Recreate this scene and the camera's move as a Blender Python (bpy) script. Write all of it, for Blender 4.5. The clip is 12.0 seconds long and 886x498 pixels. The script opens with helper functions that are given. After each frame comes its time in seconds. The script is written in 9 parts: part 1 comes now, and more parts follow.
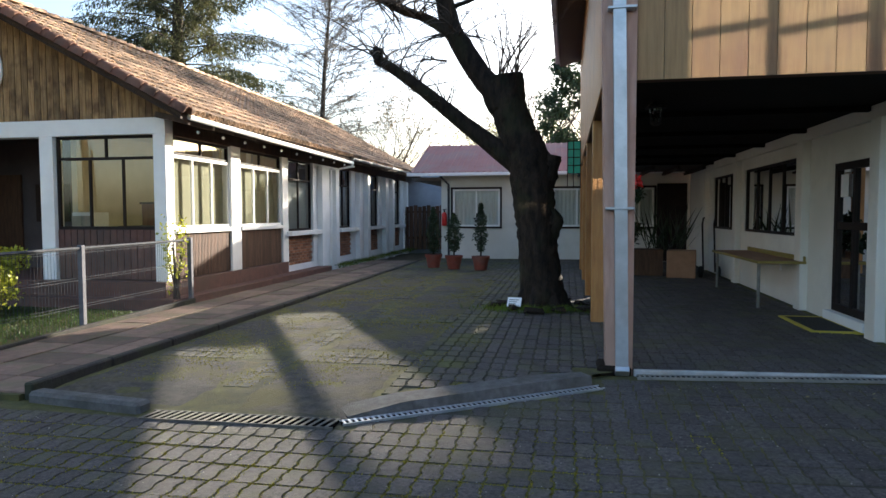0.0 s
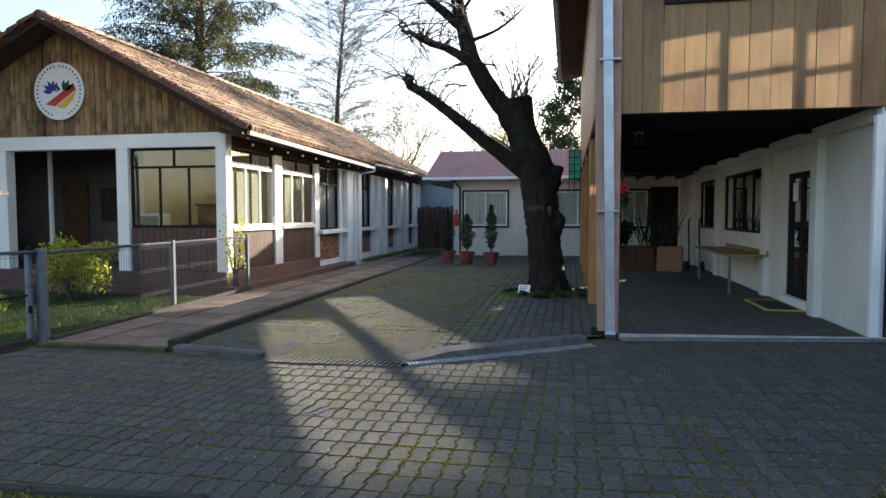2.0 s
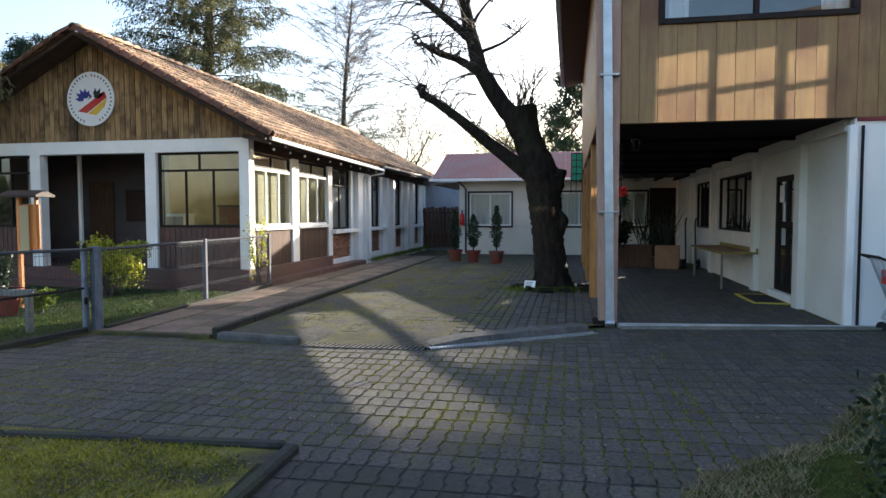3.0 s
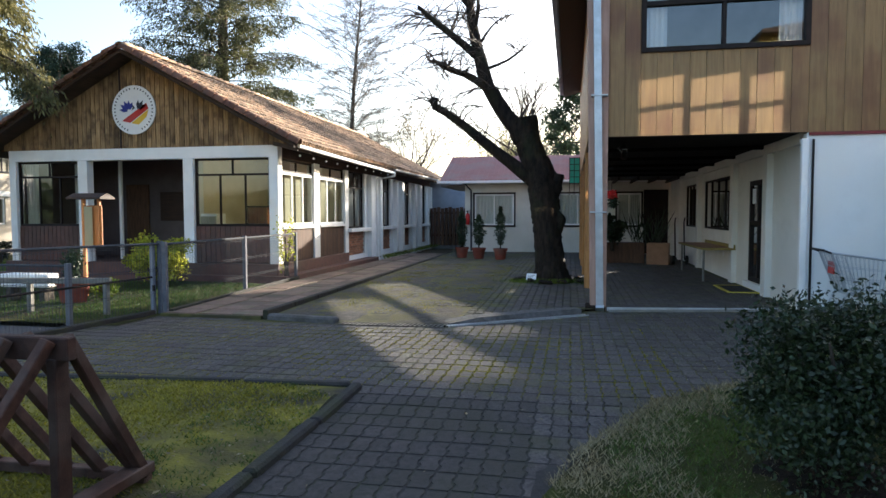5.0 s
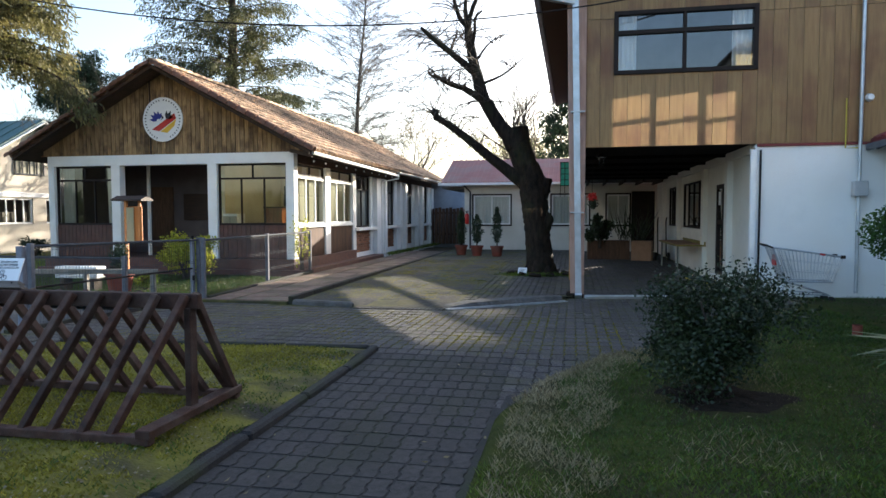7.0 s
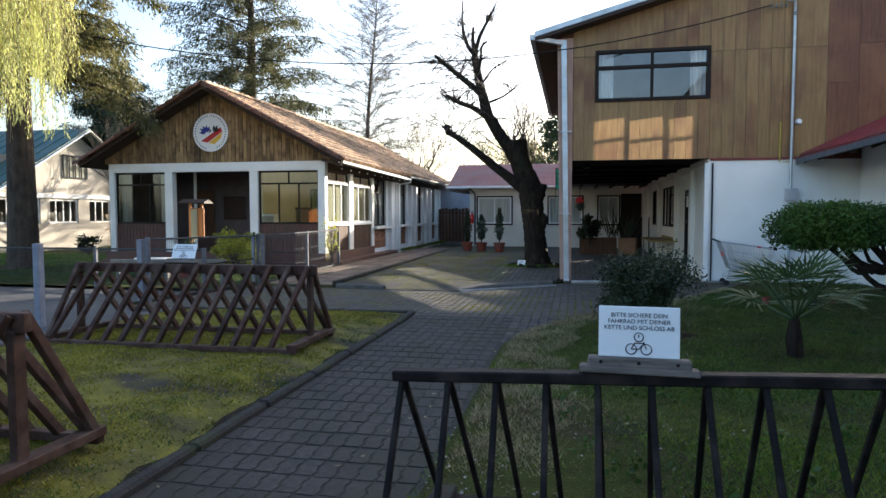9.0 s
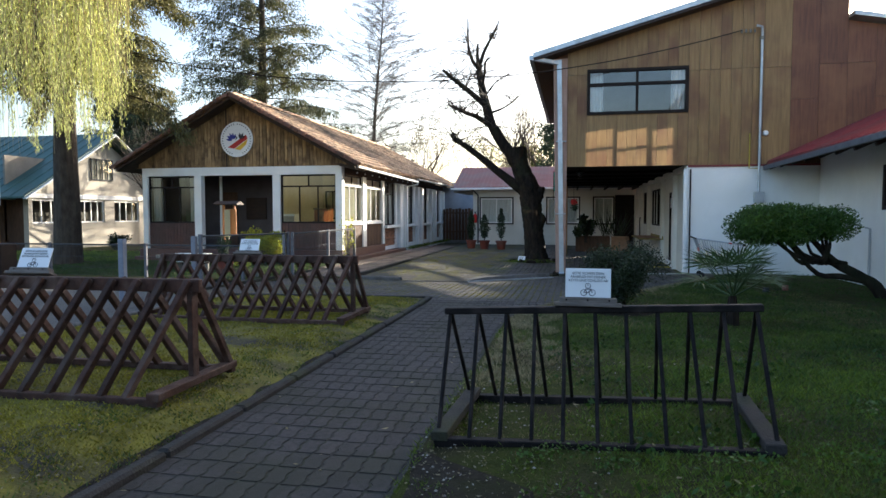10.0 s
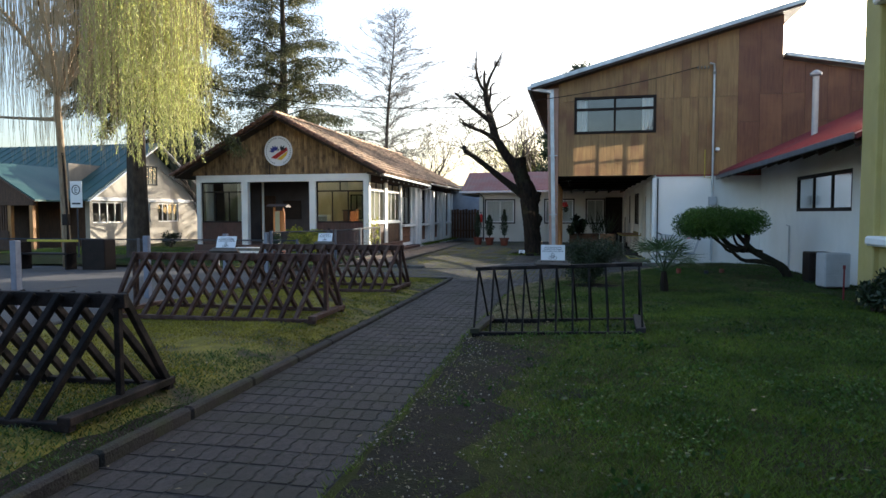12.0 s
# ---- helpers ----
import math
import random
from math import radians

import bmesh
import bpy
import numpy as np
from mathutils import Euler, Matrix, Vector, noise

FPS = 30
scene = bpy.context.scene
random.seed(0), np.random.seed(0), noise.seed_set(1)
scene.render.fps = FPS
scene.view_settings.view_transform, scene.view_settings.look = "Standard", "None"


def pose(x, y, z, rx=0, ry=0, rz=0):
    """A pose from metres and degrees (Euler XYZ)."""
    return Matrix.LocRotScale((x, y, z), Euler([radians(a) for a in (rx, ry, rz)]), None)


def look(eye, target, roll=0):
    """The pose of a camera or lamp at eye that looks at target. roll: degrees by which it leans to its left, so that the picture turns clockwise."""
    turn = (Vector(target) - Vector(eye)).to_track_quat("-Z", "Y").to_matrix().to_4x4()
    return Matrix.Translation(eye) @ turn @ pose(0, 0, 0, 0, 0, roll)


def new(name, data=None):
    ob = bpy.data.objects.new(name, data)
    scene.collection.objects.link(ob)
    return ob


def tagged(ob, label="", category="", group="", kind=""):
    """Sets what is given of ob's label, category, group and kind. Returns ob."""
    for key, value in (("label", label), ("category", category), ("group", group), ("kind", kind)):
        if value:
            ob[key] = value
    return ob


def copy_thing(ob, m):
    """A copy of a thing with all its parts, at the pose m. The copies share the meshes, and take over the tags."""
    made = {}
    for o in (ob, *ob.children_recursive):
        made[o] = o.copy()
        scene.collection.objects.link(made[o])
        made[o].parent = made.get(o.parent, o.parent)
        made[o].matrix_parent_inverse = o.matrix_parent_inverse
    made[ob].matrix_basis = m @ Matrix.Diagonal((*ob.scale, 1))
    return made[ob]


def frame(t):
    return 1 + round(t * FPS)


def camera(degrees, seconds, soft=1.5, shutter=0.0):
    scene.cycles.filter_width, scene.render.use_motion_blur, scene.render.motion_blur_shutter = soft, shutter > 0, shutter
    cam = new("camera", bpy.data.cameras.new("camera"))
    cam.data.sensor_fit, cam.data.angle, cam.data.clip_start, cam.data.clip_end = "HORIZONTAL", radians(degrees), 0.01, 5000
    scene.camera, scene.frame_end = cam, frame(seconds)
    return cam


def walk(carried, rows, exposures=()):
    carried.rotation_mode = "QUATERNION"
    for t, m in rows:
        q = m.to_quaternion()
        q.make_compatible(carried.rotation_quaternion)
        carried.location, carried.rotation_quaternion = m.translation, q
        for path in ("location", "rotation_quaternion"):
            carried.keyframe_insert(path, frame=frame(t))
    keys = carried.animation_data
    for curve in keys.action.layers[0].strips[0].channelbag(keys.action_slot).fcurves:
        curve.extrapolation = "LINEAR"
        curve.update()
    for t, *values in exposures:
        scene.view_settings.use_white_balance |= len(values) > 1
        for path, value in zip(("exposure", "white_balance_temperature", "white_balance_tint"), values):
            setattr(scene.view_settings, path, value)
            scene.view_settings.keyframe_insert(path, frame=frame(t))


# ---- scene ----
cam = camera(68.7, 12.0)
METRES, EYE, TILT, LEAN, TURN = 14.58, 1.4, 0.0, 0.0, 10.8
ROWS = [
    (0.0, 0.0, 0.0, 0.0, -0.01, -3.08, 0.12),
    (0.5, -0.0058, -0.0328, 0.0002, 0.01, -3.08, 0.08),
    (1.0, -0.012, -0.0676, 0.0005, 0.04, -3.08, 0.11),
    (1.5, -0.0185, -0.1018, 0.0006, 0.08, -3.06, 0.07),
    (2.0, -0.0252, -0.1336, 0.0009, 0.14, -3.07, 0.07),
    (2.5, -0.0321, -0.1636, 0.0012, 0.17, -3.06, 0.09),
    (3.0, -0.0389, -0.1913, 0.0012, 0.2, -3.05, 0.1),
    (5.0, -0.0524, -0.296, 0.0012, 0.34, -3.05, 0.1),
    (5.5, -0.0523, -0.3205, 0.0014, 0.36, -3.06, 0.1),
    (6.0, -0.0511, -0.3466, 0.0013, 0.41, -3.05, 0.08),
    (6.5, -0.0499, -0.3759, 0.0014, 0.44, -3.06, 0.07),
    (7.0, -0.0494, -0.4083, 0.0013, 0.48, -3.05, 0.09),
    (9.0, -0.0668, -0.5995, 0.0032, 0.59, -3.1, 0.06),
    (9.5, -0.0738, -0.6623, 0.0034, 0.59, -3.08, 0.08),
    (10.0, -0.0808, -0.7288, 0.0041, 0.62, -3.12, 0.07),
    (10.5, -0.0876, -0.7963, 0.0045, 0.65, -3.12, 0.06),
    (11.0, -0.0935, -0.865, 0.005, 0.7, -3.13, 0.06),
    (11.5, -0.0986, -0.9307, 0.0053, 0.75, -3.12, 0.06),
    (12.0, -0.1042, -0.9923, 0.0061, 0.82, -3.13, 0.13),
]
walk(cam, [(t, pose(0, 0, EYE, TILT, LEAN, TURN) @ pose(METRES * x, METRES * y, METRES * z, 90 + pitch, roll, yaw)) for t, x, y, z, yaw, pitch, roll in ROWS], [(0.0, 1.72, 5960, 11), (6.0, 1.77, 5960, 11), (9.0, 1.70, 5960, 11), (11.0, 1.50, 5980, 11), (12.0, 1.40, 5980, 11)])
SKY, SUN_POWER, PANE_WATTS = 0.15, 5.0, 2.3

# ---- world, sun and added lamps for light thrown back by window panes ----
SUN_SIDE, SUN_UP = radians(31.2), radians(14)
SUN = Vector((math.sin(SUN_SIDE) * math.cos(SUN_UP), math.cos(SUN_SIDE) * math.cos(SUN_UP), math.sin(SUN_UP)))
world = bpy.data.worlds.new("sky")
world.use_nodes = True
scene.world = world
wn = world.node_tree.nodes
sky = wn.new("ShaderNodeTexSky")
sky.sky_type = "NISHITA"
sky.sun_disc = False
sky.sun_elevation = SUN_UP
sky.sun_rotation = SUN_SIDE
sky.air_density, sky.dust_density, sky.ozone_density = 1.0, 3.2, 1.2
world.node_tree.links.new(sky.outputs["Color"], wn["Background"].inputs["Color"])
wn["Background"].inputs["Strength"].default_value = SKY

sun_lamp = bpy.data.lights.new("sun", "SUN")
sun_lamp.energy, sun_lamp.angle, sun_lamp.color = SUN_POWER, radians(0.5), (1.0, 0.86, 0.66)
sun_ob = new("sun", sun_lamp)
sun_ob.matrix_world = look(SUN * 60, (0, 0, 0))


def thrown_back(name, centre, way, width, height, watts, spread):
    """Sunlight thrown back by a window pane: an added pane-sized lamp in front."""
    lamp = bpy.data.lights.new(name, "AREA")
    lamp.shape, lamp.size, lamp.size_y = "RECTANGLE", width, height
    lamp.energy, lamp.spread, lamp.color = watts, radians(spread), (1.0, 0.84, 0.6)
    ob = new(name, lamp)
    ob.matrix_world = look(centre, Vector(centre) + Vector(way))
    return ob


# added lamps: low sun thrown back by two glazed pavilion bays across the yard
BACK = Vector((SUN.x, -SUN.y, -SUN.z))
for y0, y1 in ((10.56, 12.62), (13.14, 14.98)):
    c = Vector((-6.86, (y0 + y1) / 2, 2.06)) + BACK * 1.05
    thrown_back("added_pane_lamp", c, BACK, (y1 - y0) * 0.505, 1.38, PANE_WATTS * 0.9, 1.8)
# also for six panes of the yellow building's unseen end window, onto the boards
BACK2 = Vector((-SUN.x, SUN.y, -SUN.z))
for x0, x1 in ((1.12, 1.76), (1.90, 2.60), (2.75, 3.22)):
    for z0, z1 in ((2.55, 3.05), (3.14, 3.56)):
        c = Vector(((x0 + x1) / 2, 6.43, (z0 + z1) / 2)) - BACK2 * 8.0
        thrown_back("added_pane_lamp", c, BACK2, (x1 - x0) * 0.87, (z1 - z0) * 0.97, PANE_WATTS * 0.45 * (x1 - x0) * (z1 - z0), 0.5)


# ---- helpers ----
OFFSET = {}


def thing(name, label, category, base=None, m=None, group="", kind=""):
    """A top-level Empty. base: parts are then given in world metres; m: parts are local to the pose m."""
    ob = new(name)
    ob.empty_display_size = 0.2
    if base is not None:
        ob.location = base
        OFFSET[ob] = Vector(base)
    if m is not None:
        ob.matrix_basis = m
    return tagged(ob, label, category, group, kind)


def finish(name, bm, material, smooth=False):
    me = bpy.data.meshes.new(name)
    bm.normal_update()
    bm.to_mesh(me)
    bm.free()
    me.materials.append(material)
    if smooth:
        me.shade_smooth()
    return me


def part(name, bm, material, parent, label="", smooth=False, kind=""):
    me = bm if isinstance(bm, bpy.types.Mesh) else finish(name, bm, material, smooth)
    ob = new(name, me)
    ob.parent = parent
    if parent in OFFSET:
        ob.matrix_parent_inverse = Matrix.Translation(-OFFSET[parent])
    return tagged(ob, label, kind=kind)


def solo(name, bm, material, label, category, group="", kind="", smooth=False, m=None):
    """A top-level thing of one mesh."""
    me = bm if isinstance(bm, bpy.types.Mesh) else finish(name, bm, material, smooth)
    ob = new(name, me)
    if m is not None:
        ob.matrix_basis = m
    return tagged(ob, label, category, group, kind)


def hull(bm, pts):
    vs = [bm.verts.new(p) for p in pts]
    res = bmesh.ops.convex_hull(bm, input=vs)
    junk = [g for g in res["geom_interior"] if isinstance(g, bmesh.types.BMVert)]
    if junk:
        bmesh.ops.delete(bm, geom=junk, context="VERTS")


def chamfered(hx, hy, hz, b):
    pts = []
    for sx in (-1, 1):
        for sy in (-1, 1):
            for sz in (-1, 1):
                pts += [(sx * (hx - b), sy * (hy - b), sz * hz), (sx * (hx - b), sy * hy, sz * (hz - b)), (sx * hx, sy * (hy - b), sz * (hz - b))]
    return pts


def box(bm, x0, x1, y0, y1, z0, z1, b=0.0):
    c = Vector(((x0 + x1) / 2, (y0 + y1) / 2, (z0 + z1) / 2))
    h = (abs(x1 - x0) / 2, abs(y1 - y0) / 2, abs(z1 - z0) / 2)
    if b > 0:
        hull(bm, [c + Vector(p) for p in chamfered(*h, min(b, 0.45 * min(h)))])
        return
    vs = [bm.verts.new(c + Vector((sx * h[0], sy * h[1], sz * h[2]))) for sx in (-1, 1) for sy in (-1, 1) for sz in (-1, 1)]
    for f in ((0, 1, 3, 2), (4, 6, 7, 5), (0, 4, 5, 1), (2, 3, 7, 6), (0, 2, 6, 4), (1, 5, 7, 3)):
        bm.faces.new([vs[i] for i in f])


def bar(bm, p, q, w, h, b=0.004, up=(0, 0, 1)):
    """A squared timber or bar from p to q, w wide and h high."""
    p, q = Vector(p), Vector(q)
    z = (q - p).normalized()
    x = Vector(up).cross(z)
    if x.length < 1e-4:
        x = Vector((1, 0, 0))
    x.normalize()
    y = z.cross(x)
    m = Matrix((x, y, z)).transposed()
    c = (p + q) / 2
    hull(bm, [c + m @ Vector(v) for v in chamfered(w / 2, h / 2, (q - p).length / 2, min(b, 0.4 * min(w, h) / 2))])


def tube(bm, pts, radii, n=8, rough=0.0, rng=None, caps=True):
    pts = [Vector(p) for p in pts]
    rings, x = [], None
    for i, p in enumerate(pts):
        d = (pts[min(i + 1, len(pts) - 1)] - pts[max(i - 1, 0)]).normalized()
        if x is None:
            x = d.orthogonal().normalized()
        x = (x - d * x.dot(d)).normalized()
        y = d.cross(x)
        r = radii[i] if hasattr(radii, "__len__") else radii
        ring = []
        for k in range(n):
            a = 2 * math.pi * k / n
            rr = r * (1 + (rng.uniform(-rough, rough) if rng else 0))
            ring.append(bm.verts.new(p + (x * math.cos(a) + y * math.sin(a)) * rr))
        rings.append(ring)
    for a, b in zip(rings, rings[1:]):
        for k in range(n):
            bm.faces.new((a[k], a[(k + 1) % n], b[(k + 1) % n], b[k]))
    if caps:
        bm.faces.new(rings[0][::-1])
        bm.faces.new(rings[-1])


def sheet(bm, corners, thick):
    """A slab with a polygon as its top, thick downwards."""
    top = [bm.verts.new(c) for c in corners]
    low = [bm.verts.new((c[0], c[1], c[2] - thick)) for c in corners]
    bm.faces.new(top)
    bm.faces.new(low[::-1])
    k = len(top)
    for i in range(k):
        bm.faces.new((top[i], low[i], low[(i + 1) % k], top[(i + 1) % k]))


def raw(name, verts, faces, material, smooth=False):
    """A mesh straight from number arrays: verts (n, 3), faces (m, 3 or 4)."""
    me = bpy.data.meshes.new(name)
    verts, faces = np.asarray(verts, dtype=np.float32), np.asarray(faces, dtype=np.int32)
    k = faces.shape[1]
    me.vertices.add(len(verts))
    me.vertices.foreach_set("co", verts.ravel())
    me.loops.add(faces.size)
    me.loops.foreach_set("vertex_index", faces.ravel())
    me.polygons.add(len(faces))
    me.polygons.foreach_set("loop_start", np.arange(0, faces.size, k, dtype=np.int32))
    me.update(calc_edges=True)
    me.validate()
    me.materials.append(material)
    if smooth:
        me.shade_smooth()
    return me


def repeat_mesh(name, me, poses, material):
    """One mesh that joins copies of me at the given poses."""
    base = np.array([v.co[:] for v in me.vertices])
    loops = [list(p.vertices) for p in me.polygons]
    verts, faces = [], []
    for m in poses:
        k = len(verts) * len(base)
        a = np.array(m)
        verts.append(base @ a[:3, :3].T + a[:3, 3])
        faces += [[i + k for i in f] for f in loops]
    out = bpy.data.meshes.new(name)
    out.from_pydata(np.concatenate(verts).tolist(), [], faces)
    out.materials.append(material)
    return out


def blades(n, place, size, width, rng, lean=0.5, up=(0, 0, 1)):
    """n single-triangle blades; place(n) gives their feet."""
    foot = place(n)
    a = rng.uniform(0, 2 * math.pi, n)
    side = np.stack([np.cos(a), np.sin(a), np.zeros(n)], 1)
    b = rng.uniform(0, 2 * math.pi, n)
    tip = np.stack([np.cos(b) * lean, np.sin(b) * lean, np.ones(n)], 1) * (size * rng.uniform(0.5, 1.2, n))[:, None]
    w = width * rng.uniform(0.6, 1.3, n)[:, None]
    v = np.stack([foot - side * w, foot + side * w, foot + tip], 1).reshape(-1, 3)
    return v, np.arange(3 * n).reshape(-1, 3)


def leaf_cards(centres, length, width, rng, droop=0.0, along=None):
    """Small four-cornered leaves with random turns; along: a main direction for each."""
    n = len(centres)
    d = rng.normal(size=(n, 3))
    if along is not None:
        d = d * 0.45 + along
    d[:, 2] -= droop
    d /= np.linalg.norm(d, axis=1)[:, None]
    s = np.cross(d, rng.normal(size=(n, 3)))
    s /= np.linalg.norm(s, axis=1)[:, None]
    l, w = length * rng.uniform(0.6, 1.3, n)[:, None], width * rng.uniform(0.6, 1.3, n)[:, None]
    v = np.stack([centres, centres + d * l * 0.5 + s * w, centres + d * l, centres + d * l * 0.5 - s * w], 1).reshape(-1, 3)
    return v, np.arange(4 * n).reshape(-1, 4)


# ---- materials ----
def mat(name, c1, c2, scale=4.0, rough=0.8, bump=0.15, bscale=60.0, metal=0.0, stretch=(1, 1, 1), vary=0.0, stain=None, stain_scale=0.7, stain_amount=0.5, island=False, detail=6.0, spec=0.4, sheen=0.0):
    m = bpy.data.materials.new(name)
    m.use_nodes = True
    nt = m.node_tree
    N, link = nt.nodes, nt.links.new
    bsdf = N["Principled BSDF"]
    co = N.new("ShaderNodeTexCoord")
    mp = N.new("ShaderNodeMapping")
    mp.inputs["Scale"].default_value = stretch
    rnd = N.new("ShaderNodeNewGeometry").outputs["Random Per Island"] if island else N.new("ShaderNodeObjectInfo").outputs["Random"]
    vec = co.outputs["Object"]
    if vary > 0 and not island:
        mul = N.new("ShaderNodeMath")
        mul.operation, mul.inputs[1].default_value = "MULTIPLY", 57.0
        link(rnd, mul.inputs[0])
        add = N.new("ShaderNodeVectorMath")
        add.operation = "ADD"
        link(vec, add.inputs[0])
        link(mul.outputs[0], add.inputs[1])
        vec = add.outputs[0]
    link(vec, mp.inputs["Vector"])
    n1 = N.new("ShaderNodeTexNoise")
    n1.inputs["Scale"].default_value, n1.inputs["Detail"].default_value, n1.inputs["Roughness"].default_value = scale, detail, 0.65
    link(mp.outputs[0], n1.inputs["Vector"])
    ramp = N.new("ShaderNodeValToRGB")
    ramp.color_ramp.elements[0].position, ramp.color_ramp.elements[1].position = 0.32, 0.68
    ramp.color_ramp.elements[0].color, ramp.color_ramp.elements[1].color = (*c1, 1), (*c2, 1)
    link(n1.outputs["Fac"], ramp.inputs["Fac"])
    col = ramp.outputs["Color"]
    if stain is not None:
        n2 = N.new("ShaderNodeTexNoise")
        n2.inputs["Scale"].default_value, n2.inputs["Detail"].default_value = stain_scale, 5.0
        link(vec, n2.inputs["Vector"])
        r2 = N.new("ShaderNodeValToRGB")
        r2.color_ramp.elements[0].position, r2.color_ramp.elements[1].position = 0.47, 0.66
        r2.color_ramp.elements[0].color, r2.color_ramp.elements[1].color = (0, 0, 0, 1), (stain_amount,) * 3 + (1,)
        link(n2.outputs["Fac"], r2.inputs["Fac"])
        mix = N.new("ShaderNodeMix")
        mix.data_type = "RGBA"
        link(r2.outputs["Color"], mix.inputs[0])
        link(col, mix.inputs[6])
        mix.inputs[7].default_value = (*stain, 1)
        col = mix.outputs[2]
    if vary > 0:
        hsv = N.new("ShaderNodeHueSaturation")
        mr = N.new("ShaderNodeMapRange")
        mr.inputs["To Min"].default_value, mr.inputs["To Max"].default_value = 1 - vary, 1 + vary
        link(rnd, mr.inputs["Value"])
        link(mr.outputs[0], hsv.inputs["Value"])
        link(col, hsv.inputs["Color"])
        col = hsv.outputs["Color"]
    link(col, bsdf.inputs["Base Color"])
    bsdf.inputs["Roughness"].default_value, bsdf.inputs["Metallic"].default_value = rough, metal
    bsdf.inputs["Specular IOR Level"].default_value = spec
    if bump > 0:
        n3 = N.new("ShaderNodeTexNoise")
        n3.inputs["Scale"].default_value, n3.inputs["Detail"].default_value = bscale, 4.0
        link(mp.outputs[0], n3.inputs["Vector"])
        bp = N.new("ShaderNodeBump")
        bp.inputs["Strength"].default_value, bp.inputs["Distance"].default_value = bump, 0.02
        link(n3.outputs["Fac"], bp.inputs["Height"])
        link(bp.outputs[0], bsdf.inputs["Normal"])
        rr = N.new("ShaderNodeMapRange")
        rr.inputs["To Min"].default_value, rr.inputs["To Max"].default_value = max(0.02, rough - 0.12), min(1.0, rough + 0.12)
        link(n1.outputs["Fac"], rr.inputs["Value"])
        link(rr.outputs[0], bsdf.inputs["Roughness"])
    return m


def leaf_mat(name, c1, c2, through_light=0.35, rough=0.5):
    m = mat(name, c1, c2, scale=1.2, rough=rough, bump=0, vary=0.35, island=True)
    nt = m.node_tree
    bsdf, out = nt.nodes["Principled BSDF"], nt.nodes["Material Output"]
    tr = nt.nodes.new("ShaderNodeBsdfTranslucent")
    mx = nt.nodes.new("ShaderNodeMixShader")
    mx.inputs[0].default_value = through_light
    nt.links.new(bsdf.inputs["Base Color"].links[0].from_socket, tr.inputs["Color"])
    nt.links.new(bsdf.outputs[0], mx.inputs[1])
    nt.links.new(tr.outputs[0], mx.inputs[2])
    nt.links.new(mx.outputs[0], out.inputs["Surface"])
    return m


def glass_mat(name, tint, ior=1.5, rough=0.01):
    m = bpy.data.materials.new(name)
    m.use_nodes = True
    nt = m.node_tree
    nt.nodes.remove(nt.nodes["Principled BSDF"])
    clear, gloss, mx, fr = (nt.nodes.new("ShaderNode" + k) for k in ("BsdfTransparent", "BsdfGlossy", "MixShader", "Fresnel"))
    clear.inputs["Color"].default_value = (*tint, 1)
    gloss.inputs["Roughness"].default_value = rough
    fr.inputs["IOR"].default_value = ior
    nt.links.new(fr.outputs[0], mx.inputs[0])
    nt.links.new(clear.outputs[0], mx.inputs[1])
    nt.links.new(gloss.outputs[0], mx.inputs[2])
    nt.links.new(mx.outputs[0], nt.nodes["Material Output"].inputs["Surface"])
    return m


M_EARTH = mat("earth", (0.05, 0.04, 0.025), (0.10, 0.085, 0.05), 3, 0.95, 0.4, 40, stain=(0.045, 0.06, 0.02), stain_scale=0.5)
M_BED = mat("joint_moss", (0.0495, 0.0495, 0.018), (0.135, 0.1215, 0.036), 5, 0.95, 0.5, 90, stain=(0.035, 0.032, 0.027), stain_scale=0.8, stain_amount=0.9)
M_PAVER = mat("concrete_paver", (0.028, 0.0245, 0.0245), (0.145, 0.127, 0.120), 34, 0.75, 0.7, 200, vary=0.2, stain=(0.085, 0.085, 0.03), stain_scale=2.6, stain_amount=0.5)
M_PAVERM = mat("mossy_pavers", (0.036, 0.035, 0.025), (0.084, 0.078, 0.060), 22, 0.8, 0.45, 220, vary=0.25, island=True, stain=(0.075, 0.078, 0.016), stain_scale=1.3, stain_amount=0.9)
M_PAVERP = mat("dark_path_pavers", (0.027, 0.024, 0.0225), (0.078, 0.069, 0.063), 26, 0.78, 0.6, 200, vary=0.13, island=True, stain=(0.036, 0.036, 0.022), stain_scale=1.2, stain_amount=0.75)
M_PAVERS = mat("concrete_pavers_far", (0.026, 0.0225, 0.022), (0.134, 0.117, 0.110), 34, 0.75, 0.7, 200, vary=0.2, island=True, stain=(0.085, 0.085, 0.03), stain_scale=2.6, stain_amount=0.5)
M_SLAB = mat("old_concrete", (0.030, 0.0265, 0.022), (0.113, 0.098, 0.080), 14.0, 0.88, 0.7, 120, stain=(0.10, 0.086, 0.022), stain_scale=1.7, stain_amount=0.95)
M_STONE = mat("pale_kerb_concrete", (0.085, 0.081, 0.079), (0.175, 0.167, 0.160), 14.0, 0.88, 0.7, 120, stain=(0.06, 0.057, 0.042), stain_scale=3.2, stain_amount=0.6)
M_PALE = mat("worn_white_concrete", (0.34, 0.34, 0.33), (0.55, 0.55, 0.54), 6, 0.85, 0.3, 60, stain=(0.2, 0.2, 0.17), stain_scale=2.5, stain_amount=0.6)
# black of the deep slots, put into the colour of a shallow plate
M_SLOT = mat("slot_shade_plate", (0.004, 0.004, 0.0035), (0.009, 0.008, 0.007), 9, 1.0, 0.2, 60, spec=0.0)
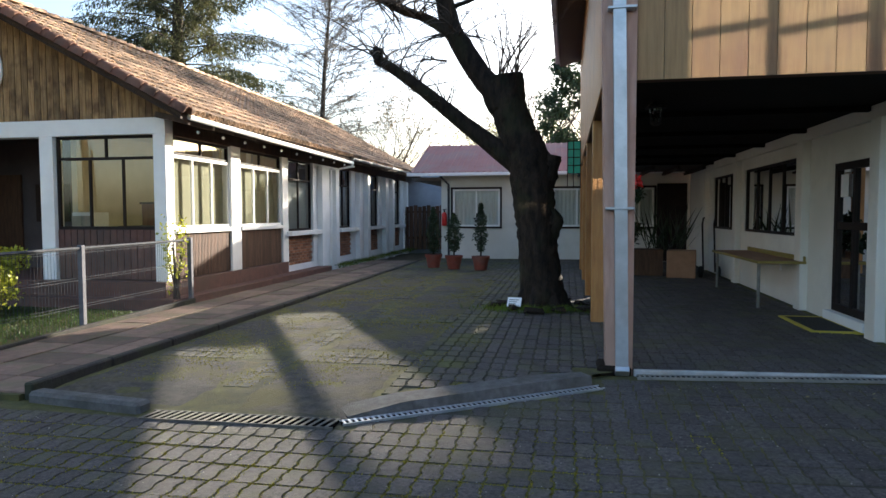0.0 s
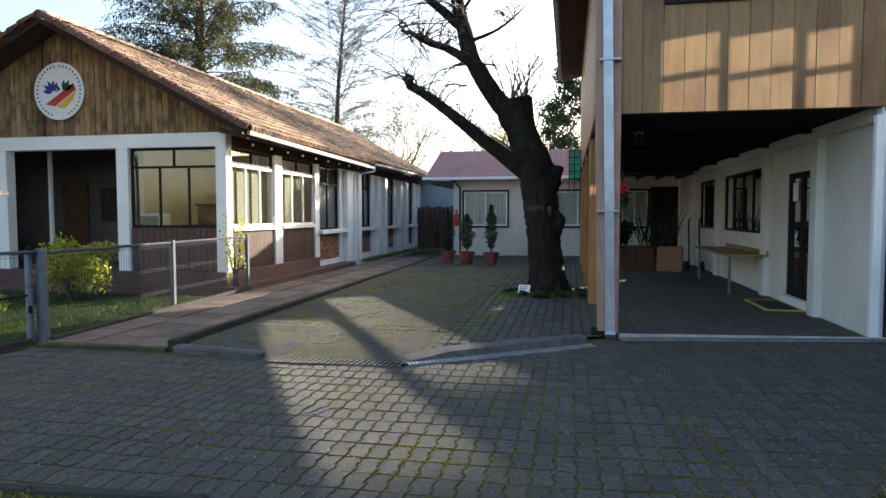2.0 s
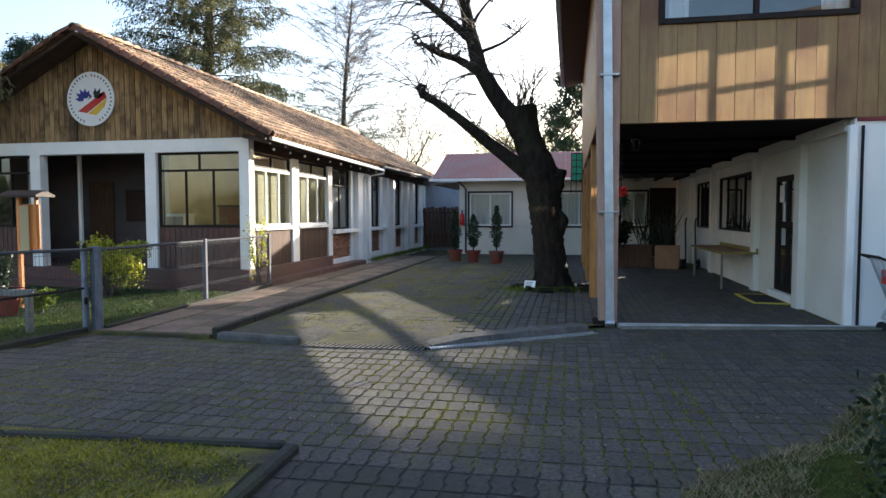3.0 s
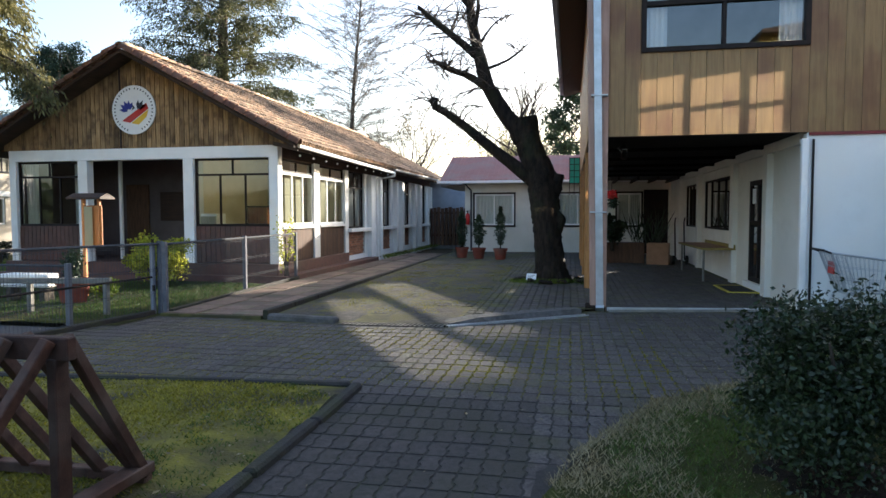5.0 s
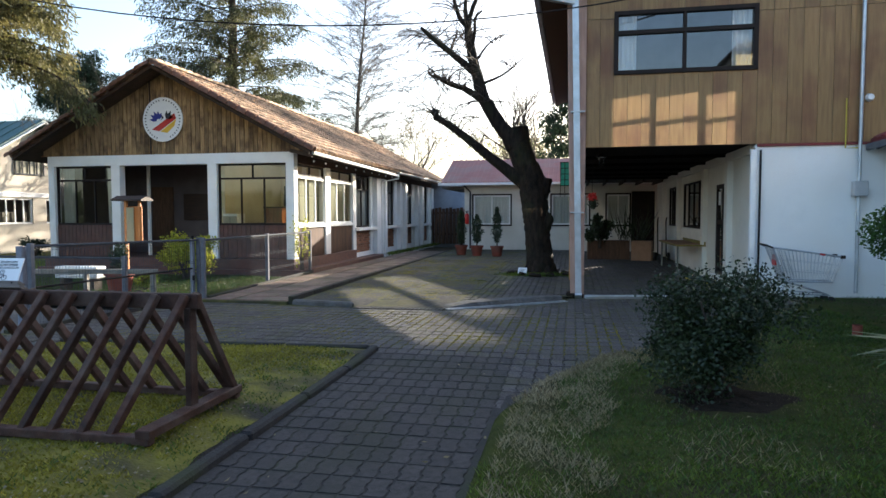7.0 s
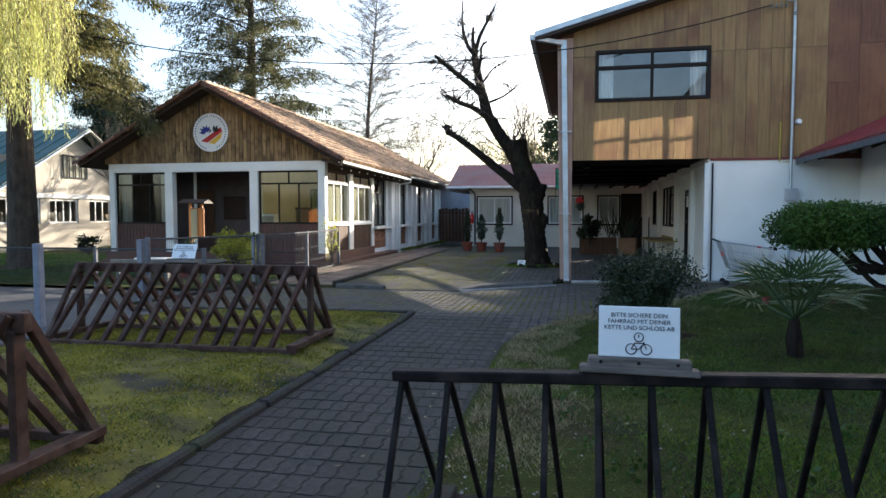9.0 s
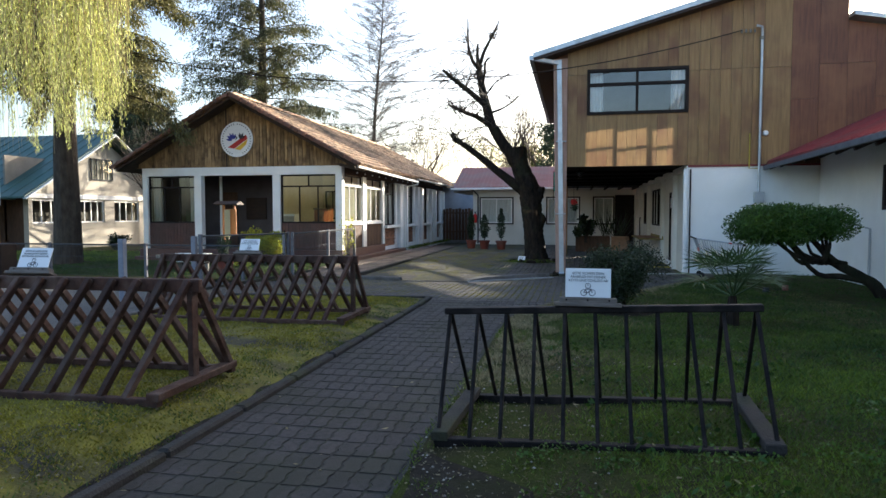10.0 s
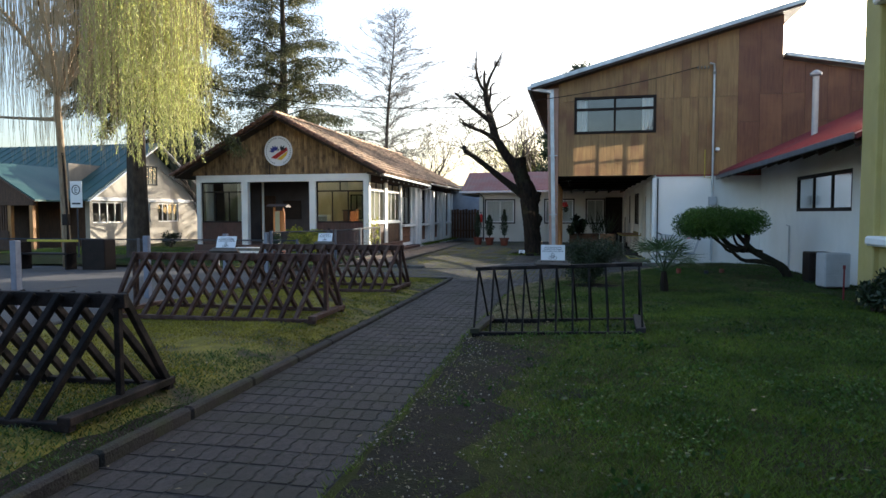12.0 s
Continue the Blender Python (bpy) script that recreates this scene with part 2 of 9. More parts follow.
M_IRON = mat("cast_iron_grating", (0.075, 0.068, 0.058), (0.17, 0.155, 0.13), 9, 0.7, 0.2, 60, metal=0.2, spec=0.3)
M_KERB = mat("kerb_concrete", (0.020, 0.018, 0.017), (0.046, 0.0415, 0.038), 7, 0.9, 0.6, 60, stain=(0.04, 0.046, 0.016), stain_scale=2.5, stain_amount=0.7)
M_TILE_WALK = mat("walkway_tile", (0.118, 0.076, 0.058), (0.212, 0.145, 0.110), 9, 0.78, 0.35, 120, vary=0.35, stain=(0.10, 0.095, 0.05), stain_scale=2.0, stain_amount=0.7)
M_ASPHALT = mat("asphalt", (0.0495, 0.0495, 0.054), (0.081, 0.081, 0.0855), 6, 0.85, 0.3, 150, stain=(0.12, 0.115, 0.105), stain_scale=0.3)
M_MOSS = mat("mossy_lawn", (0.095, 0.084, 0.0125), (0.222, 0.193, 0.022), 4.0, 0.95, 0.8, 45, stain=(0.04, 0.033, 0.022), stain_scale=1.7, stain_amount=1.0)
M_LAWN = mat("lawn_soil", (0.02958, 0.03654, 0.0087), (0.06786, 0.07656, 0.01566), 6.0, 0.95, 1.0, 60, stain=(0.048, 0.036, 0.022), stain_scale=1.0, stain_amount=0.85, spec=0.1)
M_SOIL = mat("bare_soil", (0.020, 0.0168, 0.0132), (0.046, 0.039, 0.030), 12, 0.95, 1.0, 60, stain=(0.032, 0.036, 0.013), stain_scale=2.4, stain_amount=0.7, spec=0.1)
M_GRASS = leaf_mat("grass_blade", (0.05, 0.09, 0.009), (0.17, 0.23, 0.022))
# two darker copies of the grass: shade put into the blade colour
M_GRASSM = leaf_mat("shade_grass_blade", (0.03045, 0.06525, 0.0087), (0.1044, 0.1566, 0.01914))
M_GRASSD = leaf_mat("dark_shade_grass_blade", (0.02175, 0.0609, 0.0087), (0.0609, 0.1175, 0.01914))
M_FRESH = leaf_mat("fresh_grass_blade", (0.055, 0.105, 0.010), (0.17, 0.245, 0.026))
M_CLOVER = leaf_mat("clover_leaf", (0.0435, 0.0957, 0.01218), (0.1131, 0.1914, 0.03045))
M_DRY = leaf_mat("dry_blade", (0.1479, 0.1218, 0.0522), (0.2958, 0.2479, 0.1305))
M_STRAW = leaf_mat("straw_blade", (0.2436, 0.2044, 0.1044), (0.4176, 0.348, 0.2088))
M_MOSSB = leaf_mat("moss_blade", (0.171, 0.1548, 0.0126), (0.342, 0.3015, 0.0288))
M_WHITE = mat("white_paint", (0.86, 0.86, 0.84), (0.93, 0.93, 0.91), 2.5, 0.6, 0.08, 40, stain=(0.66, 0.63, 0.57), stain_scale=1.1, stain_amount=0.3)
M_PLASTER = mat("white_plaster", (0.84, 0.84, 0.82), (0.92, 0.92, 0.90), 1.8, 0.85, 0.2, 50, stain=(0.66, 0.64, 0.58), stain_scale=0.9, stain_amount=0.35)
M_CREAM = mat("cream_plaster", (0.41, 0.375, 0.31), (0.50, 0.463, 0.396), 1.8, 0.85, 0.2, 50, stain=(0.46, 0.42, 0.34), stain_scale=0.9, stain_amount=0.4)
M_GABLE = mat("weathered_plank", (0.171, 0.0945, 0.0387), (0.423, 0.2835, 0.1395), 4.0, 0.75, 0.35, 40, stretch=(9, 9, 0.6), vary=0.36, stain=(0.065, 0.035, 0.02), stain_scale=3.0, stain_amount=0.75)
M_PANEL = mat("varnished_panel", (0.202, 0.117, 0.043), (0.326, 0.199, 0.080), 2.5, 0.5, 0.2, 40, stretch=(7, 7, 0.5), vary=0.09, stain=(0.12, 0.035, 0.02), stain_scale=0.7, stain_amount=0.65)
M_PANEL_RED = mat("red_brown_panel", (0.0957, 0.03045, 0.0174), (0.1827, 0.07395, 0.0348), 2.5, 0.5, 0.2, 40, stretch=(7, 7, 0.5), vary=0.10, stain=(0.22, 0.10, 0.045), stain_scale=1.4, stain_amount=0.6)
M_GROOVE = mat("groove_board", (0.09, 0.04, 0.02), (0.13, 0.06, 0.03), 3, 0.8, 0.1)
M_POST = mat("honey_timber", (0.324, 0.144, 0.0405), (0.45, 0.234, 0.0765), 3, 0.5, 0.2, 50, stretch=(8, 8, 0.7), stain=(0.22, 0.10, 0.04), stain_scale=1.6)
M_PINK = mat("pink_timber", (0.378, 0.225, 0.171), (0.495, 0.324, 0.252), 3, 0.75, 0.25, 50, stretch=(6, 6, 0.8), stain=(0.30, 0.17, 0.12), stain_scale=1.3)
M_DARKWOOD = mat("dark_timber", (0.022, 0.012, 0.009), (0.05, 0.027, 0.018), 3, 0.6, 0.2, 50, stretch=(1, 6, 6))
# near-black boards: the covered way's ceiling shade put into the colour
M_DARKCEIL = mat("shade_black_ceiling_board", (0.005, 0.0035, 0.003), (0.014, 0.009, 0.007), 3, 0.85, 0.2, 50, stretch=(1, 6, 6), spec=0.1)
M_EAVE = mat("brown_eave_board", (0.05, 0.034, 0.026), (0.10, 0.068, 0.052), 3, 0.8, 0.2, 50, stretch=(6, 1, 6), stain=(0.03, 0.02, 0.015), stain_scale=2.0)
M_RACK = mat("brown_rack_timber", (0.034, 0.0155, 0.011), (0.094, 0.0445, 0.030), 4, 0.65, 0.35, 60, stretch=(3, 3, 3), vary=0.3, stain=(0.17, 0.12, 0.095), stain_scale=4.0, stain_amount=0.5, spec=0.25)
M_BLACK = mat("black_paint", (0.007, 0.006, 0.006), (0.020, 0.016, 0.015), 6, 0.7, 0.25, 60, stain=(0.06, 0.045, 0.038), stain_scale=6.0, stain_amount=0.45, spec=0.15)
M_GREYWOOD = mat("weathered_block", (0.11, 0.09, 0.075), (0.24, 0.20, 0.17), 6, 0.85, 0.4, 60, stretch=(1, 8, 8))
M_FRAME = mat("dark_window_frame", (0.010, 0.007, 0.006), (0.024, 0.016, 0.014), 5, 0.6, 0.05, spec=0.2)
M_CLADDING = mat("brown_slat", (0.06, 0.03, 0.018), (0.13, 0.07, 0.04), 3, 0.7, 0.2, 50, stretch=(6, 6, 1), vary=0.25)
M_BRICK = mat("brick", (0.20, 0.085, 0.045), (0.34, 0.17, 0.10), 6, 0.85, 0.4, 60, vary=0.35)
M_MORTAR = mat("mortar", (0.20, 0.18, 0.15), (0.30, 0.27, 0.23), 6, 0.9, 0.3)
M_CLAY = mat("clay_tile", (0.33, 0.20, 0.115), (0.55, 0.39, 0.25), 3.0, 0.8, 0.3, 50, vary=0.38, stain=(0.09, 0.07, 0.045), stain_scale=1.3, stain_amount=0.8)
M_CLAYS = mat("clay_tiles_far", (0.33, 0.20, 0.115), (0.55, 0.39, 0.25), 3.0, 0.8, 0.3, 50, vary=0.38, island=True, stain=(0.09, 0.07, 0.045), stain_scale=0.9, stain_amount=0.8)
M_VERGE = mat("dark_verge_tile", (0.15, 0.065, 0.04), (0.26, 0.13, 0.085), 4, 0.8, 0.3, 50, vary=0.3, stain=(0.06, 0.045, 0.03), stain_scale=2.0, stain_amount=0.6)
M_STEP = mat("red_step_tile", (0.088, 0.041, 0.033), (0.145, 0.07, 0.055), 5, 0.7, 0.15, 60, stain=(0.08, 0.065, 0.05))
M_ZINC = mat("zinc", (0.42, 0.45, 0.48), (0.58, 0.61, 0.64), 5, 0.42, 0.05, 40, metal=0.7, stain=(0.30, 0.30, 0.30), stain_scale=2)
M_STEEL = mat("galvanised_steel", (0.15, 0.145, 0.13), (0.25, 0.24, 0.21), 8, 0.65, 0.05, 60, metal=0.1, spec=0.25)
M_FENCE = mat("grey_fence_paint", (0.05, 0.053, 0.06), (0.085, 0.09, 0.10), 6, 0.8, 0.05, 60, spec=0.15)
M_FPOST = mat("pale_grey_post", (0.11, 0.112, 0.125), (0.17, 0.172, 0.19), 6, 0.75, 0.05, 60, spec=0.2)
M_DRIVEPOST = mat("blue_grey_post", (0.19, 0.20, 0.24), (0.28, 0.29, 0.33), 6, 0.7, 0.05, 60, spec=0.2)
M_REDROOF = mat("faded_red_sheet", (0.2262, 0.06525, 0.05655), (0.3132, 0.1218, 0.1044), 1.5, 0.55, 0.1, 30, stain=(0.22, 0.15, 0.13), stain_scale=0.8, stain_amount=0.7)
M_REDSHEET = mat("red_sheet", (0.17, 0.022, 0.028), (0.25, 0.05, 0.05), 2, 0.6, 0.1, 30, stain=(0.12, 0.06, 0.055), stain_scale=0.9, spec=0.25)
M_GREENROOF = mat("green_sheet", (0.025, 0.075, 0.07), (0.05, 0.12, 0.11), 1.0, 0.5, 0.1, 30, stain=(0.09, 0.14, 0.13), stain_scale=0.6)
M_BARK = mat("dark_bark", (0.006, 0.005, 0.004), (0.038, 0.027, 0.020), 12, 0.92, 1.0, 26, stretch=(1, 1, 0.3), stain=(0.035, 0.04, 0.018), stain_scale=2.5, stain_amount=0.45, spec=0.2)
M_BARE = mat("weathered_wood", (0.22, 0.16, 0.10), (0.36, 0.28, 0.19), 6, 0.85, 0.4, 40, stretch=(3, 3, 0.6))
M_BARKG = mat("grey_bark", (0.035, 0.028, 0.022), (0.09, 0.073, 0.058), 6, 0.9, 0.8, 25, stretch=(1, 1, 0.4), spec=0.2)
M_GLASS = glass_mat("window_glass", (0.82, 0.86, 0.84), 1.55)
# low IOR and grey tint for weak reflections
M_GLASS_DULL = glass_mat("dull_glass", (0.6, 0.62, 0.62), 1.3, 0.08)
M_GLASS_FRONT = glass_mat("front_glass", (0.84, 0.86, 0.83), 1.95)
M_GLASS_SKY = glass_mat("sky_glass", (0.93, 0.95, 0.97), 2.1)
M_CURTAIN = leaf_mat("cream_blind", (0.64, 0.62, 0.44), (0.68, 0.66, 0.48), 0.62, 0.8)
M_LACE = mat("white_curtain", (0.60, 0.60, 0.58), (0.78, 0.78, 0.76), 4, 0.9, 0.3, 20, stretch=(8, 8, 0.4))
M_SHEER = mat("bright_curtain", (0.84, 0.84, 0.83), (0.93, 0.93, 0.92), 4, 0.9, 0.3, 20, stretch=(8, 8, 0.4))
M_HOUSE = mat("cream_weatherboard", (0.5916, 0.5742, 0.5046), (0.696, 0.6786, 0.609), 1.8, 0.7, 0.1, 50, stain=(0.45, 0.42, 0.33), stain_scale=0.9, stain_amount=0.35)
# dark base colour: shade of the porch recess is put into it
M_DIM = mat("shaded_porch_wall", (0.087, 0.07395, 0.07656), (0.1261, 0.1087, 0.1131), 2, 0.9, 0.05)
M_COVER = mat("pale_cream_plaster", (0.72, 0.69, 0.62), (0.84, 0.81, 0.74), 1.8, 0.85, 0.2, 50, stain=(0.55, 0.50, 0.42), stain_scale=0.9, stain_amount=0.4)
M_BEIGE = mat("beige_wall", (0.609, 0.5394, 0.3828), (0.696, 0.6264, 0.4611), 2, 0.9, 0.05)
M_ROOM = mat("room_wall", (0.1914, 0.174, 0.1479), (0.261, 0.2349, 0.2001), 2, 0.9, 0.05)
M_TERRACOTTA = mat("terracotta", (0.17, 0.035, 0.022), (0.25, 0.065, 0.04), 5, 0.7, 0.15, 60, stain=(0.16, 0.10, 0.08), stain_scale=3)
M_CARD = mat("cardboard", (0.27, 0.15, 0.085), (0.35, 0.20, 0.12), 5, 0.85, 0.1)
M_SIGN = mat("white_sign", (0.86, 0.86, 0.86), (0.92, 0.92, 0.92), 4, 0.5, 0.02)
M_INK = mat("dark_ink", (0.02, 0.02, 0.03), (0.04, 0.04, 0.05), 4, 0.6, 0)
M_YELLOW = mat("yellow_plaster", (0.45, 0.37, 0.13), (0.58, 0.49, 0.2), 2, 0.8, 0.2, 40, stain=(0.33, 0.27, 0.12), stain_scale=1)
M_OCHRE = mat("dull_ochre_edge", (0.20, 0.15, 0.035), (0.30, 0.23, 0.06), 5, 0.7, 0.05)
M_YEDGE = mat("yellow_edge", (0.42, 0.34, 0.04), (0.55, 0.45, 0.06), 5, 0.6, 0.05)
M_RUBBER = mat("black_rubber", (0.012, 0.012, 0.012), (0.03, 0.03, 0.03), 20, 0.9, 0.4, 150)
M_ORANGE = mat("orange_timber", (0.50, 0.16, 0.04), (0.66, 0.27, 0.08), 3, 0.5, 0.1, 50, stretch=(6, 6, 0.6))
M_RED = mat("red_paint", (0.5, 0.02, 0.02), (0.6, 0.04, 0.03), 3, 0.35, 0)
M_BLUE = mat("blue_paint", (0.03, 0.04, 0.25), (0.05, 0.06, 0.33), 3, 0.5, 0)
M_GOLD = mat("gold_paint", (0.75, 0.45, 0.03), (0.82, 0.55, 0.06), 3, 0.5, 0)
M_PLASTIC = mat("grey_plastic", (0.40, 0.41, 0.42), (0.50, 0.51, 0.52), 4, 0.5, 0.05)
M_MULCH = mat("dark_mulch", (0.012, 0.009, 0.007), (0.036, 0.027, 0.02), 14, 0.95, 1.0, 60, spec=0.1)
M_GREENGLASS = mat("green_sheet_plastic", (0.02, 0.35, 0.22), (0.04, 0.45, 0.3), 3, 0.3, 0.05)
M_NEEDLE = leaf_mat("cedar_needle", (0.06, 0.07, 0.024), (0.21, 0.19, 0.08), 0.45, 0.6)
M_NEEDLE2 = leaf_mat("dark_needle", (0.016, 0.035, 0.016), (0.045, 0.07, 0.03), 0.25, 0.6)
M_NEEDLE3 = leaf_mat("green_needle", (0.034, 0.044, 0.018), (0.125, 0.125, 0.052), 0.4, 0.6)
M_OLIVE = leaf_mat("olive_leaf", (0.07, 0.075, 0.02), (0.16, 0.15, 0.05), 0.35)
M_TWIG = mat("fine_twig", (0.045, 0.033, 0.026), (0.10, 0.077, 0.058), 4, 0.85, 0)
M_TWIGP = mat("pale_grey_twig", (0.14, 0.127, 0.11), (0.25, 0.23, 0.20), 4, 0.85, 0)
M_TWIGY = mat("tan_twig", (0.32, 0.26, 0.17), (0.50, 0.42, 0.28), 4, 0.85, 0)
M_WILLOW = leaf_mat("willow_leaf", (0.32, 0.36, 0.095), (0.55, 0.57, 0.22), 0.52)
M_SHOOT = mat("tan_shoot", (0.29, 0.225, 0.13), (0.53, 0.42, 0.26), 4, 0.85, 0)
M_SHRUB = leaf_mat("dark_shrub_leaf", (0.009, 0.021, 0.008), (0.040, 0.058, 0.022), 0.2, 0.42)
M_LIME = leaf_mat("lime_leaf", (0.26, 0.30, 0.02), (0.48, 0.48, 0.06), 0.4)
M_TOPIARY = leaf_mat("topiary_leaf", (0.03, 0.075, 0.010), (0.085, 0.165, 0.026), 0.25)
M_PALM = leaf_mat("palm_leaf", (0.045, 0.085, 0.03), (0.10, 0.155, 0.055), 0.25, 0.4)
M_CYPRESS = leaf_mat("cypress_leaf", (0.015, 0.03, 0.012), (0.035, 0.06, 0.025), 0.2)

M_BLUEWALL = mat("grey_blue_sheet", (0.30, 0.34, 0.40), (0.40, 0.44, 0.50), 1.5, 0.7, 0.1, 30, stain=(0.22, 0.23, 0.25), stain_scale=0.9, stain_amount=0.6)
M_PEBBLE = mat("pebble", (0.13, 0.12, 0.105), (0.36, 0.33, 0.29), 20, 0.75, 0.2, 80, vary=0.5, island=True)
M_LITTER = leaf_mat("pale_litter", (0.13, 0.105, 0.06), (0.32, 0.27, 0.18), 0.2, 0.8)


def add_cracks(m, scale, width, wobble, dark):
    """Thin wandering cracks with dirt in them."""
    nt = m.node_tree
    N, link = nt.nodes, nt.links.new
    bsdf = N["Principled BSDF"]
    src = bsdf.inputs["Base Color"].links[0].from_socket
    co = N.new("ShaderNodeTexCoord")
    nz = N.new("ShaderNodeTexNoise")
    nz.inputs["Scale"].default_value = 3.0
    link(co.outputs["Object"], nz.inputs["Vector"])
    ad = N.new("ShaderNodeVectorMath")
    ad.operation = "MULTIPLY_ADD"
    ad.inputs[1].default_value = (wobble, wobble, wobble)
    link(nz.outputs["Color"], ad.inputs[0])
    link(co.outputs["Object"], ad.inputs[2])
    vo = N.new("ShaderNodeTexVoronoi")
    vo.feature = "DISTANCE_TO_EDGE"
    vo.inputs["Scale"].default_value = scale
    link(ad.outputs[0], vo.inputs["Vector"])
    mr = N.new("ShaderNodeMapRange")
    mr.inputs["From Max"].default_value = width
    mr.inputs["To Min"].default_value, mr.inputs["To Max"].default_value = 0.85, 0.0
    link(vo.outputs["Distance"], mr.inputs["Value"])
    mx = N.new("ShaderNodeMix")
    mx.data_type = "RGBA"
    link(mr.outputs[0], mx.inputs[0])
    link(src, mx.inputs[6])
    mx.inputs[7].default_value = (*dark, 1)
    link(mx.outputs[2], bsdf.inputs["Base Color"])


add_cracks(M_SLAB, 0.55, 0.007, 0.9, (0.04, 0.04, 0.022))

# ---- ground ----
def lerp(v, a, b, p, q):
    return p + (q - p) * min(1.0, max(0.0, (v - a) / (b - a)))


def lawn_edge(y):
    """Where the lawn beside the path begins, in x."""
    if y < 0.95:
        return lerp(y, -1.1, -0.2, -0.15, 0.14) if y < -0.2 else lerp(y, -0.2, 0.95, 0.14, 0.72)
    if y < 1.76:
        return lerp(y, 0.95, 1.76, 0.72, 1.65)
    return 1.65 + (y - 1.76) * 0.62


PATH_Z = -0.132


def gz(x, y):
    """Height of the open yard: it falls to the gutter before the courtyard and rises a little to the right; the path lies lower than the lawns."""
    z = lerp(y, -5.5, 3.8, 0.0, -0.16) + min(0.12, 0.026 * max(0.0, x))
    if y > 1.25 or x < -2.4 or x > 3.4:
        return z
    edge = lawn_edge(y)
    if x > edge:
        share = 0.5 * max(0.0, 1.0 - (x - edge) / 1.5)
    elif x < -1.84:
        share = 0.95 * max(0.0, 1.0 - (-1.84 - x) / 0.5)
    else:
        share = 1.0
    return z + share * min(0.0, PATH_Z - z) * lerp(y, 0.4, 1.25, 1.0, 0.0)


def cz(x, y):
    """Height of the courtyard and of the floor under the upper storey."""
    return -0.10 + lerp(y, 6.0, 20.0, 0.0, 0.07) if x < 0.5 else -0.09 + lerp(y, 6.0, 20.0, 0.0, 0.03)


rng = np.random.default_rng(5)
rnd = random.Random(7)

bm = bmesh.new()
xs = [-700, -200, -80, -40] + [-30 + i for i in range(0, 49)] + [22, 30, 60, 150, 700]
ys = [-700, -150, -50, -25] + [-18 + i for i in range(0, 49)] + [35, 45, 80, 200, 900]
grid = [[bm.verts.new((x, y, gz(x, y) - 0.13)) for y in ys] for x in xs]
for a, b in zip(grid, grid[1:]):
    for k in range(len(ys) - 1):
        bm.faces.new((a[k], b[k], b[k + 1], a[k + 1]))
solo("ground", bm, M_EARTH, "bare dark earth with thin weeds under the whole yard", "ground", kind="structure", smooth=True)


def patch(bm, x0, x1, y0, y1, height, step=0.5, lift=0.0, thick=0.0):
    nx, ny = max(1, round((x1 - x0) / step)), max(1, round((y1 - y0) / step))
    vs = [[bm.verts.new((x0 + (x1 - x0) * i / nx, y0 + (y1 - y0) * j / ny, height(x0 + (x1 - x0) * i / nx, y0 + (y1 - y0) * j / ny) + lift)) for j in range(ny + 1)] for i in range(nx + 1)]
    for a, b in zip(vs, vs[1:]):
        for k in range(ny):
            bm.faces.new((a[k], b[k], b[k + 1], a[k + 1]))


def wave(x, y):
    return 0.006 * noise.noise(Vector((x * 1.3, y * 1.3, 5)))


# joint bed under the pavers
bm = bmesh.new()
patch(bm, -6.9, 7.0, 1.0, 6.45, lambda x, y: gz(x, y) + wave(x, y), 0.25, -0.0065)
patch(bm, 0.054, 2.4, -3.4, 0.99, gz, 0.2, -0.016)
yard_bed = solo("pavement", bm, M_BED, "paved yard of wavy grey concrete pavers with moss in the joints", "pavement", kind="structure")
bm = bmesh.new()
patch(bm, -1.75, 0.05, -20.0, 0.99, lambda x, y: gz(x, y) + wave(x, y), 0.25, -0.0065)
path_bed = solo("pavement", bm, M_KERB, "narrow path of dark concrete pavers between lawns", "pavement", kind="structure")
bm = bmesh.new()
patch(bm, 0.45, 3.62, 6.47, 20.6, cz, 0.5, -0.012)
cols_x = [-1.75 + 0.2433 * i for i in range(10)]
old = None
for cx in cols_x:
    yy = [4.95 + (cx + 1.75) * 0.62] + [6.6 + 0.5 * j for j in range(29)]
    col = [bm.verts.new((cx, q, cz(0.0, q) - 0.012)) for q in yy]
    if old:
        for a, b, c, d in zip(old, col, col[1:], old[1:]):
            bm.faces.new((a, b, c, d))
    old = col
court_bed = solo("pavement", bm, M_BED, "shaded paved courtyard and covered way of grey concrete pavers", "pavement", kind="structure")

# courtyard slabs of old concrete
bm = bmesh.new()
patch(bm, -4.42, -1.70, 4.52, 20.6, lambda x, y: cz(x, y) - 0.05 * max(0.0, (5.1 - y) / 0.5) + 0.003 * noise.noise(Vector((x * 2.1, y * 2.1, 8))), 0.25, -0.006)
court_slab = solo("pavement", bm, M_BED, "mossy joints under old concrete slabs in the courtyard", "pavement", kind="structure")

# asphalt drive
bm = bmesh.new()
patch(bm, -30.0, -5.75, -22.0, 1.6, gz, 1.0, -0.035)
patch(bm, -30.0, -6.95, 1.62, 3.6, gz, 1.0, -0.033)
solo("road", bm, M_ASPHALT, "worn grey asphalt drive beside the lawn", "road", kind="structure")
bm = bmesh.new()
for k in range(3):
    sheet(bm, [(-9.6 - 2.6 * k, -2.2, gz(-9, -2) - 0.028), (-9.5 - 2.6 * k, -2.2, gz(-9, -2) - 0.028), (-9.9 - 2.6 * k, -6.5, gz(-9, -6) - 0.028), (-10.0 - 2.6 * k, -6.5, gz(-9, -6) - 0.028)], 0.004)
solo("road_marking", bm, M_SLAB, "faded pale parking lines painted on the asphalt", "marking", kind="structure")

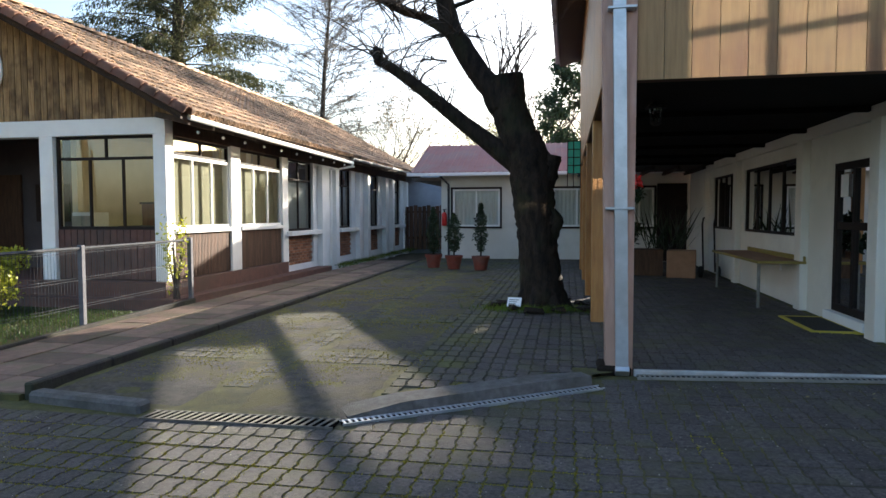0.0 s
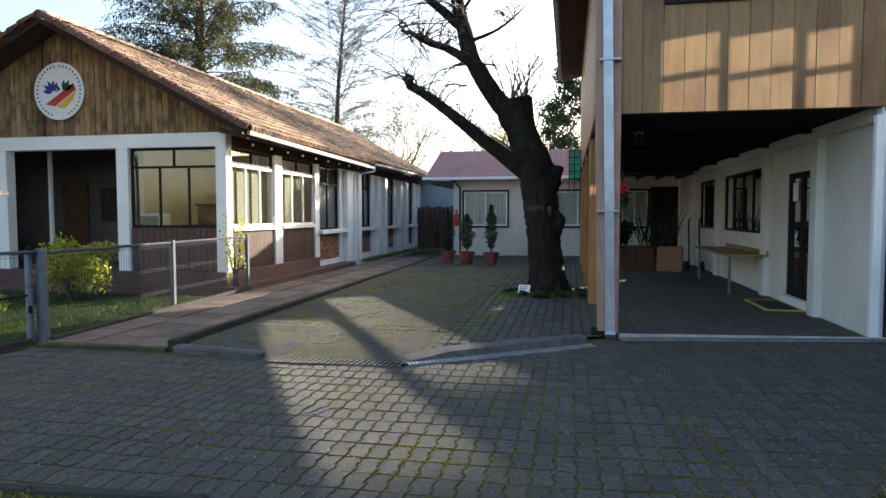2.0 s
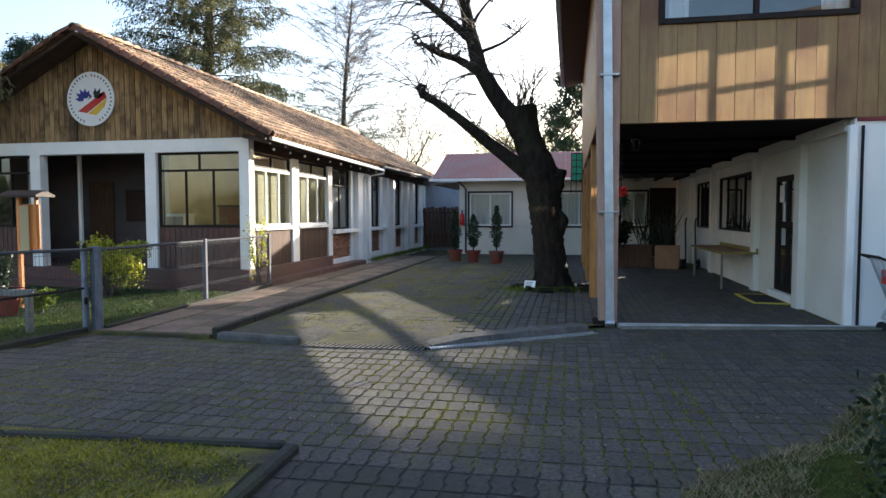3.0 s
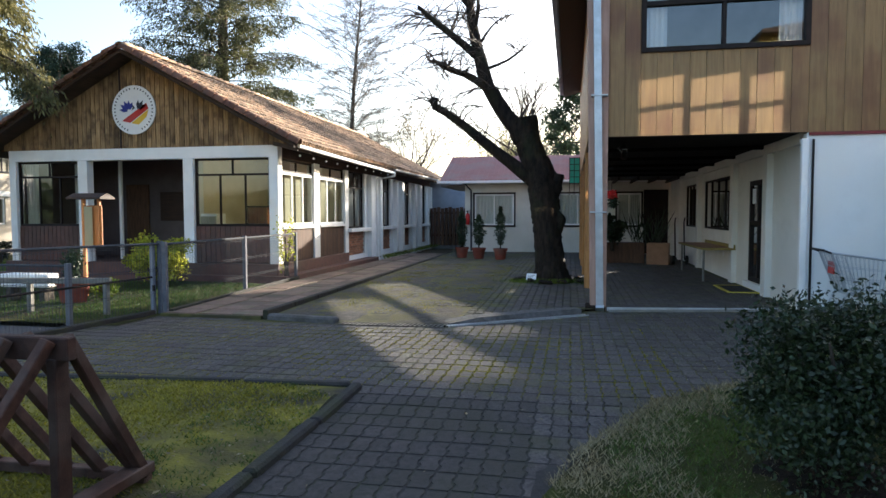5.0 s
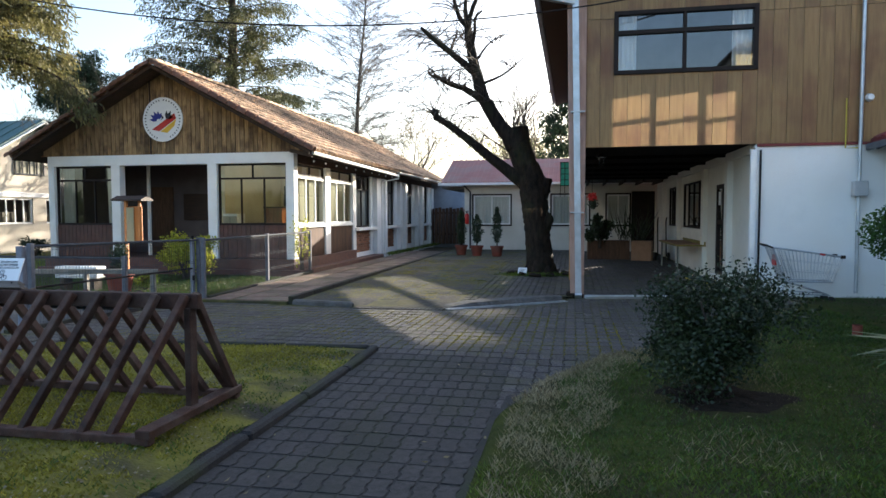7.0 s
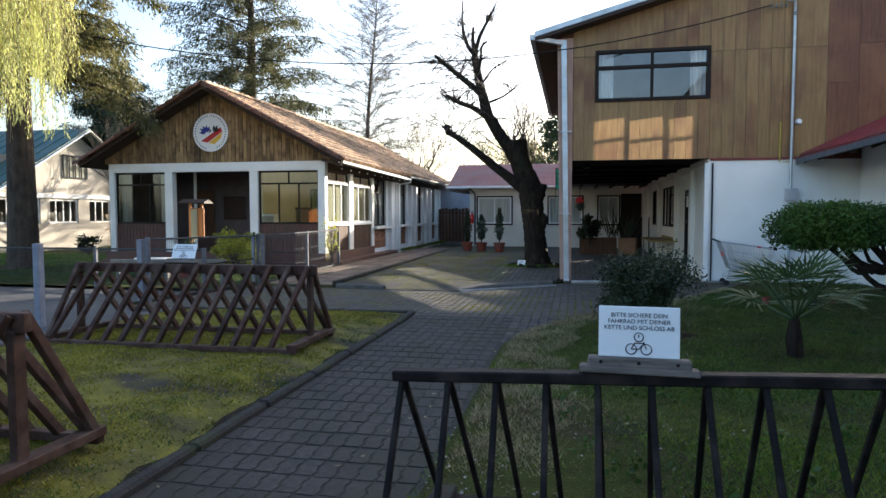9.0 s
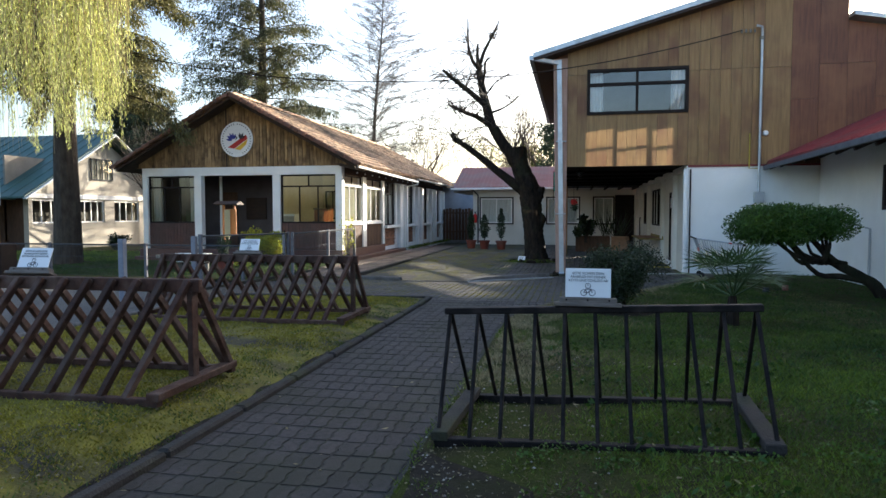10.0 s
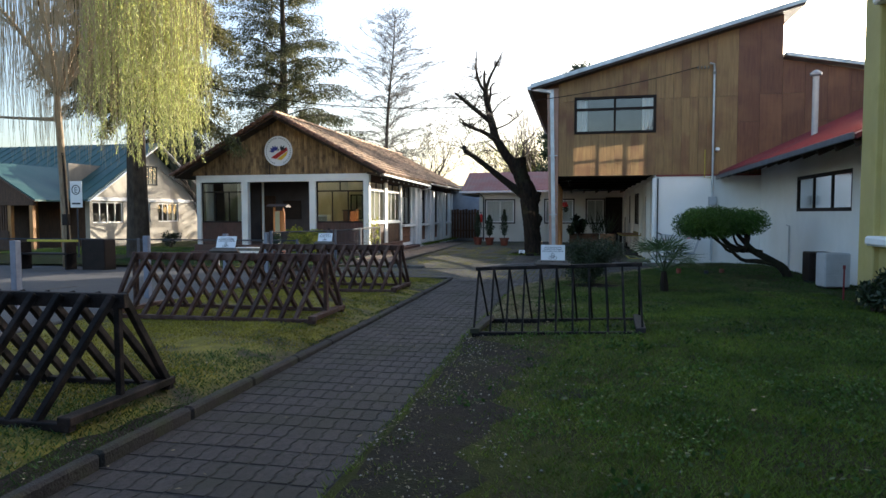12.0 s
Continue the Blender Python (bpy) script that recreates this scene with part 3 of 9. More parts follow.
# lawns
def lump(x, y):
    return 0.03 * noise.noise(Vector((x * 0.7, y * 0.7, 0))) + 0.015 * noise.noise(Vector((x * 2.3, y * 2.3, 3)))


bm = bmesh.new()
patch(bm, -5.6, -1.80, -20.0, 1.05, lambda x, y: gz(x, y) + 0.012 + lump(x, y), 0.15)
solo("lawn", bm, M_MOSS, "yellow-green mossy lawn under the bicycle racks", "lawn", kind="structure", smooth=True)


bm = bmesh.new()
prev = None
for j in range(0, 131):
    y = -20.0 + 0.2 * j
    row = []
    for i in range(0, 45):
        x = lawn_edge(y) + (15.0 - lawn_edge(y)) * (i / 44.0) ** 1.6
        row.append(bm.verts.new((x, y, gz(x, y) + 0.012 + (lump(x, y) + 0.015) * min(1.0, i / 4.0))))
    if prev:
        for a, b, c, d in zip(prev, prev[1:], row[1:], row):
            bm.faces.new((a, b, c, d))
    prev = row
solo("lawn", bm, M_LAWN, "shaded green lawn with worn patches beside the path", "lawn", kind="structure", smooth=True)
bm = bmesh.new()
patch(bm, -40.0, -6.25, 3.7, 9.3, lambda x, y: gz(x, y) + 0.02 + lump(x, y), 0.4)
patch(bm, -60.0, -15.4, 9.31, 24.0, lambda x, y: gz(x, y) + 0.02 + lump(x, y), 1.0)
solo("lawn", bm, M_LAWN, "sunlit green lawn in the fenced front garden", "lawn", kind="structure", smooth=True)


def grass(name, n, area, height, size, width, material, label, keep=None, lean=0.95):
    def place(k):
        p = np.stack([rng.uniform(area[0], area[1], k), rng.uniform(area[2], area[3], k) if len(area) == 4 else area[2] + (area[3] - area[2]) * rng.power(area[4], k), np.zeros(k)], 1)
        if keep:
            p = np.array([q for q in p if keep(q[0], q[1])])
        p[:, 2] = [height(a, b) for a, b in p[:, :2]]
        return p
    feet = place(n)
    v, f = blades(len(feet), lambda k: feet, size, width, rng, lean)
    return solo(name, raw(name, v, f, material), None, label, "grass", kind="stuff")


def clumpy(x, y):
    return noise.noise(Vector((x * 1.1, y * 1.1, 9))) + 0.5 * noise.noise(Vector((x * 3.1, y * 3.1, 2))) > rnd.uniform(-0.5, 0.45)


def green(x, y):
    """More grass away from the worn strip beside the path."""
    if x < lawn_edge(y) + 0.03:
        return False
    d = 0.8 * (x - lawn_edge(y) - 0.7) if y < -6.8 else (-0.12 + 0.25 * (x - 0.6) if y < -2.8 else 0.3)
    return 0.7 * noise.noise(Vector((x * 0.9, y * 0.9, 9))) + 0.6 * noise.noise(Vector((x * 3.3, y * 3.3, 2))) + max(-0.6, min(0.5, d)) > rnd.uniform(-0.25, 0.6)


LAWN_Z = lambda x, y: gz(x, y) + 0.020 + lump(x, y)
grass("grass", 210000, (-0.14, 5.4, -13.0, -2.2), LAWN_Z, 0.032, 0.005, M_GRASS, "short yellow-green grass blades with weeds", green)
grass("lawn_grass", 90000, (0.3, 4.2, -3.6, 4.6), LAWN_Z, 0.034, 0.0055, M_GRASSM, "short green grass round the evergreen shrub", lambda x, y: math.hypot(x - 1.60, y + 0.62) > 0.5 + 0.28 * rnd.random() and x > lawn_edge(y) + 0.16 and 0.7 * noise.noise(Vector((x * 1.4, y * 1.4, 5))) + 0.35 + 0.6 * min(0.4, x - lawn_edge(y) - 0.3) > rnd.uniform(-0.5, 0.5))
# thickens to the right, where the building's shade is put into the grass colour
grass("dark_grass", 90000, (0.2, 7.0, -11.5, 6.2), LAWN_Z, 0.045, 0.0065, M_GRASSD, "longer dark green grass with shade put into its colour", lambda x, y: math.hypot(x - 1.60, y + 0.62) > 0.5 + 0.28 * rnd.random() and green(x, y) and noise.noise(Vector((x * 0.5, y * 0.5, 1))) + 0.12 * (x - 2.0) > rnd.uniform(-0.3, 0.3))
grass("fresh_grass", 110000, (0.55, 5.2, -12.5, -4.5), LAWN_Z, 0.036, 0.0055, M_FRESH, "fresh green grass where the lawn is thickest", lambda x, y: noise.noise(Vector((x * 0.55, y * 0.55, 91))) + 0.4 * noise.noise(Vector((x * 2.4, y * 2.4, 92))) + min(0.3, 0.5 * (x - lawn_edge(y) - 0.9)) > rnd.uniform(-0.2, 0.5))
grass("dark_grass", 12000, (-3.6, -1.88, -12.5, -8.0), lambda x, y: gz(x, y) + 0.012 + lump(x, y), 0.034, 0.006, M_GRASSD, "dark grass and weeds at the corner of the mossy lawn", lambda x, y: 0.7 * noise.noise(Vector((x * 1.6, y * 1.6, 95))) + 0.45 * (x + 2.9) + 0.25 * (-9.0 - y) > rnd.uniform(-0.4, 0.6))
# broad-leaved weeds in loose clumps
pts = []
for k in range(260):
    x, y = rnd.uniform(0.3, 4.6), rnd.uniform(-12.0, -3.0)
    if x > lawn_edge(y) + 0.2 and noise.noise(Vector((x * 0.8, y * 0.8, 40))) > -0.05:
        for q in range(rnd.randint(5, 14)):
            a, b = x + rnd.gauss(0, 0.06), y + rnd.gauss(0, 0.06)
            pts.append((a, b, LAWN_Z(a, b) + rnd.uniform(0.01, 0.05)))
v, f = leaf_cards(np.array(pts), 0.055, 0.015, rng, -0.2)
solo("weeds", raw("weeds", v, f, M_GRASSD), None, "broad-leaved weeds in the lawn", "weeds", kind="stuff")
# bright clover in mats of its own shape
pts = []
for k in range(900):
    x, y = rnd.uniform(0.5, 4.3), rnd.uniform(-11.5, -5.6)
    if noise.noise(Vector((x * 0.75, y * 0.75, 52))) + 0.5 * noise.noise(Vector((x * 2.6, y * 2.6, 53))) < 0.16:
        continue
    for q in range(rnd.randint(16, 34)):
        a, b = x + rnd.gauss(0, 0.055), y + rnd.gauss(0, 0.055)
        pts.append((a, b, LAWN_Z(a, b) + rnd.uniform(0.015, 0.055)))
P = np.array(pts)
v, f = leaf_cards(P, 0.026, 0.010, rng, 0.0, np.stack([rng.normal(size=len(P)), rng.normal(size=len(P)), np.full(len(P), 0.15)], 1))
solo("clover", raw("clover", v, f, M_CLOVER), None, "mats of bright green clover in the lawn", "weeds", kind="stuff")
# worn dark patches in the lawn
bm = bmesh.new()
for x, y, r in ((2.35, -8.0, 0.20), (2.2, -7.4, 0.13), (1.15, -9.3, 0.28), (2.9, -9.4, 0.16), (1.05, -4.4, 0.22), (0.75, -8.2, 0.3)):
    rows2 = []
    for i in range(5):
        rows2.append([bm.verts.new((x + r * i / 4 * math.cos(a * 0.3142) * (1 + 0.35 * noise.noise(Vector((a * 0.7, x, y)))), y + 0.8 * r * i / 4 * math.sin(a * 0.3142), 0)) for a in range(20)])
        for w in rows2[-1]:
            w.co.z = LAWN_Z(w.co.x, w.co.y) + 0.012 - (0.03 if i == 4 else 0.0)
    for p, q in zip(rows2, rows2[1:]):
        for a in range(20):
            bm.faces.new((p[a], p[(a + 1) % 20], q[(a + 1) % 20], q[a]))
solo("bare_soil", bm, M_SOIL, "worn patches of dark soil in the lawn", "soil", kind="structure", smooth=True)
bm = bmesh.new()
prev = None
for j in range(0, 61):
    y = -14.0 + 0.12 * j
    row = []
    w = 0.92 + 0.35 * noise.noise(Vector((y * 0.7, 0, 3))) + 0.3 * noise.noise(Vector((y * 2.5, 0, 8))) + 0.12 * noise.noise(Vector((y * 7.0, 0, 1)))
    if y > -7.3:
        w *= max(0.12, (-6.75 - y) / 0.55)
    for i in range(9):
        x = -0.150 + w * i / 8
        row.append(bm.verts.new((x, y, gz(x, y) + 0.018 + (lump(x, y) + 0.015) * min(1.0, i / 3.0) - (0.03 if i == 8 else 0.0))))
    if prev:
        for a, b, c, d in zip(prev, prev[1:], row[1:], row):
            bm.faces.new((a, b, c, d))
    prev = row
solo("bare_soil", bm, M_SOIL, "bare dark soil strip worn beside the path", "soil", kind="structure", smooth=True)
pts, rocks = [], []
for k in range(4200):
    y = rnd.uniform(-13.5, -4.0)
    x = -0.12 + abs(rnd.gauss(0, 0.6)) * 1.2
    if noise.noise(Vector((x * 2.2, y * 2.2, 11))) < rnd.uniform(-0.5, 0.4):
        continue
    z = LAWN_Z(x, y) + 0.012
    (pts if k % 3 else rocks).append((x, y, z))
P = np.array(pts)
v, f = leaf_cards(P, 0.032, 0.008, rng)
v[:, 2] = np.repeat(P[:, 2], 4) + rng.uniform(0, 0.012, len(v))
solo("leaf_litter", raw("leaf_litter", v, f, M_LITTER), None, "pale bits of leaf litter on bare soil", "leaves", kind="stuff")
verts, faces = [], []
for x, y, z in rocks:
    s, a = rnd.uniform(0.004, 0.013), rnd.uniform(0, 3)
    k = len(verts)
    verts += [(x + s * math.cos(a), y + s * math.sin(a), z), (x - s * math.sin(a), y + s * math.cos(a), z), (x - s * math.cos(a), y - s * math.sin(a), z), (x + s * math.sin(a), y - s * math.cos(a), z), (x, y, z + s * 0.8), (x, y, z - s)]
    faces += [(k, k + 1, k + 4), (k + 1, k + 2, k + 4), (k + 2, k + 3, k + 4), (k + 3, k, k + 4)]
solo("pebbles", raw("pebbles", verts, faces, M_PEBBLE), None, "small pebbles on the bare soil strip", "gravel", kind="stuff")
grass("soil_weeds", 22000, (-0.15, 1.3, -13.5, -4.5), LAWN_Z, 0.04, 0.005, M_GRASS, "sparse weeds on the bare soil strip", lambda x, y: 0.9 * noise.noise(Vector((x * 3.5, y * 3.5, 21))) - 0.05 > rnd.uniform(0.0, 0.7) or x < -0.07 + 0.06 * noise.noise(Vector((y * 3, 0, 0))) and rnd.random() < 0.6)
grass("thatch", 90000, (0.0, 5.0, -12.8, 2.0), LAWN_Z, 0.022, 0.0045, M_DRY, "short dead grass between the green blades", lambda x, y: x > lawn_edge(y) + 0.05 and noise.noise(Vector((x * 2.2, y * 2.2, 71))) + 0.15 > rnd.uniform(-0.3, 0.8))
grass("edge_grass", 150000, (-0.05, 3.6, -5.2, 5.0), LAWN_Z, 0.045, 0.0045, M_STRAW, "dry straw-coloured grass at the lawn's edge", lambda x, y: math.hypot(x - 1.60, y + 0.62) > 0.5 + 0.28 * rnd.random() and -0.03 < x - lawn_edge(y) < lerp(y, -0.5, 2.0, 0.75, 0.3) + 0.3 * noise.noise(Vector((x * 2, y * 2, 1))) and noise.noise(Vector((x * 2.6, y * 2.6, 30))) + 0.1 > rnd.uniform(-0.4, 0.5))
grass("dry_grass", 26000, (-0.05, 3.5, -4.8, 2.5), LAWN_Z, 0.06, 0.005, M_DRY, "dry straw-coloured grass on worn ground", lambda x, y: math.hypot(x - 1.60, y + 0.62) > 0.5 + 0.28 * rnd.random() and x > lawn_edge(y) - 0.06 and noise.noise(Vector((x * 0.8, y * 0.8, 4))) - 0.25 * (x - lawn_edge(y) - 0.5) > rnd.uniform(-0.2, 0.4))
bm = bmesh.new()
prev = None
for j in range(0, 135):
    y = -14.0 + 0.11 * j
    w = max(0.04, 0.05 + 0.06 * lerp(y, -2.0, -0.5, 1.0, 0.0) * lerp(y, -8.0, -6.5, 0.0, 1.0) + 0.10 * noise.noise(Vector((y * 0.6, 0, 13))) + 0.08 * noise.noise(Vector((y * 2.9, 0, 18))) + 0.12 * min(2.0, max(0.0, -8.8 - y)))
    row = [bm.verts.new((-1.81 - w * i / 6, y, gz(-1.81 - w * i / 6, y) + 0.018 + lump(-1.81 - w * i / 6, y) - (0.03 if i == 6 else 0.0))) for i in range(7)]
    if prev:
        for a, b, c, d in zip(prev, prev[1:], row[1:], row):
            bm.faces.new((a, d, c, b))
    prev = row
solo("bare_soil", bm, M_SOIL, "dark soil with litter along the path kerb", "soil", kind="structure", smooth=True)
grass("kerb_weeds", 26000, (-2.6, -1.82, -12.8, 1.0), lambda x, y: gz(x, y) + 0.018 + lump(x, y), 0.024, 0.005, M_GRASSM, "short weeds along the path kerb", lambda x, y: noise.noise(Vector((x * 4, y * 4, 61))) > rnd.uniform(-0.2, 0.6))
P = np.array([(x, y, gz(x, y) + 0.027 + lump(x, y)) for x, y in ((-1.9 - abs(rnd.gauss(0, 0.55)), rnd.uniform(-12.5, 0.9)) for q in range(1500))])
v, f = leaf_cards(P, 0.034, 0.009, rng)
v[:, 2] = np.repeat(P[:, 2], 4) + rng.uniform(0, 0.012, len(v))
solo("leaf_litter", raw("leaf_litter", v, f, M_LITTER), None, "brown and pale leaf litter beside the kerb", "leaves", kind="stuff")
grass("moss", 210000, (-5.6, -1.87, -12.6, 1.0), lambda x, y: gz(x, y) + 0.012 + lump(x, y), 0.022, 0.007, M_MOSSB, "low yellow-green moss tufts on the lawn", lambda x, y: 0.8 * noise.noise(Vector((x * 0.8, y * 0.8, 6))) + 0.4 * noise.noise(Vector((x * 4, y * 4, 2))) - max(0.0, 0.9 * (x + 2.45)) - max(0.0, 0.09 * (-7.5 - y)) > rnd.uniform(-0.5, 0.35))
# dark blade copy: the garden's shade is put into the colour
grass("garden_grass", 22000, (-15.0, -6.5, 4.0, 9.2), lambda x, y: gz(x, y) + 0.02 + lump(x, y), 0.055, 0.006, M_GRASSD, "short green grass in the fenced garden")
grass("garden_grass", 16000, (-23.0, -14.5, 8.5, 13.5), lambda x, y: gz(x, y) + 0.02 + lump(x, y), 0.09, 0.012, M_FRESH, "sunlit green grass before the cream house")
grass("weeds", 5000, (-6.75, -6.25, 17.5, 27.0), lambda x, y: -0.12 + 0.03 * noise.noise(Vector((x * 3, y * 3, 1))), 0.09, 0.008, M_GRASS, "strip of green weeds at the foot of the pavilion wall", lambda x, y: clumpy(x, y))

# kerbs beside the path and round the mossy lawn
lawn_kerb = thing("kerb", "dark weathered concrete kerb along the path", "kerb", base=(-1.79, -9, 0), kind="structure")
for k in range(21):
    y0 = 1.04 - k
    bm = bmesh.new()
    za, zb = (gz(-1.8, q) + lerp(q, -9.6, -7.0, 0.042, 0.0) for q in (y0, y0 - 1))
    bar(bm, (-1.79 + rnd.uniform(-0.006, 0.006), y0, za - 0.012), (-1.79, y0 - 0.985, zb - 0.012 + rnd.uniform(-0.006, 0.006)), 0.10, 0.135, 0.03)
    part("kerb_stone", bm, M_KERB, lawn_kerb)
top_kerb = thing("kerb", "dark concrete kerb at the head of the mossy lawn", "kerb", base=(-3.7, 1.07, -0.1), kind="structure")
for k in range(4):
    bm = bmesh.new()
    x0 = -1.86 - k
    bar(bm, (x0, 1.07 - 0.09 * k, gz(x0, 1.0) - 0.02), (x0 - 0.99, 1.07 - 0.09 * (k + 1), gz(x0, 1.0) - 0.02), 0.10, 0.13, 0.02)
    part("kerb_stone", bm, M_KERB, top_kerb)
drive_kerb = thing("kerb", "pale concrete kerb between lawn and asphalt", "kerb", base=(-5.66, -6, 0), kind="structure")
for k in range(14):
    bm = bmesh.new()
    bar(bm, (-5.67, 0.7 - k, gz(-5.6, 0.7 - k) - 0.01), (-5.67, -0.29 - k, gz(-5.6, -0.3 - k) - 0.01), 0.12, 0.12, 0.02)
    part("kerb_stone", bm, M_STONE, drive_kerb)

# courtyard front: kerb, low slab lip, ramped kerb
court_kerb = thing("kerb", "worn concrete kerb at the front of the courtyard", "kerb", base=(-2.0, 4.8, -0.16), kind="structure")
bm = bmesh.new()
bar(bm, (-4.40, 4.66, -0.135), (-3.28, 4.55, -0.145), 0.16, 0.13, 0.03)
part("kerb_stone", bm, M_STONE, court_kerb)
bm = bmesh.new()
D0, D1 = Vector((-1.64, 4.53, 0)), Vector((0.32, 5.88, 0))
DN = Vector((-0.567, 0.823, 0))
prof = [[(0.07, -0.19), (0.08, -0.14), (0.36, -0.13), (0.36, -0.19)], [(0.07, -0.19), (0.10, -0.085), (0.34, -0.075), (0.36, -0.19)], [(0.07, -0.18), (0.10, -0.06), (0.32, -0.055), (0.34, -0.18)], [(0.07, -0.16), (0.09, -0.06), (0.26, -0.06), (0.28, -0.16)]]
cuts = (0.03, 0.22, 0.75, 0.98)
rings = [[D0.lerp(D1, s) + DN * n + Vector((0, 0, z)) for n, z in q] for s, q in zip(cuts, prof)]
for ra, rb2 in zip(rings, rings[1:]):
    hull(bm, ra + rb2)
part("kerb_stone", bm, M_STONE, court_kerb, "ramped concrete kerb")

# drain gratings
def grating(name, label, a, b, width, pitch, material, skew=0.25, share=0.36):
    a, b = Vector(a), Vector(b)
    d = (b - a).normalized()
    s = Vector((-d.y, d.x, 0))
    t = thing(name, label, "drain", base=tuple(a), kind="structure")
    bm = bmesh.new()
    for k in (-1, 1):
        bar(bm, a + s * k * width / 2 - Vector((0, 0, 0.013)), b + s * k * width / 2 - Vector((0, 0, 0.013)), 0.010, 0.03, 0.003)
    part("frame", bm, material, t)
    n = int((b - a).length / pitch)
    bm = bmesh.new()
    for i in range(n):
        c = a + d * (i + 0.5) * pitch
        bar(bm, c - s * width / 2 - d * width * skew, c + s * width / 2 + d * width * skew, pitch * share, 0.003, 0.0005)
    part("slats", bm, material, t)
    # near-black plate just below: the channel's depth shade is in its colour
    bm = bmesh.new()
    bar(bm, a - Vector((0, 0, 0.011)), b - Vector((0, 0, 0.011)), width - 0.012, 0.004, 0.001)
    part("channel", bm, M_SLOT, t)
    return t


grating("drain_grating", "broad steel drain grating in the yard gutter", (-3.20, 4.45, -0.146), (-1.66, 4.50, -0.146), 0.20, 0.064, M_IRON, 0.10, 0.40)
grating("drain_grating", "narrow steel channel grating along the ramped kerb", (-1.64, 4.53, -0.148), (0.32, 5.88, -0.138), 0.09, 0.046, M_ZINC, 0.0, 0.45)
grating("drain_grating", "narrow channel grating before the covered way", (0.66, 6.25, -0.12), (4.2, 6.27, -0.02), 0.09, 0.046, M_STEEL, 0.0, 0.4)
bm = bmesh.new()
bar(bm, (0.64, 6.36, -0.126), (4.1, 6.38, -0.066), 0.05, 0.08, 0.01)
solo("sill_strip", bm, M_PALE, "white-painted concrete strip beside the channel drain", "kerb", kind="structure")

# side walkway of tiles
walkway = thing("walkway", "walkway of brown and beige tiles beside the pavilion", "walkway", base=(-5.3, 4.6, -0.12), kind="structure")
bm = bmesh.new()
box(bm, -6.22, -4.52, 4.62, 20.5, -0.4, -0.115)
part("bed", bm, M_BED, walkway)
bm = bmesh.new()
for k in range(16):
    bar(bm, (-4.47, 4.66 + k, -0.10), (-4.47, 5.65 + k, -0.10), 0.09, 0.16, 0.015)
part("edge", bm, M_KERB, walkway, "dark concrete edging")

# ---- the pavilion with the clay-tile roof ----
PX0, PX1, PY0, PY1 = -14.48, -6.88, 10.26, 28.6
FLOOR, SILL, HEAD, BEAM = 0.22, 1.14, 2.81, 3.10
pav = thing("pavilion", "long single-storey pavilion with white posts and clay-tile roof", "house", base=(-10.7, 19.0, -0.1), kind="structure")

bm = bmesh.new()
box(bm, PX0 - 0.1, PX1 + 0.36, 9.85, 17.4, -0.3, FLOOR - 0.27, 0.01)
box(bm, PX0 - 0.05, PX1 + 0.05, 10.10, 15.2, -0.3, FLOOR, 0.01)
part("step", bm, M_STEP, pav, "red-tiled porch floor and step")
bm = bmesh.new()
box(bm, PX0 + 0.1, PX1 - 0.1, 15.3, PY1, -0.3, FLOOR)
part("floor", bm, M_STEP, pav)


def posts(list_x):
    for x0, x1 in list_x:
        bm = bmesh.new()
        box(bm, x0, x1, PY0, PY0 + 0.24, FLOOR - 0.02, HEAD + 0.01, 0.008)
        part("post", bm, M_WHITE, pav, "white-painted post")


posts([(PX0, PX0 + 0.2), (-12.42, -12.14), (-9.42, -9.14), (-7.12, PX1)])
bm = bmesh.new()
box(bm, PX0 - 0.003, PX1 + 0.003, PY0 - 0.003, PY0 + 0.24, HEAD, BEAM, 0.008)
part("beam", bm, M_WHITE, pav, "white-painted front beam")


def glazing(parent, origin, u, w, h, rows, material=M_FRAME, bars=0.05, glass=M_GLASS, name="window", label="", depth=0.06):
    """A window in the upright plane through origin along u: rows of (height share, number of panes), from the top."""
    o, u = Vector(origin), Vector(u)
    n = u.cross(Vector((0, 0, 1)))
    bm = bmesh.new()
    z = Vector((0, 0, 1))
    ends = ((z * 0, u * w), (z * h, u * w + z * h))
    bar(bm, o + z * bars / 2, o + u * w + z * bars / 2, depth, bars, 0.004)
    bar(bm, o + z * (h - bars / 2), o + u * w + z * (h - bars / 2), depth, bars, 0.004)
    for k in (bars / 2, w - bars / 2):
        bar(bm, o + u * k + z * bars, o + u * k + z * (h - bars), bars, depth, 0.004, up=tuple(n))
    top = h
    cells = []
    for share, count in rows:
        low = top - share * h
        if low > 0.01 * h:
            bar(bm, o + z * low + u * bars, o + z * low + u * (w - bars), depth * 0.9, bars, 0.004)
        for k in range(1, count):
            bar(bm, o + u * w * k / count + z * (low + bars / 2), o + u * w * k / count + z * (top - bars / 2), bars * 0.8, depth * 0.85, 0.004, up=tuple(n))
        for k in range(count):
            cells.append((w * k / count, w * (k + 1) / count, low, top))
        top = low
    win = part(name, bm, material, parent, label)
    for a, b, lo, hi in cells:
        bm = bmesh.new()
        p = [o + u * (a + 0.01) + z * (lo + 0.01), o + u * (b - 0.01) + z * (lo + 0.01), o + u * (b - 0.01) + z * (hi - 0.01), o + u * (a + 0.01) + z * (hi - 0.01)]
        front = [bm.verts.new(q) for q in p]
        bm.faces.new(front)
        pane = part("pane", bm, glass, win)
        pane.visible_shadow = False
    return win


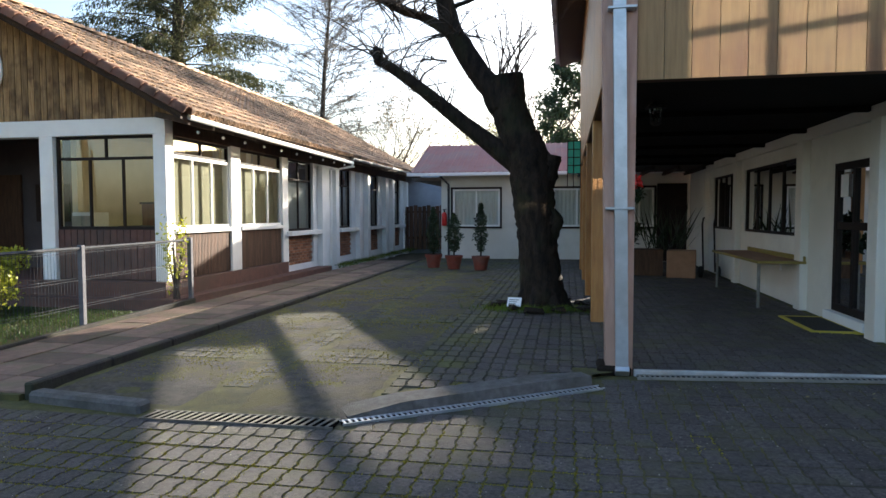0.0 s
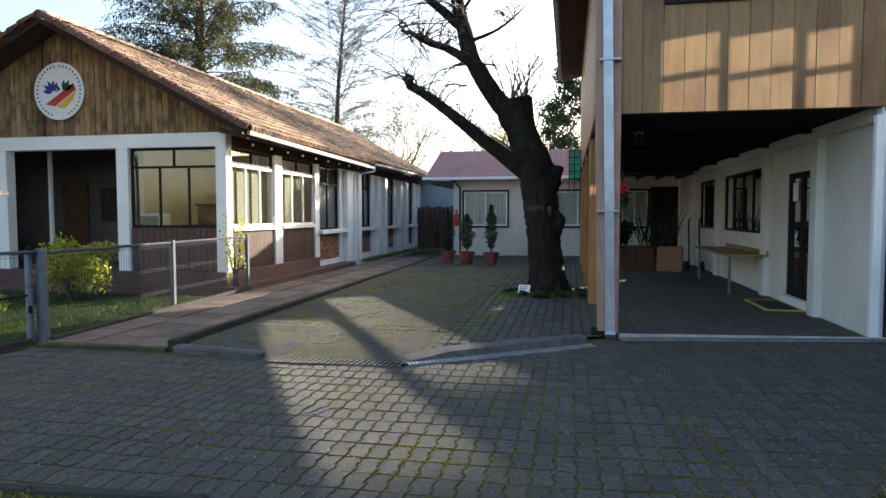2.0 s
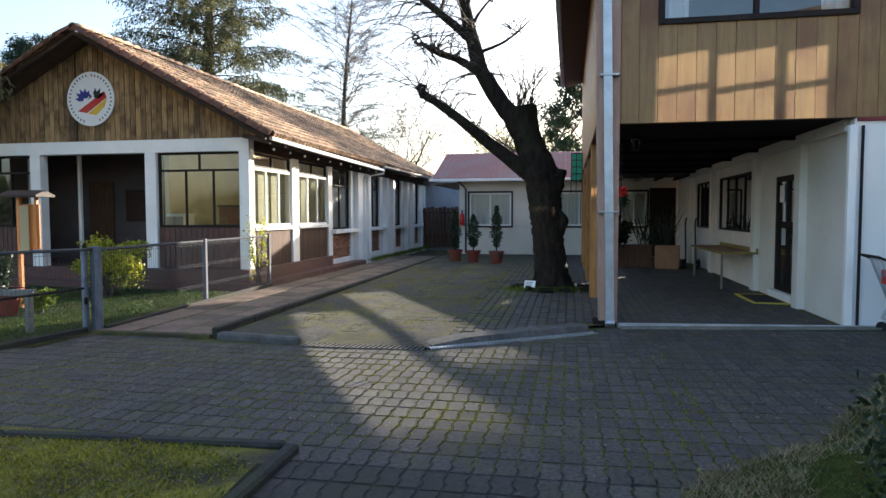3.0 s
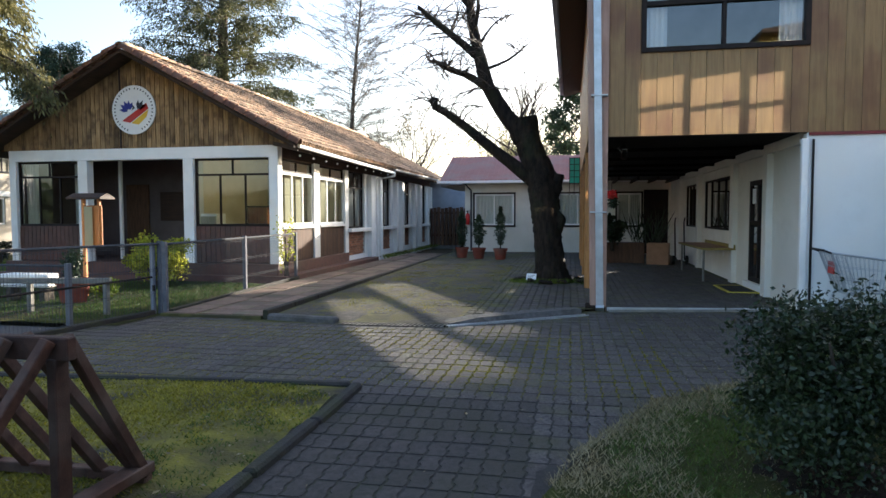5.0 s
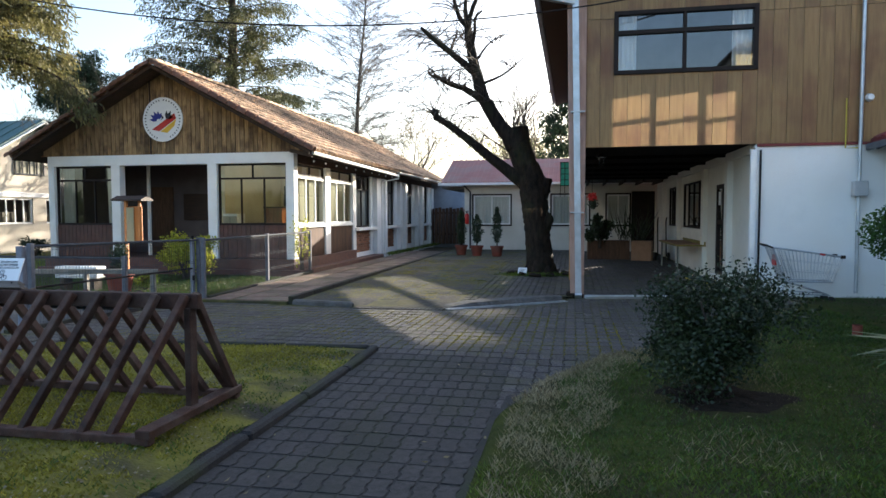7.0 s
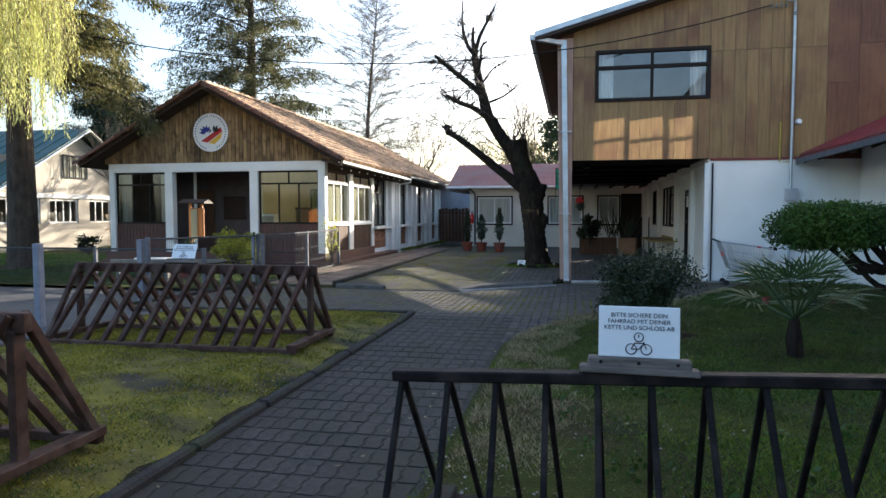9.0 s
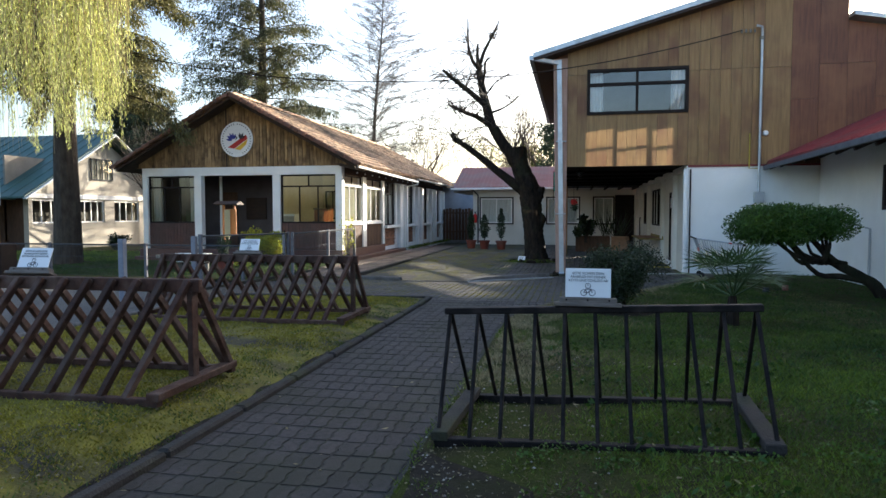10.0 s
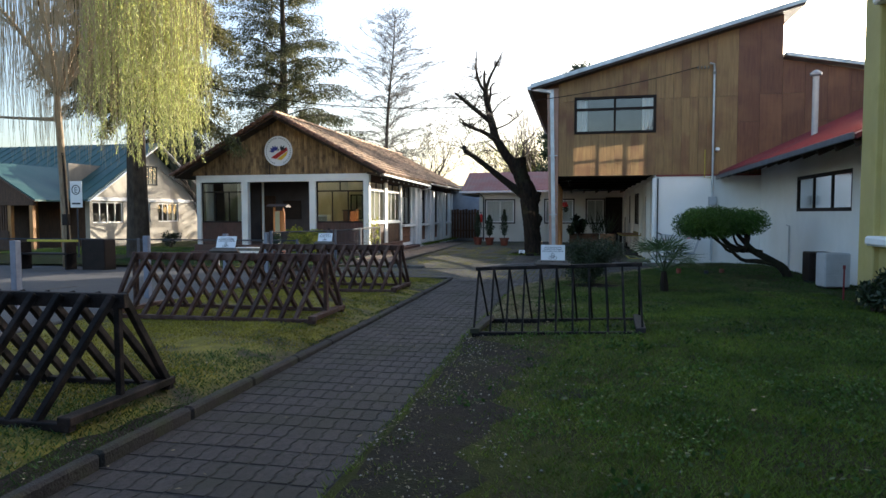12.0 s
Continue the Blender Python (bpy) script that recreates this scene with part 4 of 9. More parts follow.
# front bays: glazed over dark slatted panels, the middle one open
for x0, x1 in ((PX0 + 0.2, -12.42), (-9.14, -7.12)):
    glazing(pav, (x0, PY0 + 0.12, SILL), (1, 0, 0), x1 - x0, HEAD - SILL, [(0.24, 2), (0.76, 3)], label="dark-framed front window", glass=M_GLASS_FRONT)
    low = part("panel", (lambda b: (box(b, x0, x1, PY0 + 0.10, PY0 + 0.16, FLOOR, SILL + 0.01), b)[1])(bmesh.new()), M_DARKWOOD, pav, "dark red slatted lower panel")
    n = 15
    for i in range(n):
        bm = bmesh.new()
        box(bm, x0 + (x1 - x0) * i / n + 0.006, x0 + (x1 - x0) * (i + 1) / n - 0.006, PY0 + 0.07, PY0 + 0.098, FLOOR + 0.02, SILL - 0.01, 0.004)
        part("slat", bm, M_STEP, low)

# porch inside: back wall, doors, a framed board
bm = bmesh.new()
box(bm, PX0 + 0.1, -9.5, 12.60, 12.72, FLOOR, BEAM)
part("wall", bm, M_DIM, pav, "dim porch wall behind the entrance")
bm = bmesh.new()
box(bm, -9.5, -7.0, 14.9, 15.0, FLOOR, BEAM)
box(bm, -9.56, -9.44, 11.2, 14.9, FLOOR, BEAM)
part("wall", bm, M_BEIGE, pav, "beige inner wall of the glazed porch")
bm = bmesh.new()
for x in (-8.62, -7.72):
    box(bm, x, x + 0.12, 14.78, 14.898, FLOOR, BEAM - 0.08, 0.006)
part("pilaster", bm, M_WHITE, pav, "pale pilasters on the inner wall")
glazing(pav, (-9.30, 14.86, 1.25), (1, 0, 0), 0.62, 1.15, [(1.0, 2)], label="dark inner window of the porch", bars=0.05)
cup = thing("cupboard", "low cream cupboard inside the glazed porch", "cupboard", base=(-9.2, 11.2, FLOOR))
bm = bmesh.new()
box(bm, -9.41, -8.95, 11.0, 11.45, FLOOR, 1.45, 0.01)
part("body", bm, M_PLASTER, cup)
bm = bmesh.new()
for x in (-9.40, -9.175):
    box(bm, x, x + 0.215, 10.98, 10.998, FLOOR + 0.05, 1.38, 0.004)
part("door", bm, M_CREAM, cup)
cup = thing("cabinet", "red-brown wooden cabinet inside the glazed porch", "cabinet", base=(-8.3, 12.2, FLOOR))
bm = bmesh.new()
box(bm, -8.62, -8.05, 12.0, 12.45, FLOOR, 1.62, 0.01)
part("body", bm, M_PANEL_RED, cup)
bm = bmesh.new()
box(bm, -8.65, -8.02, 11.97, 12.48, 1.62, 1.66, 0.008)
part("top", bm, M_DARKWOOD, cup)
tbl = thing("table", "plain table inside the glazed porch", "table", base=(-8.2, 11.6, FLOOR))
bm = bmesh.new()
box(bm, -8.65, -7.85, 11.3, 12.0, 1.14, 1.18, 0.006)
part("tabletop", bm, M_DARKWOOD, tbl)
for x, y in ((-8.6, 11.35), (-7.9, 11.35), (-8.6, 11.95), (-7.9, 11.95)):
    bm = bmesh.new()
    box(bm, x - 0.025, x + 0.025, y - 0.025, y + 0.025, FLOOR, 1.14, 0.004)
    part("leg", bm, M_DARKWOOD, tbl)
bm = bmesh.new()
k = 12
xs2 = [PX0 + 0.24 + 0.36 * i / k for i in range(k + 1)]
lo = [bm.verts.new((xx, PY0 + 0.3 + 0.03 * math.sin(i * 1.7), SILL + 0.03)) for i, xx in enumerate(xs2)]
hi = [bm.verts.new((xx, PY0 + 0.3 + 0.03 * math.sin(i * 1.7), HEAD - 0.05)) for i, xx in enumerate(xs2)]
for i in range(k):
    bm.faces.new((lo[i], lo[i + 1], hi[i + 1], hi[i]))
part("curtain", bm, M_LACE, pav, "white curtain drawn aside", smooth=True)
bm = bmesh.new()
xs2 = [-12.76 + 0.32 * i / k for i in range(k + 1)]
lo = [bm.verts.new((xx, PY0 + 0.3 + 0.03 * math.sin(i * 1.7), SILL + 0.03)) for i, xx in enumerate(xs2)]
hi = [bm.verts.new((xx - 0.02 * i / k, PY0 + 0.3 + 0.03 * math.sin(i * 1.7), HEAD - 0.05)) for i, xx in enumerate(xs2)]
for i in range(k):
    bm.faces.new((lo[i], lo[i + 1], hi[i + 1], hi[i]))
part("curtain", bm, M_LACE, pav, smooth=True)
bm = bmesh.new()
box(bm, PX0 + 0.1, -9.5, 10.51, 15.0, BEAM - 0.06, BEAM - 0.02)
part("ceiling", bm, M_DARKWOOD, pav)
# ceiling coloured pale here to bounce light into the glazed bay
bm = bmesh.new()
box(bm, -9.44, PX1 - 0.23, 10.51, 14.89, BEAM - 0.06, BEAM - 0.02)
part("ceiling", bm, M_BEIGE, pav)
bm = bmesh.new()
box(bm, -12.75, -12.02, 12.54, 12.598, FLOOR, 2.3, 0.006)
part("door", bm, M_CLADDING, pav, "brown wooden inner door")
bm = bmesh.new()
box(bm, -11.65, -10.80, 12.55, 12.598, 1.25, 2.08, 0.006)
part("notice_board", bm, M_DARKWOOD, pav, "dark framed board on the porch wall")
bm = bmesh.new()
box(bm, -12.04, -11.96, 11.3, 11.38, FLOOR, BEAM - 0.06, 0.006)
part("post", bm, M_WHITE, pav)

# gable of upright planks
bm = bmesh.new()
GZ = 5.36
v = [bm.verts.new(p) for p in ((PX0 - 0.3, PY0 + 0.06, BEAM), (PX1 + 0.3, PY0 + 0.06, BEAM), (-10.68, PY0 + 0.06, GZ))]
bm.faces.new(v)
gable = part("gable", bm, M_GROOVE, pav, "weathered plank gable")
n = 60
gx0, gx1 = PX0 - 0.15, PX1 + 0.15


def gable_top(x):
    return GZ - abs(x + 10.68) * 0.535


for i in range(n):
    xa, xb = gx0 + (gx1 - gx0) * i / n + 0.006, gx0 + (gx1 - gx0) * (i + 1) / n - 0.006
    bm = bmesh.new()
    yf = PY0 + 0.02 + rnd.uniform(-0.004, 0.004)
    pts = [(x, y, z) for x in (xa, xb) for y in (yf, yf + 0.03) for z in (BEAM + 0.002, max(BEAM + 0.01, gable_top(x)))]
    hull(bm, pts)
    part("plank", bm, M_GABLE, gable)
bm = bmesh.new()
box(bm, -11.15, -11.11, PY0 - 0.02, PY0 + 0.012, BEAM, gable_top(-11.13), 0.004)
part("strip", bm, M_DARKWOOD, gable)

# roof: boarding, barrel tiles, ridge, verge
RX, RZ, EX, EZ, RY0, RY1 = -10.68, 5.50, -6.22, 3.12, 9.68, 28.9
slope = math.atan2(RZ - EZ, EX - RX)
LEN = math.hypot(RZ - EZ, EX - RX)
bm = bmesh.new()
for sx in (1, -1):
    a = [(RX, RY0 + 0.05, RZ - 0.06), (RX + sx * (EX - RX), RY0 + 0.05, EZ - 0.06), (RX + sx * (EX - RX), RY1, EZ - 0.06), (RX, RY1, RZ - 0.06)]
    sheet(bm, a if sx > 0 else a[::-1], 0.09)
roof = part("roof", bm, M_EAVE, pav, "low-pitched roof of weathered clay barrel tiles")


def barrel(length, r0, r1, arc=5, thick=0.014):
    """A half-round clay tile along +x, open side down."""
    bm = bmesh.new()
    rings = []
    for x, r in ((0, r0), (length, r1)):
        rings.append([bm.verts.new((x, -math.cos(math.pi * k / arc) * (r - t), math.sin(math.pi * k / arc) * (r - t) * 0.8)) for t in (0, thick) for k in range(arc + 1)])
    a, b = rings
    m = arc + 1
    for k in range(arc):
        bm.faces.new((a[k], b[k], b[k + 1], a[k + 1]))
        bm.faces.new((a[k + 1 + m], b[k + 1 + m], b[k + m], a[k + m]))
        for e, flip in ((a, 1), (b, 0)):
            q = (e[k], e[k + 1], e[k + 1 + m], e[k + m])
            bm.faces.new(q if flip else q[::-1])
    return bm


TILE = finish("tile", barrel(0.42, 0.075, 0.095), M_CLAY, True)
VERGE = finish("verge_tile", barrel(0.42, 0.075, 0.095), M_VERGE, True)
near_poses, far_poses = [], []
cols = int((RY1 - RY0) / 0.205)
for sx in (1, -1):
    for i in range(cols):
        y = RY0 + 0.13 + 0.205 * i
        for j in range(14):
            d = 0.10 + (LEN - 0.42) * j / 13
            px, pz = RX + sx * math.cos(slope) * d, RZ - math.sin(slope) * d
            jit = Matrix.Rotation(rnd.uniform(-0.03, 0.03), 4, "Z") @ Matrix.Rotation(rnd.uniform(-0.012, 0.012), 4, "Y")
            turn = Matrix.Rotation(0 if sx > 0 else math.pi, 4, "Z") @ Matrix.Rotation(slope - 0.05, 4, "Y")
            m = Matrix.Translation((px, y + rnd.uniform(-0.012, 0.012), pz - 0.01 + rnd.uniform(0, 0.008))) @ turn @ jit
            if sx > 0 and i < 20 and j > 0:
                near_poses.append(m)
            else:
                far_poses.append(m)
            if sx > 0:
                far_poses.append(Matrix.Translation((px, y + 0.1025, pz - 0.005)) @ turn @ Matrix.Translation((0, 0, 0.03)) @ Matrix.Rotation(math.pi, 4, "X"))
part("tiles", repeat_mesh("tiles", TILE, far_poses, M_CLAYS), None, roof, kind="stuff")
for sx in (1, -1):
    for j in range(17):
        d = 0.02 + (LEN - 0.3) * j / 16
        m = Matrix.Translation((RX + sx * math.cos(slope) * d, RY0 + 0.02, RZ - math.sin(slope) * d - 0.035)) @ Matrix.Rotation(0 if sx > 0 else math.pi, 4, "Z") @ Matrix.Rotation(slope - 0.05, 4, "Y") @ Matrix.Diagonal((1, 1.35, 2.0, 1))
        o = part("verge_tile", VERGE, None, roof)
        o.matrix_basis = m
for i in range(55):
    o = part("ridge_tile", TILE, None, roof)
    o.matrix_basis = Matrix.Translation((RX, RY0 + 0.35 * i, RZ + 0.02 + rnd.uniform(-0.006, 0.006))) @ Matrix.Rotation(math.pi / 2 - 0.03, 4, "Z") @ Matrix.Rotation(-0.05, 4, "Y") @ Matrix.Diagonal((1, 1.4, 1.4, 1))
bm = bmesh.new()
for sx in (1, -1):
    bar(bm, (RX, RY0 + 0.10, RZ - 0.14), (RX + sx * (EX - RX), RY0 + 0.10, EZ - 0.14), 0.03, 0.16, 0.004, up=(0, 1, 0))
part("verge_board", bm, M_DARKWOOD, roof)
bm = bmesh.new()
for k in range(24):
    y = 10.0 + 0.78 * k
    bar(bm, (PX1 + 0.02, y, EZ - 0.02), (EX - 0.02, y, EZ - 0.16), 0.07, 0.10, 0.006)
part("rafter_ends", bm, M_EAVE, roof)

# gutter and downpipe
part("gutter", (lambda b: (tube(b, [(EX + 0.04, 9.9, 3.02), (EX + 0.04, 18.3, 2.90)], 0.045, 10), b)[1])(bmesh.new()), M_WHITE, pav, "white half-round gutter")
bm = bmesh.new()
tube(bm, [(EX + 0.04, 18.3, 3.03), (EX + 0.04, 28.6, 3.08)], 0.045, 10)
part("gutter", bm, M_ZINC, pav)
bm = bmesh.new()
tube(bm, [(EX + 0.05, 18.25, 2.96), (EX + 0.05, 18.25, 2.80), (-6.72, 17.9, 2.66), (-6.72, 17.9, -0.05)], 0.04, 8)
part("downpipe", bm, M_WHITE, pav, "white downpipe with an elbow")

# long side towards the yard
SX = PX1
for y0, y1 in ((10.52, 12.52), (12.92, 15.0)):
    glazing(pav, (SX - 0.10, y0, 2.48), (0, 1, 0), y1 - y0, HEAD - 2.48, [(1.0, 2)], label="dark-framed top light")
    glazing(pav, (SX - 0.08, y0, SILL), (0, 1, 0), y1 - y0, 2.48 - SILL, [(1.0, 3)], material=M_WHITE, bars=0.06, label="white-framed side window")
    bm = bmesh.new()
    k = 40
    ys = [y0 + 0.03 + (y1 - y0 - 0.06) * i / k for i in range(k + 1)]
    lo = [bm.verts.new((SX - 0.20 + 0.003 * math.sin(i * 1.9), y, SILL + 0.05)) for i, y in enumerate(ys)]
    hi = [bm.verts.new((SX - 0.20 + 0.003 * math.sin(i * 1.9), y, 2.46)) for i, y in enumerate(ys)]
    for i in range(k):
        bm.faces.new((lo[i], lo[i + 1], hi[i + 1], hi[i]))
    part("blind", bm, M_CURTAIN, pav, "pleated cream blind", smooth=True)
    bm = bmesh.new()
    box(bm, SX - 0.16, SX + 0.03, y0 - 0.02, y1 + 0.02, SILL - 0.08, SILL, 0.006)
    part("sill", bm, M_WHITE, pav, "white window sill")
    low = part("panel", (lambda b: (box(b, SX - 0.14, SX - 0.08, y0, y1, FLOOR, SILL - 0.08), b)[1])(bmesh.new()), M_DARKWOOD, pav, "brown slatted lower panel")
    n = 38
    for i in range(n):
        bm = bmesh.new()
        box(bm, SX - 0.078, SX - 0.05, y0 + (y1 - y0) * i / n + 0.004, y0 + (y1 - y0) * (i + 1) / n - 0.004, FLOOR + 0.01, SILL - 0.082, 0.004)
        part("slat", bm, M_CLADDING, low)
bm = bmesh.new()
box(bm, SX - 0.22, SX, 12.52, 12.92, FLOOR - 0.05, HEAD + 0.02, 0.006)
part("post", bm, M_WHITE, pav)
bm = bmesh.new()
box(bm, SX - 0.22, SX - 0.02, 10.50, PY1, HEAD, BEAM - 0.02, 0.006)
part("beam", bm, M_CLADDING, pav, "brown side beam under the eave")

# plastered side with buttresses, windows and brick panels
bm = bmesh.new()
bays = [(15.32, 16.95), (18.95, 20.20), (22.0, 23.3), (25.3, 26.5)]
edges = [15.0]
for a, b in bays:
    edges += [a, b]
edges.append(PY1)
for k in range(0, len(edges), 2):
    box(bm, SX - 0.22, SX, edges[k], edges[k + 1], -0.3, HEAD, 0.0)
for a, b in bays:
    box(bm, SX - 0.22, SX - 0.003, a, b, -0.3, 0.10, 0.0)
part("wall", bm, M_WHITE, pav, "white-painted side wall")
bm = bmesh.new()
for y in (17.25, 18.35, 20.6, 21.5, 23.75, 24.75, 27.0):
    box(bm, SX, SX + 0.16, y, y + 0.28, -0.3, HEAD - 0.05, 0.008)
part("buttresses", bm, M_WHITE, pav, "white plaster piers")
for a, b in bays:
    glazing(pav, (SX - 0.10, a, 0.98), (0, 1, 0), b - a, HEAD - 0.98, [(0.28, 2), (0.72, 2)], label="dark-framed side window")
    bm = bmesh.new()
    box(bm, SX - 0.02, SX + 0.15, a - 0.12, b + 0.35, 0.86, 0.975, 0.008)
    part("sill", bm, M_WHITE, pav, "white sloping window sill")
    bm = bmesh.new()
    k = 30
    ys = [a + 0.05 + (b - a - 0.1) * i / k for i in range(k + 1)]
    lo = [bm.verts.new((SX - 0.18 + 0.012 * math.sin(i * 2.1), y, 1.0)) for i, y in enumerate(ys)]
    hi = [bm.verts.new((SX - 0.18 + 0.012 * math.sin(i * 2.1), y, 2.3)) for i, y in enumerate(ys)]
    for i in range(k):
        bm.faces.new((lo[i], lo[i + 1], hi[i + 1], hi[i]))
    part("curtain", bm, M_LACE, pav, smooth=True)
brick_walls = []
for a, b in bays:
    bm = bmesh.new()
    box(bm, SX - 0.18, SX - 0.06, a, b, 0.10, 0.86)
    brick_walls.append((part("brick_panel", bm, M_MORTAR, pav, "red-brown brick infill"), a, b))
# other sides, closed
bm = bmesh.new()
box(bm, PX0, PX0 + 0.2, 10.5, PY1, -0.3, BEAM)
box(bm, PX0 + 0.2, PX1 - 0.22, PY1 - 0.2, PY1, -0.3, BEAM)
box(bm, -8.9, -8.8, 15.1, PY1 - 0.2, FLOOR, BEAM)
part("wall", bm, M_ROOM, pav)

# emblem on the gable, a plain roundel with coloured shapes
emb = thing("emblem", "round white plaque with blue, red and gold shapes on the gable", "plaque", base=(-10.72, PY0 - 0.02, 4.05))
EC = Vector((-10.72, PY0 - 0.03, 4.05))


def disc(bm, r0, r1, y, n=48, half=None):
    pts0 = [bm.verts.new(EC + Vector((math.cos(2 * math.pi * k / n) * r1, y, math.sin(2 * math.pi * k / n) * r1))) for k in range(n)]
    pts1 = [bm.verts.new(EC + Vector((math.cos(2 * math.pi * k / n) * r1, y + 0.03, math.sin(2 * math.pi * k / n) * r1))) for k in range(n)]
    bm.faces.new(pts0)
    bm.faces.new(pts1[::-1])
    for k in range(n):
        bm.faces.new((pts0[k], pts1[k], pts1[(k + 1) % n], pts0[(k + 1) % n]))


bm = bmesh.new()
disc(bm, 0, 0.61, -0.005)
part("plate", bm, M_SIGN, emb)


def poly(bm, pts, y):
    vs = [bm.verts.new(EC + Vector((x, y, z))) for x, z in pts]
    low = [bm.verts.new(EC + Vector((x, y + 0.004, z))) for x, z in pts]
    bm.faces.new(vs)
    for k in range(len(vs)):
        bm.faces.new((vs[k], low[k], low[(k + 1) % len(vs)], vs[(k + 1) % len(vs)]))


bm = bmesh.new()
poly(bm, [(-0.33, -0.27), (0.36, 0.16), (0.42, 0.02), (-0.10, -0.32)], -0.013)
part("red_band", bm, M_RED, emb, "red diagonal band")
bm = bmesh.new()
poly(bm, [(-0.07, -0.33), (0.42, 0.0), (0.36, -0.18), (0.14, -0.37)], -0.013)
part("gold_band", bm, M_GOLD, emb, "gold diagonal band")


def feathers(name, material, label, sx, n):
    """A fan of pointed feathers curving up from the middle."""
    for k in range(n):
        bm = bmesh.new()
        a = radians(172 - 27 * k)
        c, w = Vector((math.cos(a), math.sin(a))), Vector((-math.sin(a), math.cos(a)))
        o, ln = Vector((-0.13, -0.03)), 0.30 - 0.022 * abs(k - 1.5)
        pts = [o + c * 0.05 - w * 0.022, o + c * ln * 0.6 - w * 0.052, o + c * ln, o + c * ln * 0.6 + w * 0.042, o + c * 0.05 + w * 0.022]
        poly(bm, [(sx * q.x, q.y) for q in (pts if sx > 0 else pts[::-1])], -0.012 - 0.001 * k)
        part(name, bm, material, emb, label)


feathers("blue_feather", M_BLUE, "dark blue feather shape", 1, 5)
feathers("black_feather", M_INK, "black feather shape", -1, 4)
bm = bmesh.new()
poly(bm, [(-0.05, -0.02), (0.05, 0.05), (-0.03, 0.13), (-0.015, 0.05)], -0.018)
part("beak_shape", bm, M_INK, emb, "small black pointed shape")
for k in range(34):
    a = radians(-64 + 308 * k / 33 + (0 if k < 17 else 6))
    c, q = math.cos(a), math.sin(a)
    p = EC + Vector((c * 0.53, -0.010, q * 0.53))
    bm = bmesh.new()
    bar(bm, p - Vector((-q, 0, c)) * 0.014, p + Vector((-q, 0, c)) * 0.014, 0.045, 0.004, 0.001, up=(0, 1, 0))
    part("rim_bar", bm, M_FENCE, emb)

# ---- the two-storey building with the covered way ----
FY, LOWZ = 6.43, 2.66
up = thing("timber_building", "two-storey building clad in brown boards over a white ground floor", "house", base=(4.0, 10.0, 0.0), kind="structure")


def roof_z(x):
    return 5.50 + (x - 0.3) * 0.272


XW0, XW1, XW2, BY = 0.36, 7.02, 12.0, 17.5
bm = bmesh.new()
# backing wall with a hole for the window
def slab_y(bm, quads, y0, y1):
    for x0, x1, za0, za1, zb0, zb1 in quads:
        hull(bm, [(x0, y, z) for y in (y0, y1) for z in (za0, za1)] + [(x1, y, z) for y in (y0, y1) for z in (zb0, zb1)])


WX0, WX1, WZ0, WZ1 = 1.13, 3.58, 3.96, 5.10
slab_y(bm, [(XW0, WX0, LOWZ, roof_z(XW0), LOWZ, roof_z(WX0)), (WX0, WX1, LOWZ, WZ0, LOWZ, WZ0), (WX0, WX1, WZ1, roof_z(WX0), WZ1, roof_z(WX1)), (WX1, XW1, LOWZ, roof_z(WX1), LOWZ, roof_z(XW1)), (XW1, XW2, LOWZ, 6.0, LOWZ, 5.1)], FY + 0.03, FY + 0.15)
front = part("upper_wall", bm, M_GROOVE, up, "upper wall clad in upright varnished boards")


def board(x0, x1, z0, za, zb, material, parent=front, y=FY):
    bm = bmesh.new()
    j = rnd.uniform(-0.003, 0.003)
    hull(bm, [(x0 + 0.003, yy, z) for yy in (y + j, y + 0.032) for z in (z0, za)] + [(x1 - 0.003, yy, z) for yy in (y + j, y + 0.032) for z in (z0, zb)])
    part("board", bm, material, parent)


w = 0.245
x = 0.64
SEAM = 4.98
while x < XW2 - 0.01:
    x1 = min(x + (w if x < 5.2 else 0.61), XW2)
    red = M_PANEL_RED if x > 5.35 else M_PANEL
    if x < XW1:
        tops = (roof_z(x) - 0.02, roof_z(x1) - 0.02)
    else:
        tops = (6.02 - (x - XW1) * 0.19, 6.02 - (x1 - XW1) * 0.19)
    inside = x1 > WX0 + 0.02 and x < WX1 - 0.02
    if inside:
        board(x, x1, LOWZ, WZ0, WZ0, red)
        board(x, x1, WZ1, tops[0], tops[1], M_PANEL)
    else:
        seam = SEAM if x < 5.3 else 4.2 + 0.8 * (int(x / 1.22) % 2)
        seam = min(seam, tops[1] - 0.05)
        board(x, x1, LOWZ, seam - 0.004, seam - 0.004, red)
        board(x, x1, seam + 0.004, tops[0], tops[1], M_PANEL_RED if x > 5.3 else red)
    x = x1
bm = bmesh.new()
box(bm, XW0, XW0 + 0.10, FY + 0.16, BY, LOWZ, roof_z(XW0) - 0.05)
box(bm, XW2 - 0.2, XW2, FY + 0.16, BY, LOWZ, 5.0)
slab_y(bm, [(XW0 + 0.1, XW1, LOWZ, roof_z(XW0 + 0.1) - 0.07, LOWZ, roof_z(XW1) - 0.07), (XW1, XW2 - 0.2, LOWZ, 6.0, LOWZ, 5.0)], BY - 0.15, BY)
side = part("side_wall", bm, M_GROOVE, up)
y = FY + 0.16
while y < BY:
    bm = bmesh.new()
    box(bm, XW0 - 0.03, XW0 - 0.002, y + 0.003, y + 0.24, LOWZ, roof_z(XW0) - 0.06, 0.003)
    part("board", bm, M_POST, side)
    y += 0.245
